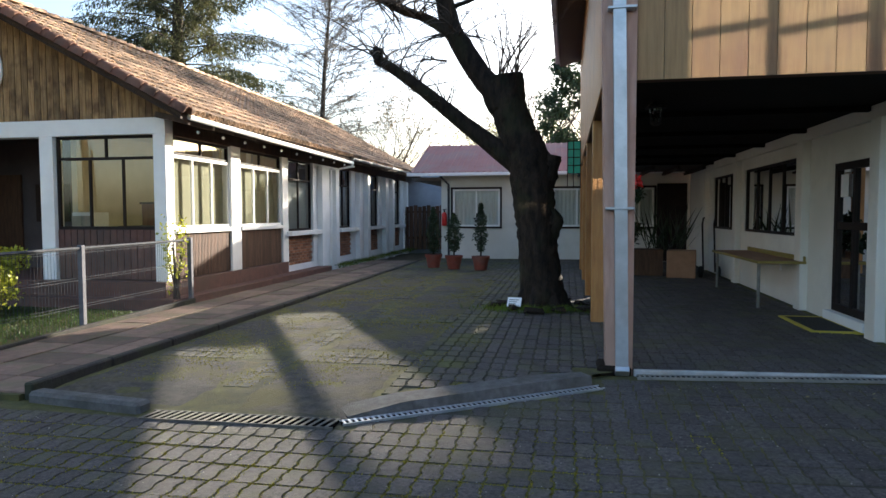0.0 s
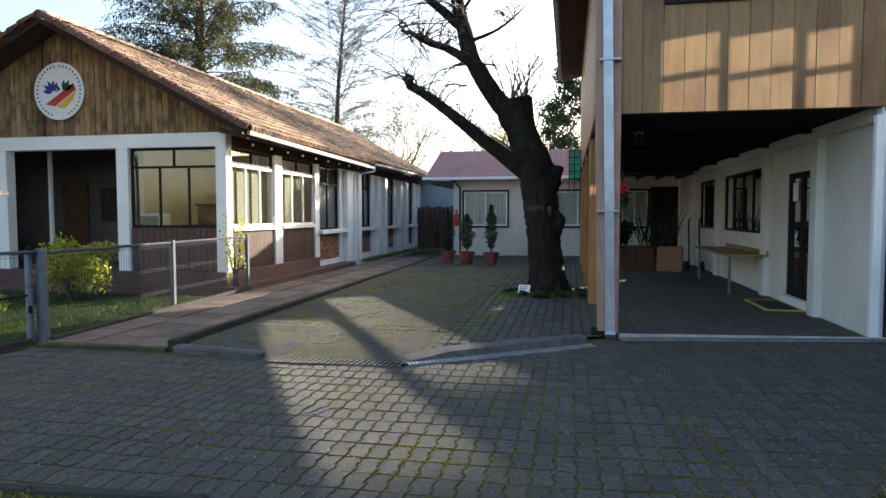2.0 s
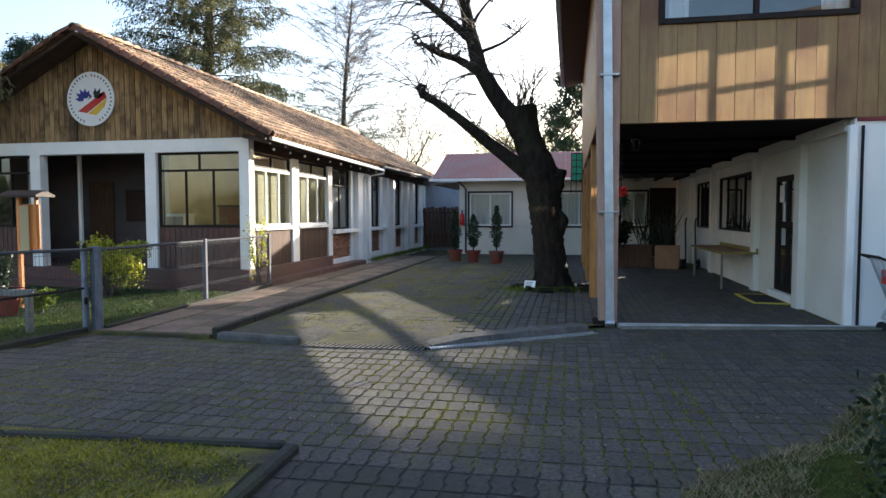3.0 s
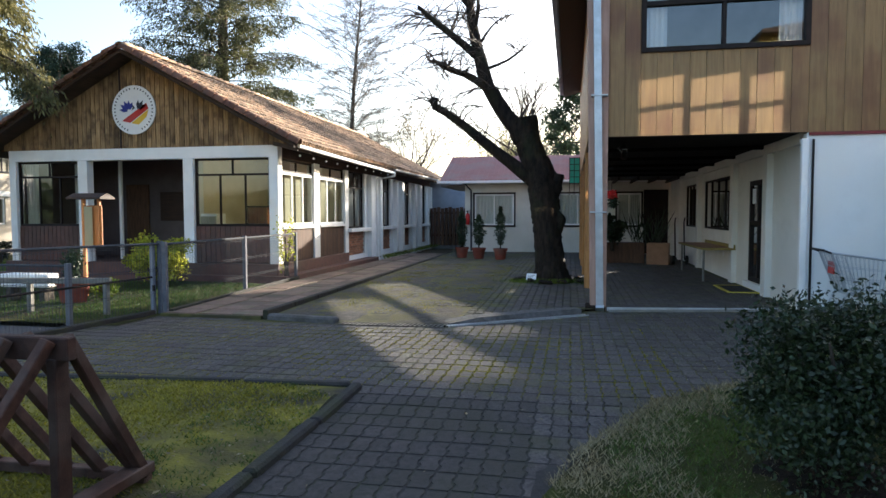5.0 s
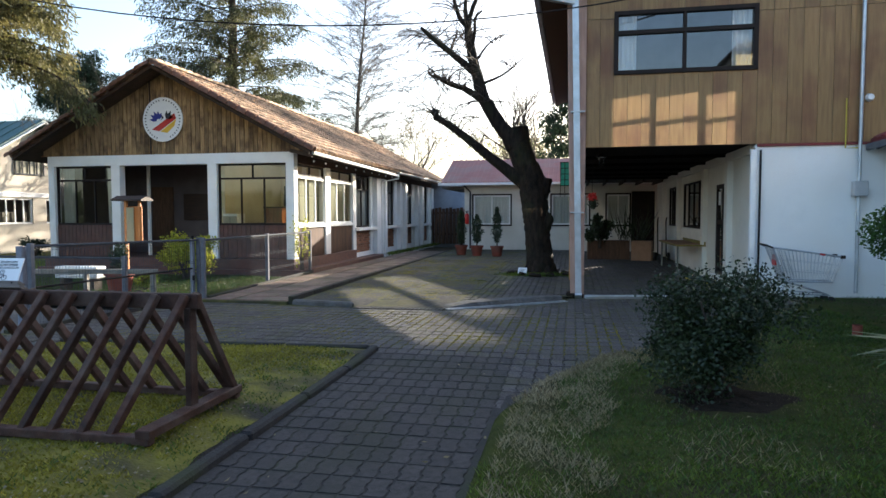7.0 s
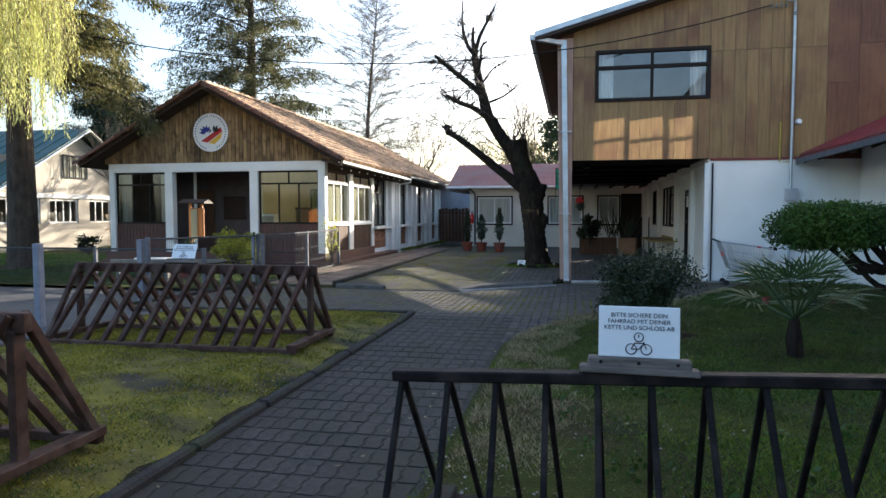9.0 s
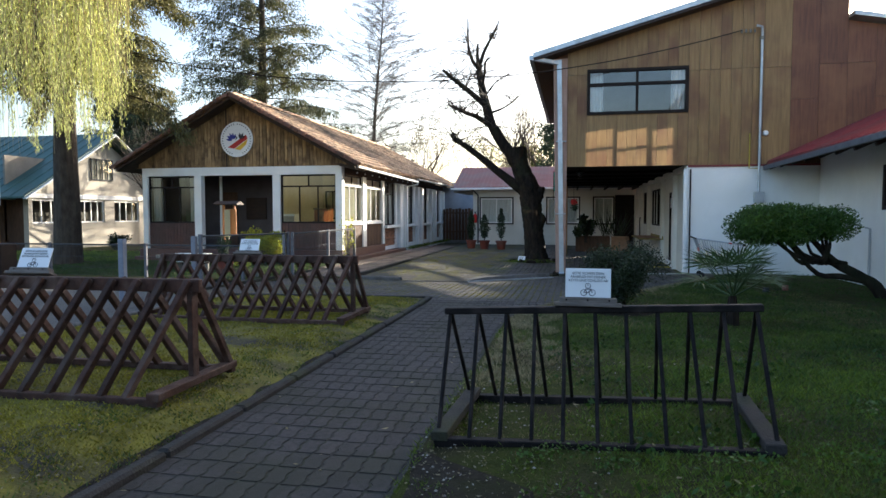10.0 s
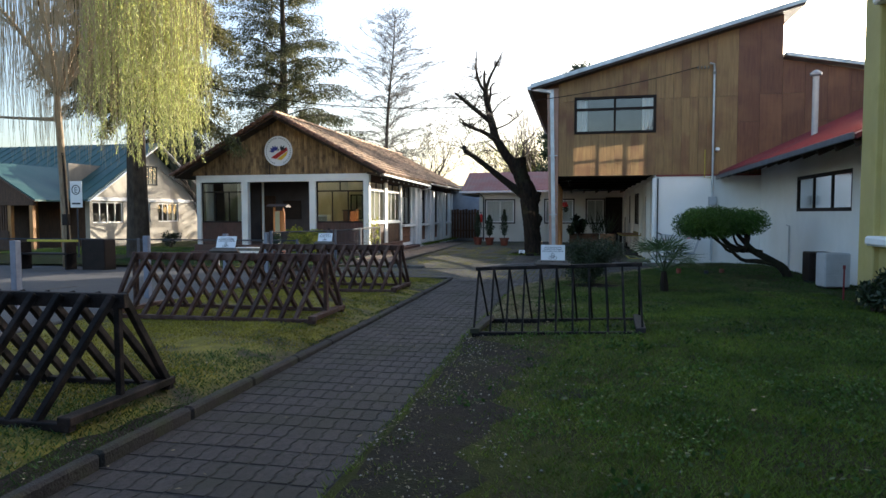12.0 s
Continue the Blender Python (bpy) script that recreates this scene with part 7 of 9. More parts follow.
def shrub(name, label, base, radii, n, leaf, wood, size, seed, lumps=9, category="shrub", stems=9):
    rs, rg = random.Random(seed), np.random.default_rng(seed)
    b = Vector(base)
    t = thing(name, label, category, base=base)
    for k in range(stems):
        a = rs.uniform(0, 6.28)
        tip = b + Vector((math.cos(a) * radii[0] * 0.45, math.sin(a) * radii[1] * 0.45, radii[2] * rs.uniform(0.8, 1.5)))
        bm = bmesh.new()
        limb(bm, [b + Vector((rs.uniform(-0.06, 0.06), rs.uniform(-0.06, 0.06), -0.05)), b.lerp(tip, 0.5) + Vector((0, 0, 0.08)), tip], [0.022, 0.015, 0.006], rs, 5)
        part("stem", bm, wood, t)
    c = []
    for k in range(lumps):
        a, q = rs.uniform(0, 6.28), rs.uniform(0.2, 0.68)
        cc = b + Vector((math.cos(a) * radii[0] * q, math.sin(a) * radii[1] * q, radii[2] * rs.uniform(0.4, 1.55)))
        s = rs.uniform(0.22, 0.5)
        c.append(cloud(n // lumps, cc, [s * q2 for q2 in radii], rg, 0.3))
    c = np.concatenate(c)
    c[:, 2] = np.maximum(c[:, 2], b.z + 0.02)
    v, f = leaf_cards(c, size, size * 0.28, rg)
    part("leaves", raw("leaves", v, f, leaf), None, t, kind="stuff")
    return t


shrub("dark_shrub", "dark glossy evergreen shrub on the lawn", (1.58, -0.48, gz(1.6, -0.5)), (0.72, 0.66, 0.56), 19000, M_SHRUB, M_TWIG, 0.038, 71, 30)
bm = bmesh.new()
rs = random.Random(4)
rings = []
for i in range(7):
    q = 0.12 * i * (1.0 if i < 6 else 1.05)
    row = []
    for k in range(28):
        a = 2 * math.pi * k / 28
        x, y = 1.60 + q * math.cos(a) * (1 + 0.14 * math.sin(3 * a + 1) + 0.06 * math.sin(7 * a)), -0.62 + q * math.sin(a) * (0.85 + 0.08 * math.sin(5 * a))
        row.append(bm.verts.new((x, y, gz(x, y) + 0.03 + lump(x, y) + (0.03 - 0.008 * i) * rs.uniform(0.4, 1.3) - (0.03 if i == 6 else 0.0))))
    rings.append(row)
for p, q in zip(rings, rings[1:]):
    for k in range(28):
        bm.faces.new((p[k], p[(k + 1) % 28], q[(k + 1) % 28], q[k]))
solo("mulch", bm, M_MULCH, "dark crumbly earth under the evergreen shrub", "planting bed", kind="stuff")
shrub("lime_shrub", "clipped yellow-green shrub inside the fence", (-8.8, 8.2, -0.14), (0.85, 0.6, 0.6), 6500, M_LIME, M_TWIG, 0.075, 72, 12)
shrub("dark_shrub", "round dark shrub before the white house", (-17.5, 12.8, -0.1), (0.55, 0.5, 0.42), 1200, M_SHRUB, M_TWIG, 0.09, 73)
shrub("garden_plant", "low green plants by the fence rail", (-8.3, 6.0, -0.12), (0.4, 0.3, 0.22), 500, M_GRASS, M_TWIG, 0.07, 74, 6)
shrub("corner_shrub", "reddish low shrubs at the foot of the yellow building", (5.25, -4.7, 0.1), (0.28, 0.6, 0.32), 1600, M_SHRUB, M_TWIG, 0.08, 75)
shrub("covered_plant", "leafy potted plants in the covered way", (1.3, 15.9, 0.35), (0.55, 0.35, 0.62), 1500, M_SHRUB, M_TWIG, 0.13, 76)
shrub("climbing_plant", "thin climbing plant with pale leaves on the fence post", (-6.62, 10.1, -0.1), (0.28, 0.3, 0.85), 420, M_LIME, M_TWIG, 0.07, 77, 9, "plant", 6)

# clipped flat-topped tree on a leaning trunk
top = thing("topiary_tree", "flat-topped clipped tree on a leaning crooked trunk", "tree", base=(5.95, 1.5, 0.0))
rs, rg = random.Random(81), np.random.default_rng(81)
bm = bmesh.new()
limb(bm, [(6.0, 1.5, -0.1), (5.85, 1.5, 0.22), (5.55, 1.5, 0.42), (5.2, 1.48, 0.62), (4.85, 1.5, 1.0)], [0.11, 0.10, 0.085, 0.07, 0.04], rs, 9)
limb(bm, [(5.75, 1.5, 0.3), (5.3, 1.5, 0.38), (4.95, 1.52, 0.42), (4.6, 1.5, 0.8), (4.4, 1.5, 1.05)], [0.06, 0.05, 0.045, 0.035, 0.025], rs, 7)
for k in range(10):
    x = rs.uniform(3.9, 5.3)
    limb(bm, [(5.1 + rs.uniform(-0.3, 0.3), 1.5, 0.6), ((x + 5.0) / 2, 1.5 + rs.uniform(-0.2, 0.2), 0.72 + rs.uniform(-0.08, 0.1)), (x, 1.5 + rs.uniform(-0.4, 0.4), 1.15)], [0.04, 0.03, 0.015], rs, 6)
part("trunk", bm, M_BARK, top, "dark crooked leaning trunk", smooth=True)
c = []
for k in range(26):
    cx = rs.uniform(3.75, 5.15)
    ry = 0.65 * math.sqrt(max(0.05, 1 - ((cx - 4.45) / 1.15) ** 2))
    c.append(cloud(2400, (cx, 1.5 + rs.uniform(-0.7, 0.7) * ry, 1.27 + rs.uniform(-0.08, 0.10)), (0.34, 0.32, 0.31), rg, 0.45))
c = np.concatenate(c)
c = c[(c[:, 2] < 1.73 - 0.10 * (c[:, 0] - 4.5) ** 2)]
v, f = leaf_cards(c, 0.042, 0.014, rg)
part("crown", raw("crown", v, f, M_TOPIARY), None, top, "dense clipped green crown", kind="stuff")

# dwarf palm
palm = thing("palm", "young fan palm on the lawn", "palm", base=(2.84, -1.85, gz(2.8, -1.8)))
rs = random.Random(91)
bm = bmesh.new()
g = gz(2.84, -1.85)
tube(bm, [(2.84, -1.85, g - 0.05), (2.83, -1.85, g + 0.18), (2.83, -1.85, g + 0.40)], [0.075, 0.065, 0.04], 10, 0.25, rs)
part("trunk", bm, M_BARK, palm)
for k in range(17):
    a, e = k * 2.4, rs.uniform(0.15, 1.3)
    d = Vector((math.cos(a) * math.cos(e), math.sin(a) * math.cos(e), math.sin(e)))
    o = Vector((2.83, -1.85, g + 0.38))
    ln = rs.uniform(0.36, 0.52)
    hub = o + d * ln
    side = d.cross(Vector((0, 0, 1))).normalized()
    bm = bmesh.new()
    tube(bm, [o, hub], [0.012, 0.008], 4, caps=False)
    for q in range(17):
        b = radians(-75 + 150 * q / 16)
        w = (d * math.cos(b) + side * math.sin(b)).normalized()
        tip = hub + w * rs.uniform(0.38, 0.52) - Vector((0, 0, 0.05 + rs.uniform(0, 0.08)))
        mid = hub.lerp(tip, 0.5) + Vector((0, 0, 0.04))
        nrm = w.cross(d.cross(side)).normalized() * 0.013 if w.cross(d.cross(side)).length > 0.01 else side * 0.013
        vs = [bm.verts.new(p) for p in (hub, mid + nrm, tip, mid - nrm)]
        bm.faces.new(vs)
    part("frond", bm, M_PALM, palm)

# ---- bicycle racks ----
def rack(label, length, depth, height, bars, lean, material, name="bicycle_rack", board=0.09):
    """An A-shaped rack, built round its right end at the origin, running to -x."""
    t = thing(name, label, "bicycle rack", m=pose(0, 0, 0), group="bicycle racks")
    h = depth / 2
    for y in (-h, h):
        bm = bmesh.new()
        bar(bm, (-length, y, 0.05), (0.0, y, 0.05), 0.07, 0.06, 0.006)
        part("base_rail", bm, material, t)
    for x in (-0.04, -length + 0.04):
        bm = bmesh.new()
        bar(bm, (x, -h - 0.04, 0.095), (x, h + 0.04, 0.095), 0.11, 0.06, 0.006)
        part("foot", bm, material if lean else M_KERB, t, "" if lean else "grey weathered foot board")
        if lean:
            bm = bmesh.new()
            bar(bm, (x - 0.02, 0, 0.12), (x - 0.02, 0, height - 0.1), 0.05, board, 0.006)
            part("upright", bm, material, t)
    bm = bmesh.new()
    bar(bm, (-length - 0.02, 0, height - (0.055 if lean else 0.022)), (0.02, 0, height - (0.055 if lean else 0.022)), 0.06 if lean else 0.075, 0.11 if lean else 0.045, 0.006)
    part("top_rail", bm, material, t)
    w = 0.058 if lean else 0.027
    rs = random.Random(bars)
    for k in range(bars):
        inset = 0.06 if lean else 0.018
        x = -inset - (length - 2 * inset) * k / (bars - 1)
        j = rs.uniform(-0.012, 0.012)
        for y, s in ((-h, -1), (h, 1)):
            foot = x + s * lean + j
            if foot > -0.01 or foot < -length + 0.01:
                foot = min(-0.02, max(-length + 0.02, foot))
            bm = bmesh.new()
            bar(bm, (foot, y, 0.06), (x, s * (0.05 if lean else 0.014), height - (0.01 if lean else 0.045)), w, w * 0.9, 0.005, up=(1, 0, 0))
            part("bar", bm, material, t)
    return t


r1 = rack("brown wooden A-frame bicycle rack on the mossy lawn", 3.12, 1.10, 0.93, 14, 0.23, M_RACK)
r1.matrix_basis = pose(-2.22, -1.80, gz(-3, -1.8) - 0.012, 0, 0, 0)
copy_thing(r1, pose(-2.21, -5.82, gz(-3, -5.8) - 0.010, 0, 0, 0.6))
r3 = rack("near-black wooden A-frame bicycle rack on the mossy lawn", 3.12, 1.10, 0.90, 14, 0.23, M_BLACK, board=0.05)
r3.matrix_basis = pose(-2.13, -10.2, -0.012, 0, 0, 0)
rb = rack("black-painted bar bicycle rack beside the path", 2.035, 1.02, 0.84, 11, 0.0, M_BLACK)
rb.matrix_basis = pose(2.03, -6.26, 0.045, 0, -2.6, -3.0)


def writing(text, size, material, parent, at, rot=(90, 0, 0)):
    cu = bpy.data.curves.new("writing", "FONT")
    cu.body, cu.size, cu.align_x, cu.extrude = text, size, "CENTER", 0.0006
    tmp = bpy.data.objects.new("tmp", cu)
    scene.collection.objects.link(tmp)
    me = bpy.data.meshes.new_from_object(tmp.evaluated_get(bpy.context.evaluated_depsgraph_get()))
    bpy.data.objects.remove(tmp)
    me.materials.clear()
    me.materials.append(material)
    ob = part("writing", me, None, parent)
    ob.matrix_basis = pose(*at, *rot)
    return ob


def rack_sign(m, tilt=-12):
    t = thing("rack_sign", "white notice board in German about locking bicycles, on the rack", "sign", m=m, group="rack signs")
    bm = bmesh.new()
    bar(bm, (-0.22, 0, 0.012), (0.22, 0, 0.012), 0.10, 0.026, 0.004)
    bar(bm, (-0.19, 0, 0.04), (0.19, 0, 0.04), 0.08, 0.04, 0.006)
    part("base_block", bm, M_GREYWOOD, t, "grey-brown weathered timber block")
    for x in (-0.14, 0.0, 0.14):
        bm = bmesh.new()
        tube(bm, [(x, -0.038, 0.042), (x, -0.043, 0.042)], 0.007, 8)
        part("screw", bm, M_FRAME, t)
    bm = bmesh.new()
    box(bm, -0.15, 0.15, -0.006, 0.006, 0.06, 0.255, 0.003)
    plate = part("plate", bm, M_SIGN, t)
    for k, line in enumerate(("BITTE SICHERE DEIN", "FAHRRAD MIT DEINER", "KETTE UND SCHLOSS AB")):
        writing(line, 0.023, M_INK, plate, (0, -0.009, 0.214 - 0.024 * k))
    bm = bmesh.new()
    for cx in (-0.028, 0.028):
        ring = [Vector((cx + 0.02 * math.cos(a * 0.4488), -0.008, 0.092 + 0.02 * math.sin(a * 0.4488))) for a in range(15)]
        tube(bm, ring, 0.0022, 4, caps=False)
    ring = [Vector((0.017 * math.cos(a * 0.4488), -0.008, 0.138 + 0.017 * math.sin(a * 0.4488))) for a in range(15)]
    tube(bm, ring, 0.0022, 4, caps=False)
    for p, q in (((-0.028, 0.092), (0, 0.092)), ((0, 0.092), (0.02, 0.115)), ((-0.015, 0.115), (0.02, 0.115)), ((-0.028, 0.092), (-0.013, 0.118)), ((0.028, 0.092), (0.018, 0.12)), ((0, 0.138), (0, 0.148))):
        bar(bm, (p[0], -0.008, p[1]), (q[0], -0.008, q[1]), 0.004, 0.004, 0.001)
    part("pictogram", bm, M_INK, plate)
    return t


rack_sign(pose(0.93, -6.21, 0.835, -6, 0, -3))
rack_sign(pose(-3.86, -5.80, 0.925, -25, 0, 4))
rack_sign(pose(-3.92, -1.79, 0.850, -25, 0, 4))

# ---- fences ----
def post(x, y, h, w=0.07, label="grey steel fence post", name="fence_post", z=None):
    z = gz(x, y) - 0.05 if z is None else z
    bm = bmesh.new()
    box(bm, x - w / 2, x + w / 2, y - w / 2, y + w / 2, z, z + h + 0.05, 0.006)
    return bm


def mesh_fence(label, points, h, post_w=0.07, pitch=0.055):
    p0 = points[0]
    t = thing("mesh_fence", label, "fence", base=(p0[0], p0[1], gz(*p0)))
    for x, y in points:
        part("post", post(x, y, h + 0.04, post_w), M_FPOST, t)
    for (xa, ya), (xb, yb) in zip(points, points[1:]):
        a, b = Vector((xa, ya, gz(xa, ya))), Vector((xb, yb, gz(xb, yb)))
        d = (b - a)
        n = int(d.length / pitch)
        bm = bmesh.new()
        for k in range(1, n):
            p = a + d * k / n
            bar(bm, p + Vector((0, 0, 0.06)), p + Vector((0, 0, h)), 0.0035, 0.0035, 0.0008)
        for z in (0.08, h * 0.3, h * 0.33, h * 0.62, h * 0.65, h - 0.06, h - 0.03):
            bar(bm, a + Vector((0, 0, z)), b + Vector((0, 0, z)), 0.005, 0.005, 0.001)
        part("mesh_panel", bm, M_FENCE, t, "welded wire panel")
        bm = bmesh.new()
        tube(bm, [a + Vector((0, 0, h)), b + Vector((0, 0, h))], 0.02, 6)
        part("top_rail", bm, M_FENCE, t)
    return t


mesh_fence("grey welded wire fence beside the tiled walkway", [(-6.18, 4.72), (-6.33, 7.54), (-6.47, 10.30)], 1.12)
mesh_fence("grey wire gate panel at the front garden", [(-6.36, 4.86), (-6.72, 1.45)], 1.12)
mesh_fence("grey welded wire fence along the front garden", [(-6.95, 3.6), (-9.6, 3.65), (-12.4, 3.7), (-15.2, 3.75), (-18.0, 3.8), (-21, 3.85)], 0.85)
gp = thing("gate_post", "square pale grey steel post where the gate hangs", "post", base=(-6.44, 4.78, -0.2))
bm = post(-6.44, 4.78, 1.14, 0.065)
part("shaft", bm, M_DRIVEPOST, gp)
for z in (0.22, 0.95):
    bm = bmesh.new()
    tube(bm, [(-6.40, 4.74, z), (-6.40, 4.74, z + 0.09)], 0.022, 8)
    part("hinge", bm, M_BLACK, gp)
bm = bmesh.new()
tube(bm, [(-6.40, 4.70, 0.44), (-6.70, 1.50, 0.44)], 0.016, 6)
solo("gate_rail", bm, M_BLACK, "thin black pipe rail across the wire gate", "rail")
low_kerb = bmesh.new()
bar(low_kerb, (-6.12, 4.75, -0.12), (-6.42, 10.3, -0.12), 0.08, 0.12, 0.01)
solo("fence_kerb", low_kerb, M_KERB, "mossy concrete strip under the wire fence", "kerb", kind="structure")
low_kerb = bmesh.new()
bar(low_kerb, (-6.42, 4.75, -0.15), (-6.8, 1.1, -0.13), 0.1, 0.12, 0.01)
solo("fence_kerb", low_kerb, M_KERB, "dark concrete strip at the edge of the drive", "kerb", kind="structure")
for x, y in ((-6.86, 1.45), (-6.56, -1.12), (-6.57, -3.86), (-6.6, -6.7)):
    solo("fence_post", post(x, y, 1.12, 0.10), M_DRIVEPOST, "square pale grey post at the edge of the drive", "post", group="drive posts")
rail = thing("low_rail", "low grey pipe rail on short posts in the garden", "rail", base=(-8.4, 4.5, -0.15))
bm = bmesh.new()
bar(bm, (-9.9, 4.5, 0.35), (-6.98, 4.5, 0.39), 0.09, 0.09, 0.01)
part("rail", bm, M_STEEL, rail)
for x in (-9.7, -8.45, -7.06):
    bm = bmesh.new()
    box(bm, x - 0.04, x + 0.04, 4.46, 4.54, -0.2, 0.34, 0.01)
    part("post", bm, M_STEEL, rail)

# notice post with a little roof in the garden
nb = thing("notice_post", "orange timber notice post with a small dark roof", "notice board", base=(-9.07, 6.5, -0.15))
bm = bmesh.new()
box(bm, -9.13, -9.06, 6.46, 6.52, -0.2, 1.74, 0.008)
part("post", bm, M_ORANGE, nb)
bm = bmesh.new()
box(bm, -8.80, -8.75, 6.48, 6.54, 0.86, 1.74, 0.008)
part("post", bm, M_ORANGE, nb)
bm = bmesh.new()
box(bm, -9.05, -8.72, 6.50, 6.53, 0.84, 1.60, 0.006)
part("panel", bm, M_ORANGE, nb, "orange-brown back panel")
bm = bmesh.new()
box(bm, -9.055, -8.88, 6.445, 6.455, 0.80, 1.58, 0.003)
part("paper", bm, M_CURTAIN, nb, "pale notice sheet")
bm = bmesh.new()
hull(bm, [(x, y, z) for x in (-9.32, -8.58) for y, z in ((6.30, 1.72), (6.5, 1.80), (6.70, 1.72), (6.70, 1.75), (6.5, 1.835), (6.30, 1.75))])
part("roof", bm, M_DARKWOOD, nb, "small dark pitched roof")


def pot(name, label, x, y, z, r, h, material=M_TERRACOTTA, category="plant pot", group=""):
    t = thing(name, label, category, base=(x, y, z), group=group)
    bm = bmesh.new()
    tube(bm, [(x, y, z), (x, y, z + h * 0.8), (x, y, z + h * 0.8), (x, y, z + h), (x, y, z + h), (x, y, z + h * 0.9)], [r * 0.72, r * 0.95, r * 1.06, r * 1.08, r * 0.92, r * 0.9], 20)
    part("pot", bm, material, t, smooth=False)
    return t


for k, (x, y, w, hh) in enumerate(((-3.54, 17.2, 0.17, 1.18), (-2.92, 16.85, 0.20, 0.95), (-2.18, 16.65, 0.16, 1.22))):
    z = cz(x, y)
    t = pot("potted_cypress", "narrow dark cypress in a terracotta pot", x, y, z, 0.22, 0.36, group="potted cypresses")
    rg = np.random.default_rng(100 + k)
    bm = bmesh.new()
    tube(bm, [(x, y, z + 0.3), (x + 0.01, y, z + 0.6), (x, y, z + 1.1)], [0.025, 0.02, 0.01], 6)
    part("stem", bm, M_BARK, t)
    u = rg.uniform(0, 1, 1500)
    prof = w * np.sin(np.pi * np.clip(u, 0.02, 1) ** 0.7) ** 0.7 * (1 + 0.25 * np.sin(u * 18 + k))
    a = rg.uniform(0, 6.28, 1500)
    r2 = prof * np.sqrt(rg.uniform(0.2, 1, 1500))
    c = np.stack([x + r2 * np.cos(a), y + r2 * np.sin(a), z + (0.40 if k == 0 else 0.48) + u * hh], 1)
    v, f = leaf_cards(c, 0.075, 0.016, rg, -0.4)
    part("foliage", raw("foliage", v, f, M_CYPRESS), None, t, kind="stuff")
g = pot("garden_pot", "large brown pot with a small conifer in the garden", -8.6, 5.6, -0.13, 0.28, 0.42)
rg = np.random.default_rng(120)
c = cloud(700, (-8.6, 5.6, 0.55), (0.18, 0.18, 0.32), rg, 0.2)
v, f = leaf_cards(c, 0.09, 0.016, rg, -0.3)
part("foliage", raw("foliage", v, f, M_CYPRESS), None, g, kind="stuff")
tr = thing("planter_trough", "white trough with low plants in the garden", "planter", base=(-9.6, 5.7, -0.13))
bm = bmesh.new()
box(bm, -10.1, -9.1, 5.55, 5.85, 0.12, 0.36, 0.02)
part("trough", bm, M_WHITE, tr)
for x in (-9.95, -9.25):
    bm = bmesh.new()
    box(bm, x - 0.06, x + 0.06, 5.58, 5.82, -0.16, 0.12, 0.01)
    part("foot", bm, M_SLAB, tr)

# ---- covered way and walls ----
tb = thing("wall_table", "long yellow-topped table on steel legs against the wall", "table", base=(3.3, 12.4, -0.08))
bm = bmesh.new()
box(bm, 2.92, 3.60, 10.75, 13.9, 0.63, 0.665, 0.006)
part("tabletop", bm, M_CARD, tb, "worn brown tabletop")
bm = bmesh.new()
box(bm, 2.90, 2.918, 10.75, 13.9, 0.625, 0.668, 0.003)
box(bm, 2.92, 3.6, 10.73, 10.748, 0.625, 0.668, 0.003)
part("edge_strip", bm, M_OCHRE, tb, "yellow edge strip")
bm = bmesh.new()
box(bm, 3.565, 3.60, 10.75, 13.9, 0.666, 0.74, 0.005)
part("upstand", bm, M_OCHRE, tb)
for x, y in ((2.97, 10.9), (2.97, 13.75)):
    bm = bmesh.new()
    tube(bm, [(x, y, -0.09), (x, y, 0.63)], 0.025, 10)
    part("leg", bm, M_STEEL, tb)
mt = thing("door_mat", "black rubber mat with a yellow border before the door", "mat", base=(3.3, 9.4, -0.08))
bm = bmesh.new()
box(bm, 3.06, 3.54, 8.78, 9.94, -0.092, -0.066, 0.004)
part("mat", bm, M_RUBBER, mt)
bm = bmesh.new()
for p in ((3.0, 3.06, 8.72, 10.0), (3.54, 3.60, 8.72, 10.0), (3.06, 3.54, 8.72, 8.78), (3.06, 3.54, 9.94, 10.0)):
    box(bm, p[0], p[1], p[2], p[3], -0.092, -0.062, 0.004)
part("border", bm, M_YEDGE, mt, "yellow border")
for m, s, lab in ((pose(2.62, 15.75, -0.07, 0, 0, -12), (0.62, 0.5, 0.62), "large closed cardboard box in the covered way"),):
    t = thing("cardboard_box", lab, "box", m=m)
    bm = bmesh.new()
    box(bm, -s[0] / 2, s[0] / 2, -s[1] / 2, s[1] / 2, 0, s[2], 0.006)
    part("carton", bm, M_CARD, t)
    for k in (-1, 1):
        bm = bmesh.new()
        box(bm, -s[0] / 2 + 0.01, s[0] / 2 - 0.01, k * s[1] / 4 - s[1] / 4 + 0.006, k * s[1] / 4 + s[1] / 4 - 0.006, s[2] + 0.001, s[2] + 0.007, 0.001)
        part("flap", bm, M_CARD, t)
    bm = bmesh.new()
    box(bm, -s[0] / 2 - 0.004, -s[0] / 2 - 0.001, -0.15, 0.12, 0.12, 0.42)
    part("print", bm, M_BLUE, t, "faded blue print")
pb = thing("planter_box", "dark wooden planter box with tall spiky plants", "planter", base=(1.7, 16.3, -0.07))
bm = bmesh.new()
box(bm, 0.9, 2.25, 16.0, 16.6, -0.08, 0.55, 0.015)
part("box", bm, M_CLADDING, pb)
rg = np.random.default_rng(131)
c = np.stack([rg.uniform(1.95, 2.9, 60), rg.uniform(16.5, 17.2, 60), np.full(60, 0.4)], 1)
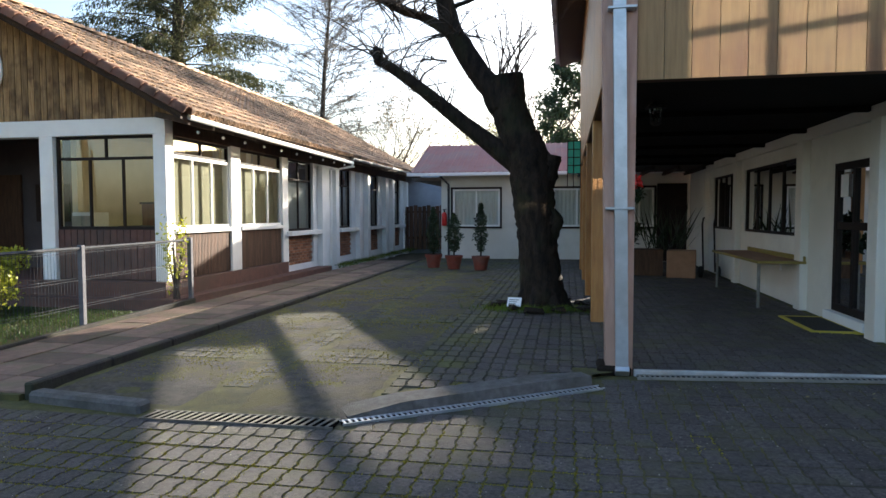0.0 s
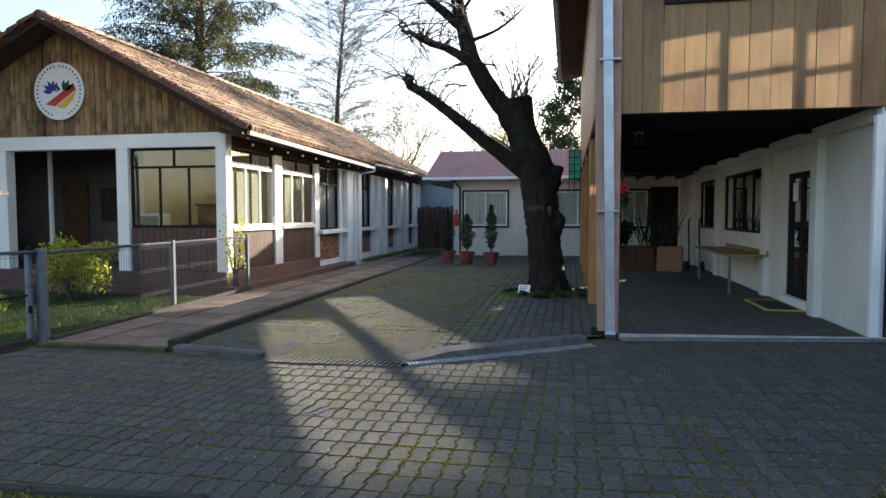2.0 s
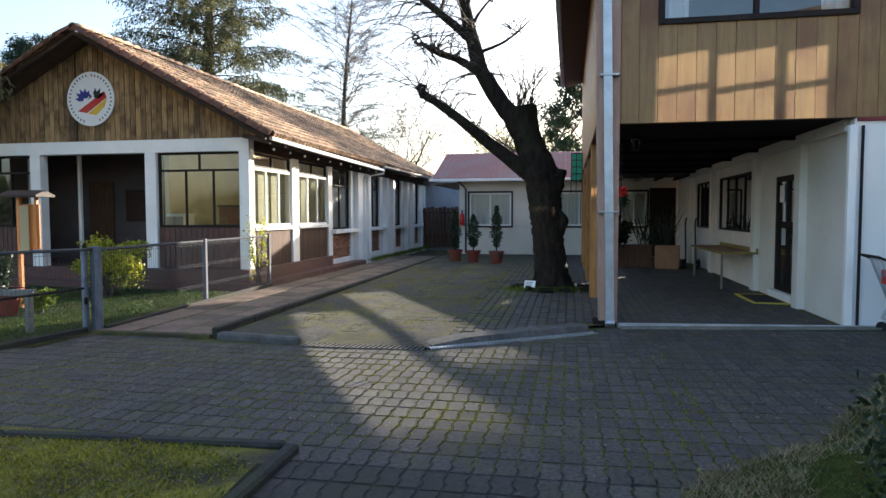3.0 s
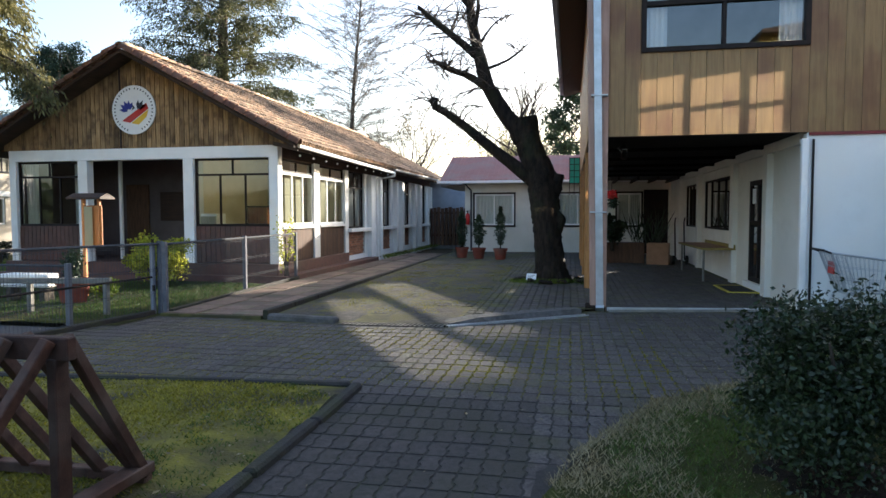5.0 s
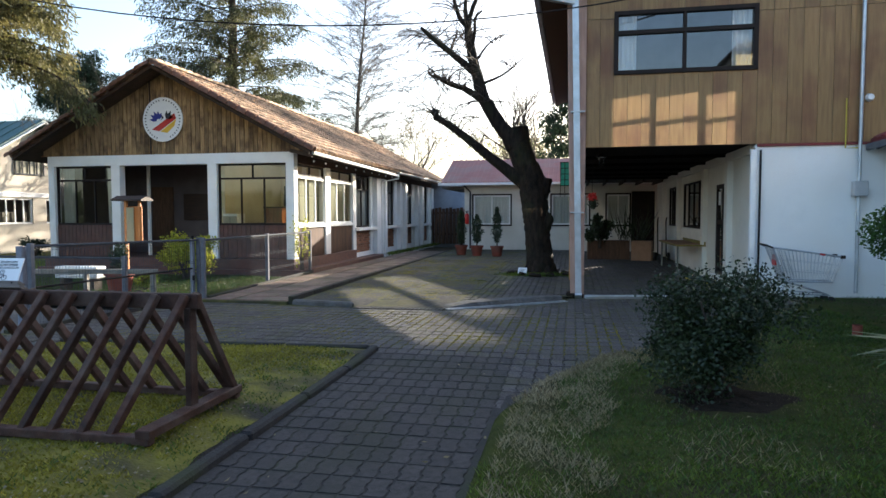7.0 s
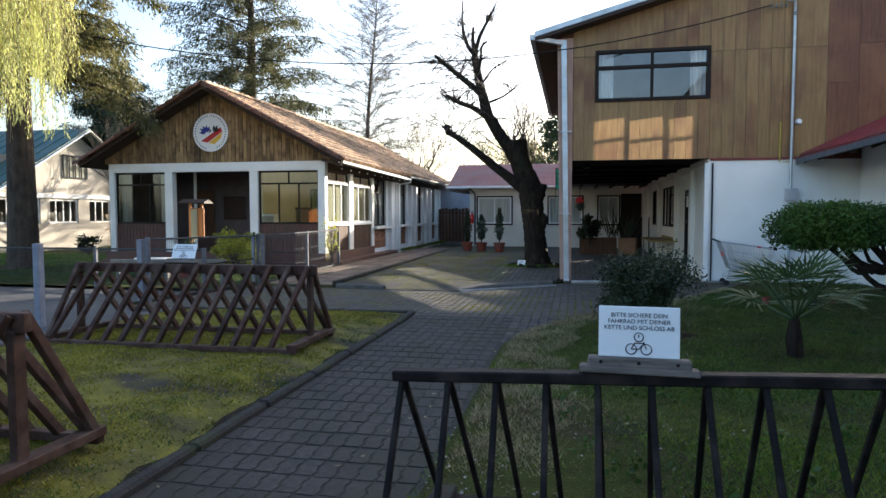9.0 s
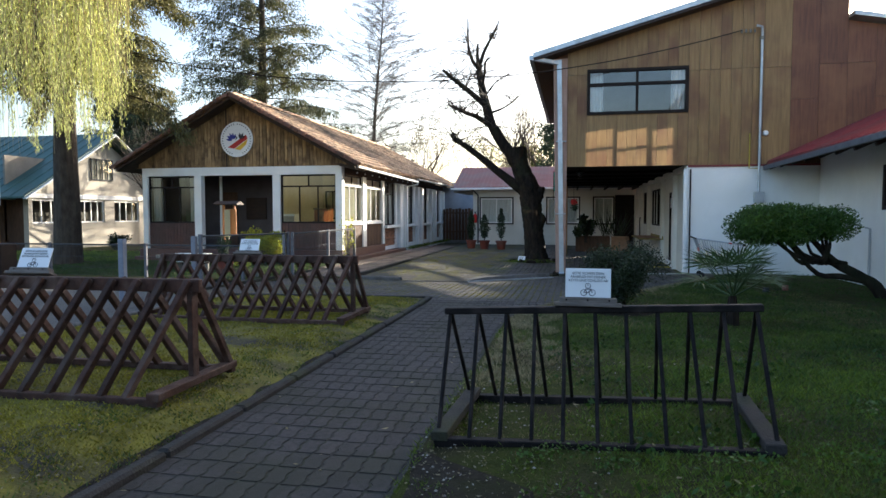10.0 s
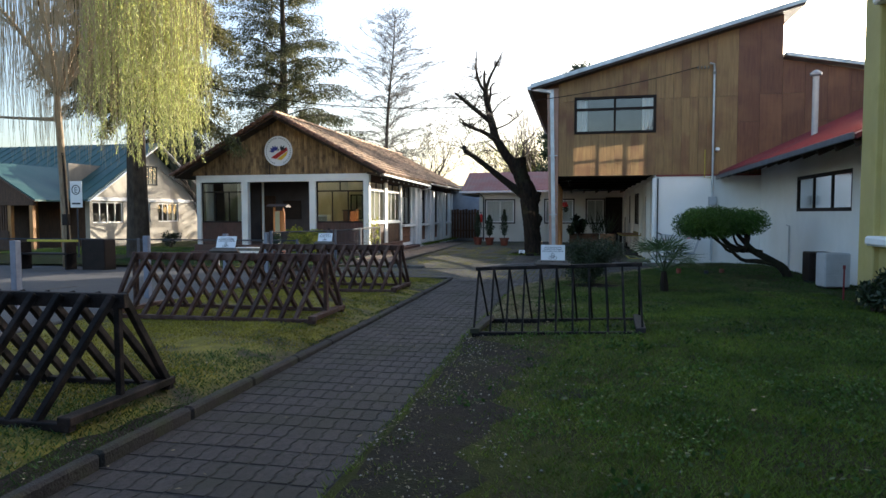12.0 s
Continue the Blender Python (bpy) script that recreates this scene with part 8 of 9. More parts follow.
d = np.stack([rg.normal(0, 0.3, 60), rg.normal(0, 0.2, 60), np.ones(60) * 1.6], 1)
v, f = leaf_cards(c, 1.15, 0.024, rg, 0, d)
part("spiky_foliage", raw("spiky_foliage", v, f, M_SHRUB), None, pb, "tall sword-shaped leaves", kind="stuff")
ht = thing("hand_truck", "dark hand truck leaning by the wall", "hand truck", base=(3.3, 15.9, -0.07))
bm = bmesh.new()
for x in (3.12, 3.38):
    tube(bm, [(x, 15.85, 0.05), (x, 16.05, 1.15), (x, 15.95, 1.28), (x, 15.85, 1.3)], 0.02, 6)
part("frame", bm, M_FRAME, ht)
for x in (3.06, 3.44):
    bm = bmesh.new()
    tube(bm, [(x - 0.03, 15.8, 0.06), (x + 0.03, 15.8, 0.06)], 0.13, 14)
    part("wheel", bm, M_RUBBER, ht)
ln = thing("lantern", "small black wall lantern under the ceiling", "lamp", base=(0.98, 7.7, 2.5))
bm = bmesh.new()
for a in range(4):
    x, y = 0.98 + 0.06 * math.cos(a * 1.571 + 0.785), 7.7 + 0.06 * math.sin(a * 1.571 + 0.785)
    bar(bm, (x, y, 2.42), (0.98 + (x - 0.98) * 1.5, 7.7 + (y - 7.7) * 1.5, 2.58), 0.012, 0.012, 0.002)
tube(bm, [(0.98, 7.7, 2.58), (0.98, 7.7, 2.60), (0.98, 7.7, 2.67)], [0.12, 0.12, 0.03], 6)
tube(bm, [(0.98, 7.7, 2.39), (0.98, 7.7, 2.42)], [0.03, 0.07], 6)
part("cage", bm, M_BLACK, ln)
bm = bmesh.new()
tube(bm, [(0.98, 7.7, 2.425), (0.98, 7.7, 2.575)], [0.05, 0.075], 6)
part("glass", bm, M_GLASS, ln)
fe = thing("fire_extinguisher", "red fire extinguisher on the house wall", "fire extinguisher", base=(-3.88, HY - 0.1, 1.0))
bm = bmesh.new()
tube(bm, [(-3.88, HY - 0.12, 1.02), (-3.88, HY - 0.12, 1.04), (-3.88, HY - 0.12, 1.40), (-3.88, HY - 0.12, 1.46)], [0.06, 0.085, 0.085, 0.04], 14)
part("cylinder", bm, M_RED, fe, smooth=True)
bm = bmesh.new()
tube(bm, [(-3.88, HY - 0.12, 1.46), (-3.88, HY - 0.12, 1.54)], 0.025, 8)
bar(bm, (-3.94, HY - 0.12, 1.54), (-3.80, HY - 0.14, 1.56), 0.02, 0.02, 0.003)
part("valve", bm, M_BLACK, fe)
fl = thing("hanging_flower", "red flowering plant hanging beside the column", "plant", base=(0.82, 8.42, 2.6))
rg = np.random.default_rng(141)
v, f = leaf_cards(cloud(150, (0.82, 8.42, 1.79), (0.09, 0.09, 0.08), rg, 0.3), 0.06, 0.02, rg)
part("blossom", raw("blossom", v, f, M_RED), None, fl, "red blossom", kind="stuff")
v, f = leaf_cards(cloud(120, (0.84, 8.42, 1.66), (0.10, 0.10, 0.10), rg, 0.3), 0.07, 0.02, rg, 0.4)
part("foliage", raw("foliage", v, f, M_SHRUB), None, fl, kind="stuff")
bm = bmesh.new()
tube(bm, [(0.82, 8.42, 2.64), (0.82, 8.42, 1.70)], 0.006, 5)
part("cord", bm, M_BLACK, fl)
gp = thing("green_screen", "translucent green panel behind a dark grid", "panel", base=(0.14, 15.8, 2.4))
bm = bmesh.new()
box(bm, 0.02, 0.30, 15.80, 15.812, 2.36, 3.12)
part("sheet", bm, M_GREENGLASS, gp)
bm = bmesh.new()
for z in (2.36, 2.55, 2.74, 2.93, 3.12):
    bar(bm, (0.0, 15.79, z), (0.32, 15.79, z), 0.02, 0.02, 0.002)
for x in (0.01, 0.15, 0.31):
    bar(bm, (x, 15.788, 2.0), (x, 15.788, 3.14), 0.02, 0.02, 0.002)
part("grid", bm, M_FRAME, gp)
sw = bmesh.new()
box(sw, GX - 0.012, GX - 0.002, 12.0, 12.09, 0.42, 0.53, 0.003)
solo("wall_socket", sw, M_SIGN, "white socket box on the plaster wall", "socket")

# electricity mast, meter box, wall light and overhead cable
ms = thing("service_mast", "grey steel service mast with a meter box on the front wall", "mast", base=(5.22, FY - 0.1, 1.6))
bm = bmesh.new()
tube(bm, [(5.22, FY - 0.08, 0.05), (5.22, FY - 0.08, 5.65), (5.22, FY - 0.08, 5.75), (5.20, FY - 0.12, 5.92), (5.08, FY - 0.12, 5.95)], 0.032, 8)
part("pipe", bm, M_ZINC, ms)
bm = bmesh.new()
box(bm, 5.12, 5.34, FY - 0.16, FY - 0.02, 1.72, 1.98, 0.01)
part("meter_box", bm, M_PLASTIC, ms)
bm = bmesh.new()
tube(bm, [(5.22, FY - 0.08, 5.62), (5.22, FY - 0.08, 5.70)], 0.05, 8)
part("clamp", bm, M_STEEL, ms)
for k in range(4):
    bm = bmesh.new()
    tube(bm, [(4.75 + 0.1 * k, FY - 0.1, 5.80), (4.75 + 0.1 * k, FY - 0.1, 5.88)], 0.022, 6)
    part("insulator", bm, M_STEEL, ms)
bm = bmesh.new()
tube(bm, [(5.0, FY - 0.05, 2.6), (5.0, FY - 0.05, 3.4), (5.0, FY - 0.05, 2.55), (5.2, FY - 0.05, 2.55)], 0.012, 5, caps=False)
part("conduit", bm, M_YEDGE, ms, "thin yellow gas pipe")
bm = bmesh.new()
tube(bm, [(5.36, FY - 0.10, 3.40), (5.36, FY - 0.02, 3.40)], [0.05, 0.07], 12)
solo("wall_lamp", bm, M_SIGN, "small round white lamp on the boards", "lamp")


def cable(a, b, sag, r, label):
    a, b = Vector(a), Vector(b)
    bm = bmesh.new()
    tube(bm, [a.lerp(b, t / 24) - Vector((0, 0, 4 * sag * t / 24 * (1 - t / 24))) for t in range(25)], r, 4)
    return solo("overhead_cable", bm, M_BLACK, label, "cable")


CABLE_END = (-14.7, 3.0, 6.8)
cable((4.75, FY - 0.14, 5.85), CABLE_END, 1.6, 0.014, "black overhead cable from the mast across the yard")
ch = thing("flue", "white metal flue with a cap on the red roof", "chimney", base=(6.85, 2.83, 3.1))
bm = bmesh.new()
tube(bm, [(6.85, 2.83, 2.9), (6.85, 2.83, 4.78)], 0.07, 12)
part("pipe", bm, M_PLASTIC, ch, smooth=False)
bm = bmesh.new()
tube(bm, [(6.85, 2.83, 4.80), (6.85, 2.83, 4.86), (6.85, 2.83, 4.92)], [0.13, 0.13, 0.04], 12)
part("cap", bm, M_PLASTIC, ch)
bm = bmesh.new()
tube(bm, [(6.56, 3.55, 0.0), (6.56, 3.55, 1.15), (6.56, 3.75, 1.17)], 0.02, 6)
solo("wall_pipe", bm, M_PLASTIC, "thin pipe with a bend on the wing wall", "pipe")
for m, s, mtl, lab in ((pose(6.12, 0.2, 0.06, 0, 0, 0), (0.44, 0.45, 0.62), M_FRAME, "dark louvred cooling unit by the wall"), (pose(5.92, -1.2, 0.08, 0, 0, 8), (0.46, 0.34, 0.66), M_PLASTIC, "pale grey cooling unit on the lawn")):
    t = thing("cooling_unit", lab, "air conditioner", m=m)
    bm = bmesh.new()
    box(bm, -s[0] / 2, s[0] / 2, -s[1] / 2, s[1] / 2, 0.03, s[2], 0.02)
    part("casing", bm, mtl, t)
    bm = bmesh.new()
    for k in range(8):
        box(bm, -s[0] / 2 + 0.04, s[0] / 2 - 0.04, -s[1] / 2 - 0.01, -s[1] / 2 - 0.002, 0.1 + k * s[2] * 0.1, 0.12 + k * s[2] * 0.1)
    part("louvres", bm, M_FRAME if mtl is M_FRAME else M_PLASTIC, t)
    for sx in (-1, 1):
        bm = bmesh.new()
        box(bm, sx * s[0] * 0.35 - 0.03, sx * s[0] * 0.35 + 0.03, -s[1] / 2, s[1] / 2, -0.03, 0.03)
        part("foot", bm, M_RUBBER, t)

for x, y, h in ((3.72, 2.42, 0.15), (4.35, 2.30, 0.10), (4.75, 2.55, 0.12)):
    bm = bmesh.new()
    g = gz(x, y)
    tube(bm, [(x, y, g - 0.05), (x, y, g + h), (x, y, g + h), (x, y, g + h - 0.03)], [0.055, 0.055, 0.042, 0.042], 14)
    solo("pipe_stub", bm, M_TERRACOTTA if h > 0.11 else M_FENCE, "short drain pipe end standing up from the lawn", "pipe", group="pipe ends in the lawn")
hy = thing("standpipe", "thin red standpipe beside the yellow building", "pipe", base=(5.42, -3.2, 0.1))
bm = bmesh.new()
tube(bm, [(5.36, -3.25, -0.05), (5.36, -3.25, 0.62)], 0.014, 8)
part("pipe", bm, M_REDSHEET, hy)
bm = bmesh.new()
tube(bm, [(5.36, -3.25, 0.60), (5.36, -3.25, 0.66)], 0.022, 8)
part("cap", bm, M_REDSHEET, hy)
# string of bulbs under the pavilion eave
sb = thing("light_string", "string of small white bulbs under the eave", "string lights", base=(-6.45, 10.5, 2.9))
bm = bmesh.new()
tube(bm, [(-6.45, 10.2 + 0.4 * k, 2.93 - 0.02 * (k % 2)) for k in range(27)], 0.006, 4, caps=False)
part("wire", bm, M_BLACK, sb)
BULB = bmesh.new()
bmesh.ops.create_icosphere(BULB, subdivisions=2, radius=0.03)
BULB = finish("bulb", BULB, M_SIGN, True)
for k in range(11):
    o = part("bulb", BULB, None, sb)
    o.matrix_basis = Matrix.Translation((-6.45, 10.6 + 0.86 * k, 2.86))

# shopping cart by the front wall
CART = pose(3.72, 6.0, -0.075, 0, 0, -3)
ct = thing("shopping_cart", "steel wire shopping cart with red handle parts by the wall", "shopping cart", m=CART)
bm = bmesh.new()


def cart_ring(z, x0, x1, w0, w1):
    return [Vector((x0, -w0 / 2, z)), Vector((x1, -w1 / 2, z)), Vector((x1, w1 / 2, z)), Vector((x0, w0 / 2, z))]


lowr, topr = cart_ring(0.36, 0.20, 0.94, 0.44, 0.34), cart_ring(0.86, 0.0, 1.08, 0.54, 0.40)
for k in range(4):
    topr[k].z = 0.93 if k in (0, 3) else 0.78
for ring in (lowr, topr):
    tube(bm, ring + [ring[0]], 0.014, 6, caps=False)
for k in range(4):
    a0, a1, b0, b1 = lowr[k], lowr[(k + 1) % 4], topr[k], topr[(k + 1) % 4]
    n = 18 if k in (0, 2) else 9
    for i in range(n + 1):
        tube(bm, [a0.lerp(a1, i / n), b0.lerp(b1, i / n)], 0.0042, 3, caps=False)
    for j in (0.33, 0.66):
        tube(bm, [a0.lerp(b0, j), a1.lerp(b1, j)], 0.004, 3, caps=False)
for i in range(10):
    tube(bm, [lowr[0].lerp(lowr[1], i / 9), lowr[3].lerp(lowr[2], i / 9)], 0.003, 3, caps=False)
part("basket", bm, M_ZINC, ct, "wire basket")
bm = bmesh.new()
for s in (-1, 1):
    tube(bm, [(0.20, s * 0.20, 0.86), (0.34, s * 0.20, 0.46)], 0.008, 5)
for i in range(7):
    tube(bm, [(0.20 + 0.023 * i, -0.20, 0.86 - 0.066 * i), (0.20 + 0.023 * i, 0.20, 0.86 - 0.066 * i)], 0.004, 3, caps=False)
part("child_seat", bm, M_ZINC, ct, "folded wire seat")
for s in (-1, 1):
    bm = bmesh.new()
    box(bm, 1.04, 1.11, s * 0.20 - 0.025, s * 0.20 + 0.025, 0.755, 0.81, 0.008)
    part("bumper", bm, M_FRAME, ct, "dark plastic corner bumper")
bm = bmesh.new()
for s in (-1, 1):
    tube(bm, [(0.0, s * 0.26, 0.93), (0.22, s * 0.24, 0.36), (0.14, s * 0.24, 0.16)], 0.017, 6)
    tube(bm, [(0.22, s * 0.24, 0.36), (0.85, s * 0.18, 0.16), (0.92, s * 0.18, 0.12)], 0.014, 6)
    tube(bm, [(0.14, s * 0.24, 0.16), (0.90, s * 0.18, 0.14)], 0.012, 6)
part("chassis", bm, M_ZINC, ct)
bm = bmesh.new()
tube(bm, [(-0.10, -0.28, 0.97), (-0.10, 0.28, 0.97)], 0.018, 8)
tube(bm, [(-0.10, -0.28, 0.97), (0.0, -0.27, 0.93)], 0.014, 6)
tube(bm, [(-0.10, 0.28, 0.97), (0.0, 0.27, 0.93)], 0.014, 6)
part("handle", bm, M_FRAME, ct, "dark plastic handle")
bm = bmesh.new()
box(bm, 0.075, 0.095, -0.13, 0.13, 0.62, 0.80, 0.004)
bar(bm, (0.72, -0.235, 0.83), (0.80, -0.228, 0.815), 0.03, 0.03, 0.004)
part("red_panel", bm, M_RED, ct, "red plastic panel")
for x, w in ((0.14, 0.24), (0.92, 0.18)):
    for s in (-1, 1):
        bm = bmesh.new()
        tube(bm, [(x, s * w - 0.014, 0.062), (x, s * w + 0.014, 0.062)], 0.062, 12)
        part("wheel", bm, M_RUBBER, ct)

# ---- far side of the drive ----
fh = thing("far_house", "sunlit cream house with a dark green metal roof beyond the garden", "house", base=(-26.0, 17.6, -0.2), kind="structure")
HW, HYA, HYB, HYM = -22.0, 13.0, 22.2, 17.6
bm = bmesh.new()
fw = [(13.2, 15.4), (15.9, 17.6), (18.3, 20.2)]
box(bm, HW - 0.25, HW, HYA, HYB, -0.3, 1.05)
box(bm, HW - 0.25, HW, HYA, HYB, 2.12, 2.62)
e = [HYA] + [q for a in fw for q in a] + [HYB]
for k in range(0, len(e), 2):
    box(bm, HW - 0.25, HW, e[k], e[k + 1], 1.05, 2.12)
hull(bm, [(x, y, z) for x in (HW - 0.25, HW - 0.01) for y, z in ((HYA, 2.62), (HYB, 2.62), (HYM, 5.15))])
part("wall", bm, M_CREAM, fh, "sunlit cream gable wall")
bm = bmesh.new()
box(bm, HW, HW + 0.06, HYA, HYB, 2.16, 2.36, 0.01)
part("band", bm, M_WHITE, fh, "white band over the windows")
for a, b in fw:
    glazing(fh, (HW - 0.08, a, 1.05), (0, 1, 0), b - a, 1.07, [(1.0, 4)], material=M_WHITE, bars=0.07, label="white-framed window")
glazing(fh, (HW + 0.04, 16.7, 3.1), (0, 1, 0), 1.5, 1.05, [(1.0, 4)], material=M_FENCE, bars=0.05, label="attic window")
bm = bmesh.new()
box(bm, HW - 1.2, HW - 1.1, HYA, HYB, -0.3, 4.0)
part("room", bm, M_ROOM, fh)
bm = bmesh.new()
hull(bm, [(x, y, z) for x in (-42.0, HW + 0.7) for y, z in ((HYA - 0.9, 2.12), (HYA - 0.9, 2.2), (HYM, 5.32), (HYM, 5.40))])
hull(bm, [(x, y, z) for x in (-42.0, HW + 0.7) for y, z in ((HYB + 0.9, 2.12), (HYB + 0.9, 2.2), (HYM + 0.004, 5.32), (HYM + 0.004, 5.40))])
groof = part("roof", bm, M_GREENROOF, fh, "dark green metal roof")
for k in range(34):
    bm = bmesh.new()
    bar(bm, (-21.4 - 0.6 * k, HYA - 0.9, 2.21), (-21.4 - 0.6 * k, HYM, 5.41), 0.04, 0.04, 0.006)
    part("rib", bm, M_GREENROOF, groof)
bm = bmesh.new()
for y in (HYA - 0.9, HYB + 0.9):
    bar(bm, (HW + 0.72, y, 2.10), (HW + 0.72, HYM, 5.30), 0.04, 0.16, 0.006, up=(1, 0, 0))
part("verge_board", bm, M_WHITE, fh, "white verge boards")
bm = bmesh.new()
box(bm, -42.0, HW - 0.25, HYA, HYA + 0.2, -0.3, 2.6)
part("wall", bm, M_CLADDING, fh, "brown board wall in shade")
for k in range(10):
    bm = bmesh.new()
    box(bm, -23.0 - 1.5 * k, -22.84 - 1.5 * k, HYA - 0.75, HYA - 0.6, -0.3, 2.25, 0.01)
    part("veranda_post", bm, M_POST, fh)

# gabled porch before the brown wall
bm = bmesh.new()
for sx in (-1, 1):
    hull(bm, [(-25.6 + sx * o, y, z) for y in (10.4, 15.6) for o, z in ((0.0, 3.86), (0.0, 3.94), (3.0, 2.08), (3.0, 2.16))])
porch = part("porch_roof", bm, M_GREENROOF, fh, "green sheet roof of the porch")
for sx in (-1, 1):
    bm = bmesh.new()
    bar(bm, (-25.6, 10.38, 3.84), (-25.6 + sx * 3.0, 10.38, 2.06), 0.05, 0.18, 0.006, up=(0, 1, 0))
    part("verge_board", bm, M_CLADDING, porch, "brown verge board")
bm = bmesh.new()
hull(bm, [(-25.6 + x, y, z) for y in (10.55, 10.6) for x, z in ((-2.7, 2.1), (2.7, 2.1), (0.0, 3.72))])
part("gable", bm, M_CLADDING, fh, "dark boarded porch gable")
bm = bmesh.new()
box(bm, -28.4, -22.8, 10.5, 10.66, 1.9, 2.1, 0.01)
part("beam", bm, M_CLADDING, fh)
for x in (-28.2, -26.3, -24.1, -22.95):
    bm = bmesh.new()
    box(bm, x - 0.09, x + 0.09, 10.5, 10.68, -0.3, 1.9, 0.01)
    part("porch_post", bm, M_POST, fh)
for k in range(16):
    bm = bmesh.new()
    box(bm, -26.2 + 0.13 * k, -26.13 + 0.13 * k, 10.55, 10.6, 0.75, 1.9, 0.004)
    part("slat", bm, M_CLADDING, fh)
bm = bmesh.new()
box(bm, -26.3, -24.1, 10.5, 10.66, -0.3, 0.75, 0.01)
part("parapet", bm, M_CLADDING, fh, "brown boarded porch parapet")

ss = thing("street_sign", "white street sign with a plain symbol on a post", "sign", base=(-17.4, 6.9, -0.2))
bm = bmesh.new()
tube(bm, [(-17.4, 6.93, -0.2), (-17.4, 6.93, 2.6)], 0.03, 8)
part("post", bm, M_FENCE, ss)
bm = bmesh.new()
box(bm, -17.66, -17.14, 6.88, 6.90, 1.75, 2.75, 0.01)
plate = part("plate", bm, M_SIGN, ss)
bm = bmesh.new()
tube(bm, [(-17.4 + 0.17 * math.cos(a * 0.2618), 6.875, 2.42 + 0.17 * math.sin(a * 0.2618)) for a in range(25)], 0.018, 5, caps=False)
part("ring", bm, M_FENCE, plate)
bm = bmesh.new()
bar(bm, (-17.58, 6.872, 1.9), (-17.22, 6.872, 1.9), 0.02, 0.06, 0.002)
part("bar", bm, M_FENCE, plate)
writing("E", 0.3, M_INK, plate, (-17.4, 6.872, 2.31))
bn = thing("bench", "yellow and black street bench beside the drive", "bench", base=(-14.5, 2.4, -0.15))
bm = bmesh.new()
box(bm, -15.4, -13.6, 2.5, 2.56, 0.65, 0.72, 0.01)
part("backrest", bm, M_YEDGE, bn)
bm = bmesh.new()
box(bm, -15.4, -13.6, 2.1, 2.5, 0.28, 0.33, 0.01)
part("seat", bm, M_FRAME, bn)
for x in (-15.3, -13.7):
    bm = bmesh.new()
    box(bm, x - 0.03, x + 0.03, 2.12, 2.55, -0.2, 0.66, 0.01)
    part("leg", bm, M_FRAME, bn)
bins = bmesh.new()
box(bins, -13.3, -12.5, 2.3, 2.8, -0.2, 0.75, 0.03)
solo("litter_box", bins, M_FRAME, "dark slatted box beside the bench", "litter bin")

# hedge line and woods beyond, so that the horizon is closed
rg = np.random.default_rng(200)
n = 26000
a = rg.uniform(0, 2 * math.pi, n)
r = 95 + rg.normal(0, 5, n)
h = (4.5 + 2.5 * np.sin(a * 9) + 1.5 * np.sin(a * 23 + 1)) * rg.uniform(0, 1, n) ** 0.7
c = np.stack([r * np.cos(a), 10 + r * np.sin(a), h - 0.3], 1)
v, f = leaf_cards(c, 1.6, 0.5, rg)
solo("far_woods", raw("far_woods", v, f, M_NEEDLE2), None, "distant dark line of trees round the place", "woods", kind="stuff")

# unseen walls added behind and to the east, cutting sky light
bm = bmesh.new()
box(bm, -14.0, 5.5, -17.4, -17.1, -0.3, 2.6)
box(bm, 13.0, 13.2, -21.0, 7.0, -0.3, 6.0)
solo("wall_south", bm, M_CLADDING, "plain brown walls added out of view to close the yard and block light", "wall", kind="structure")

# ---- pavers, tiles, bricks, slabs ----
def paver_mesh(name, w, l, d, material, gap=0.011):
    """A paver with wavy long sides, rounded at the top; its top is at z = 0."""
    bm = bmesh.new()
    side = [(0.0, -0.2 * d), (0.16, 0.9 * d), (0.34, d), (0.46, -0.7 * d), (0.68, -d), (0.82, 0.2 * d), (1.0, -0.2 * d)]
    def ring(inset, z):
        hw, hl = w / 2 - gap / 2 - inset, l / 2 - gap * 0.75 - inset
        right = [(hw + o, -hl + 2 * hl * t) for t, o in side]
        left = [(-hw + o, -hl + 2 * hl * t) for t, o in side][::-1]
        return [bm.verts.new((x, y, z)) for x, y in right + left]
    top, low = ring(0.005, 0.0), ring(0.0, -0.014)
    bm.faces.new(top)
    k = len(top)
    for i in range(k):
        bm.faces.new((low[i], low[(i + 1) % k], top[(i + 1) % k], top[i]))
    return finish(name, bm, material)


PW, PL = 0.132, 0.252
PAVER = paver_mesh("paver", PW, PL, 0.010, M_PAVER, 0.009)


def settle(x, y, height, i, j):
    k = random.Random(i * 7919 + j * 104729)
    e = 0.05
    ax = (height(x, y + e) - height(x, y - e)) / (2 * e)
    ay = (height(x + e, y) - height(x - e, y)) / (2 * e)
    return Matrix.Translation((x, y + k.uniform(-0.009, 0.009), height(x, y) + wave(x, y) + k.uniform(-0.0012, 0.0012))) @ Matrix.Rotation(ax + k.uniform(-0.007, 0.007), 4, "X") @ Matrix.Rotation(-ay + k.uniform(-0.009, 0.009), 4, "Y") @ Matrix.Rotation(k.uniform(-0.02, 0.02), 4, "Z")


def gutter_y(x):
    """The front line of the courtyard kerb and drains."""
    if x < -3.2:
        return 4.36 + (x + 3.2) * -0.11
    if x < -1.6:
        return 4.36
    if x < 0.36:
        return 4.42 + (x + 1.6) * 0.69
    return 6.18


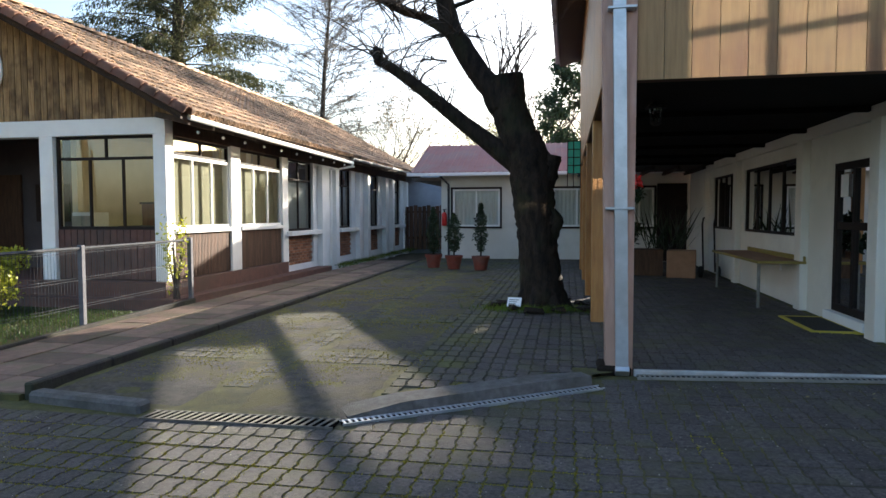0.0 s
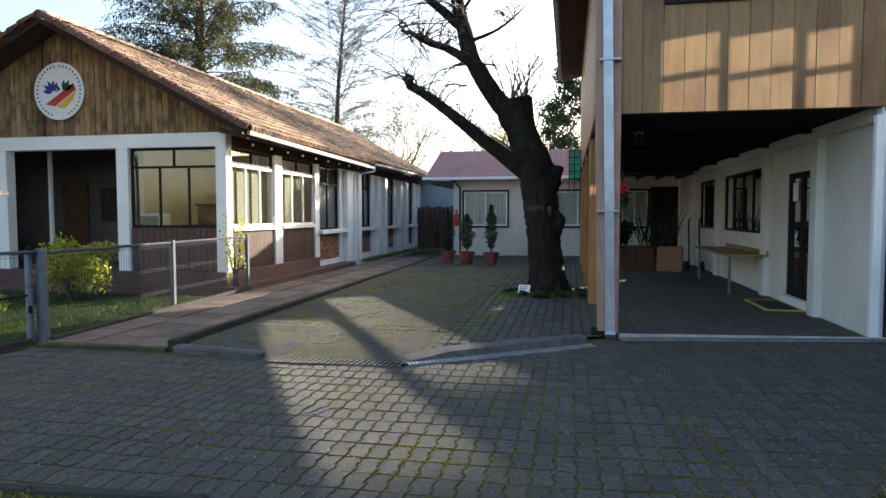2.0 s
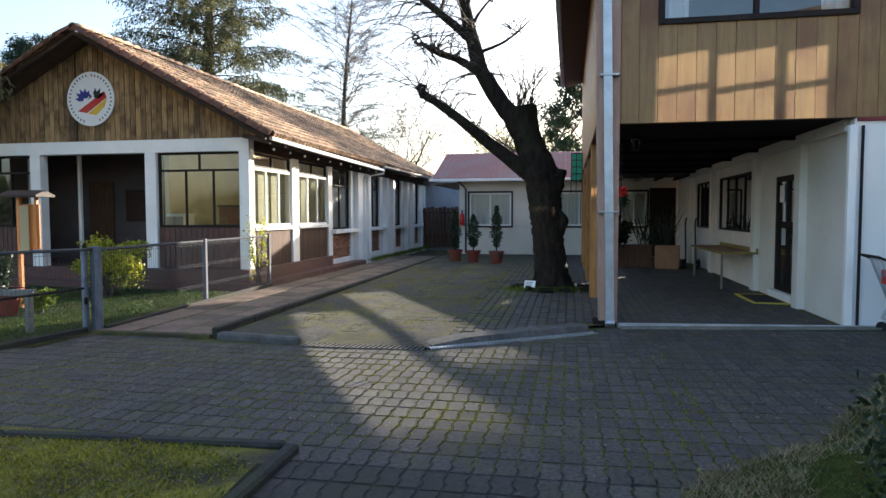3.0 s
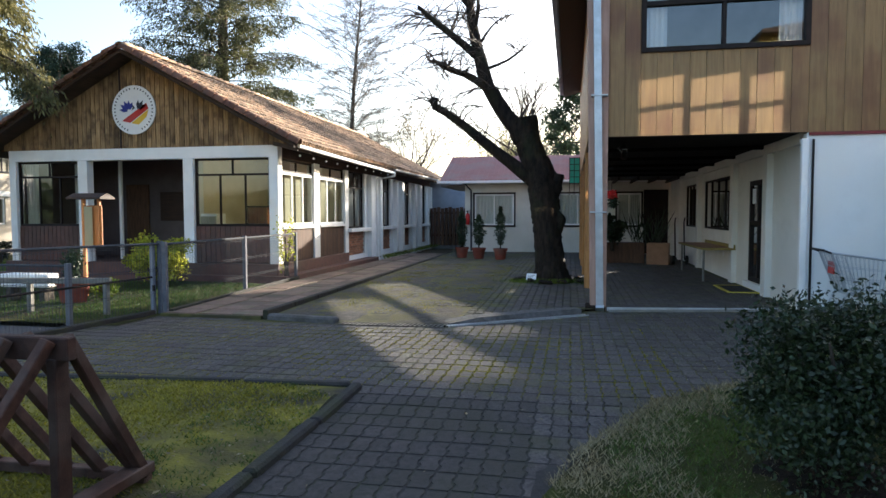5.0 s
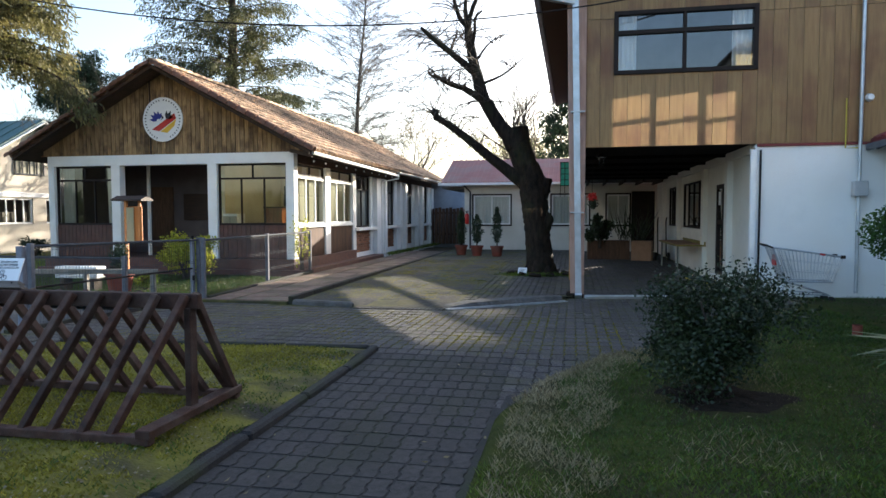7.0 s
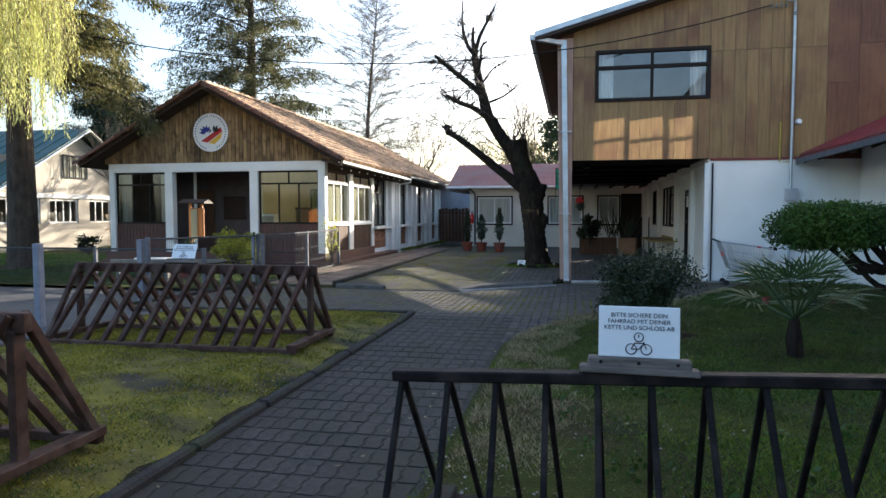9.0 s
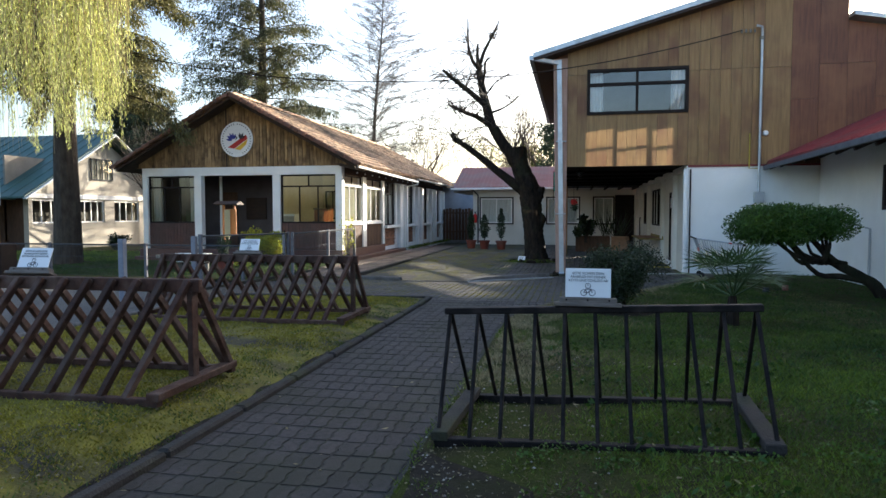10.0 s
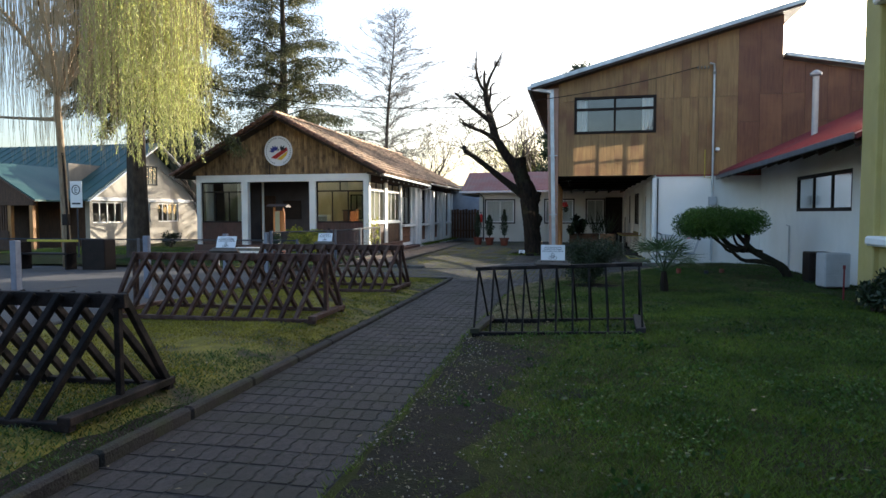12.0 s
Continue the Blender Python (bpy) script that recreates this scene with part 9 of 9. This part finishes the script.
near, far, path = [], [], []
for i in range(-56, 48):
    x = i * PW
    for j in range(-48, 27):
        y = j * PL
        if x < -6.9 or x > 6.0 or y < -11.9:
            continue
        on_path = -1.72 < x < -0.14 and y < 1.2
        on_yard = y > 1.13 + 0.09 * min(0.0, x + 1.86) and y < gutter_y(x) - (0.0 if x < -3.2 else 0.06 if x < -1.6 else -0.06 if x < 0.36 else 0.1) and x > -6.5 - 0.1 * y and not (x > lawn_edge(y) - 0.02)
        nook = y <= 1.2 and x >= -0.14 and x < lawn_edge(y) - 0.02
        if on_path or on_yard or nook:
            m = settle(x, y, gz, i, j)
            if on_path and y < 0.95:
                path.append(m)
            elif -1.7 < x < 1.6 and 1.6 < y < 4.3:
                near.append(m)
            else:
                far.append(m)
for m in near[:300]:
    part("paver", PAVER, None, yard_bed).matrix_basis = m
part("pavers", repeat_mesh("pavers", PAVER, far + near[300:], M_PAVERS), None, yard_bed, kind="stuff")
part("pavers", repeat_mesh("pavers", PAVER, path, M_PAVERP), None, path_bed, kind="stuff")


# courtyard: worn concrete panels with bands of pavers between them
SLAB_X = ((-4.40, -3.00), (-2.62, -1.58))
SLAB_Y = ((4.62, 6.14), (6.76, 8.66), (9.22, 11.55), (12.1, 14.3))


def on_slab(x, y, m=0.03):
    return any(a - m < x < b + m for a, b in SLAB_X) and any(a - m < y < b + m for a, b in SLAB_Y)


far, mossy = [], []
for i in range(-35, 30):
    x = i * PW
    for j in range(17, 83):
        y = j * PL
        left_side = -4.35 < x <= -1.72 and y > 5.15 and not on_slab(x, y)
        if left_side or -1.72 < x < 0.40 and y > 5.18 + (x + 1.5) * 0.70 and math.hypot(x + 0.36, (y - TY) * 1.1) > 0.72 and not on_slab(x, y) or 0.5 < x < 3.55 and y > 6.55:
            (mossy if x < -1.3 or x < -0.9 and y > 6.2 else far).append(Matrix.Translation((0, 0, -0.0035 if left_side else 0.0)) @ settle(x, y, cz, i, j))
part("pavers", repeat_mesh("pavers", PAVER, far, M_PAVERS), None, court_bed, kind="stuff")
part("mossy_pavers", repeat_mesh("mossy_pavers", PAVER, mossy, M_PAVERM), None, court_bed, "mossy pavers", kind="stuff")

k2 = random.Random(17)
for xa, xb in SLAB_X:
    for ya, yb in SLAB_Y:
        nx, ny = 16, 20
        bm = bmesh.new()
        rows = []
        for i in range(nx + 1):
            row = []
            for j in range(ny + 1):
                rim = i in (0, nx) or j in (0, ny)
                x = xa + (xb - xa) * i / nx + (k2.uniform(-0.022, 0.022) if rim else 0.0)
                y = ya + (yb - ya) * j / ny + (k2.uniform(-0.022, 0.022) if rim else 0.0)
                drop = 0.05 * max(0.0, (5.1 - y) / 0.5)
                bump = -0.003 + 0.009 * noise.noise(Vector((x * 1.7, y * 1.7, 3))) + 0.004 * noise.noise(Vector((x * 6, y * 6, 1)))
                row.append(bm.verts.new((x, y, cz(x, y) - drop + bump - (0.009 if rim else 0.0))))
            rows.append(row)
        for p, q in zip(rows, rows[1:]):
            for j in range(ny):
                bm.faces.new((p[j], q[j], q[j + 1], p[j + 1]))
        part("slab", bm, M_SLAB, court_slab, smooth=True)

# walkway tiles
bm = bmesh.new()
box(bm, -0.272, 0.272, -0.232, 0.232, -0.02, 0.0, 0.006)
TILE_W = finish("tile", bm, M_TILE_WALK)
for i in range(3):
    for j in range(33):
        o = part("tile", TILE_W, None, walkway)
        o.matrix_basis = Matrix.Translation((-5.92 + 0.56 * i + (0.05 if i else 0), 4.90 + 0.475 * j, -0.098 + rnd.uniform(-0.003, 0.003))) @ Matrix.Rotation(rnd.uniform(-0.01, 0.01), 4, "Z")

# clay tiles on the near part of the pavilion roof
for m in near_poses[:300]:
    part("tile", TILE, None, roof).matrix_basis = m

# bricks under the side windows
bm = bmesh.new()
box(bm, -0.02, 0.02, -0.118, 0.118, -0.032, 0.032, 0.005)
BRICK = finish("brick", bm, M_BRICK)
for wall, a, b in brick_walls:
    for r in range(10):
        yy = a + 0.12 + (0.125 if r % 2 else 0.0)
        while yy < b - 0.1:
            o = part("brick", BRICK, None, wall)
            o.matrix_basis = Matrix.Translation((SX - 0.055 + rnd.uniform(-0.003, 0.003), yy, 0.14 + 0.075 * r))
            yy += 0.25

# fallen leaves and litter on paving and lawn
rg = np.random.default_rng(300)
pts = []
for k in range(420):
    x, y = rg.uniform(-5.5, 4.5), rg.uniform(-12, 6)
    pts.append((x, y, gz(x, y) + (0.05 if x < -1.9 and y < 1 or x > lawn_edge(y) else 0.008)))
d = np.concatenate([rg.normal(size=(420, 2)), np.zeros((420, 1))], 1)
v, f = leaf_cards(np.array(pts), 0.05, 0.014, rg, 0, d * 3)
v[:, 2] = np.repeat(np.array(pts)[:, 2], 4) + rg.uniform(0, 0.012, len(v))
solo("fallen_leaves", raw("fallen_leaves", v, f, M_DRY), None, "scattered dry leaves on paving and lawn", "leaves", kind="stuff")
bm = bmesh.new()
for x, y in ((-1.98, 2.82), (-1.9, 2.80)):
    sheet(bm, [(x - 0.05, y - 0.09, gz(x, y) + 0.006), (x, y - 0.1, gz(x, y) + 0.006), (x + 0.05, y + 0.08, gz(x, y) + 0.006), (x - 0.01, y + 0.09, gz(x, y) + 0.006)], 0.003)
solo("paint_spot", bm, M_STONE, "two worn spots of pale paint on the pavers", "marking", kind="structure")

# crumbs of stone and moss tufts in the paving joints
verts, faces = [], []
for q in range(3000):
    x, y = k2.uniform(-5.5, 3.5), k2.uniform(1.2, 6.0)
    if y > gutter_y(x) - 0.15 or x > lawn_edge(y) - 0.05 or noise.noise(Vector((x, y, 7))) < k2.uniform(-0.4, 0.3):
        continue
    z, s, a = gz(x, y) + 0.004, k2.uniform(0.003, 0.008), k2.uniform(0, 3)
    k = len(verts)
    verts += [(x + s * math.cos(a), y + s * math.sin(a), z), (x - s * math.sin(a), y + s * math.cos(a), z), (x - s * math.cos(a), y - s * math.sin(a), z), (x + s * math.sin(a), y - s * math.cos(a), z), (x, y, z + s * 0.9)]
    faces += [(k, k + 1, k + 4), (k + 1, k + 2, k + 4), (k + 2, k + 3, k + 4), (k + 3, k, k + 4)]
solo("crumbs", raw("crumbs", verts, faces, M_PEBBLE), None, "small crumbs of stone scattered on the pavers", "gravel", kind="stuff")


def joints(n):
    out = []
    while len(out) < n:
        i, j = k2.randint(-42, 7), k2.randint(5, 18)
        x, y = (i + 0.5) * PW + k2.gauss(0, 0.011), j * PL + k2.uniform(-0.14, 0.14)
        if k2.random() < 0.4:
            x, y = i * PW + k2.uniform(-0.07, 0.07), (j + 0.5) * PL + k2.gauss(0, 0.009)
        if y > gutter_y(x) - 0.15 or x > lawn_edge(y) - 0.05 or noise.noise(Vector((x * 0.9, y * 0.9, 17))) + 0.1 < k2.uniform(-0.3, 0.4):
            continue
        out.append((x, y, gz(x, y) - 0.008))
    return np.array(out)


def court_moss(n):
    out = []
    while len(out) < n:
        x, y = k2.uniform(-4.35, -0.9), k2.uniform(5.2, 15.0)
        if noise.noise(Vector((x * 1.5, y * 1.1, 27))) + 0.6 * noise.noise(Vector((x * 5.0, y * 5.0, 28))) > k2.uniform(-0.3, 0.9):
            out.append((x, y, cz(x, y) - 0.004))
    return np.array(out)


v, f = blades(15000, court_moss, 0.009, 0.009, np.random.default_rng(78), 0.9)
solo("court_moss", raw("court_moss", v, f, M_MOSSB), None, "thin yellow-green moss on the courtyard slabs", "moss", kind="stuff")
v, f = blades(48000, joints, 0.011, 0.008, np.random.default_rng(77), 0.9)
solo("joint_moss", raw("joint_moss", v, f, M_MOSSB), None, "yellow-green moss growing in the paver joints", "moss", kind="stuff")
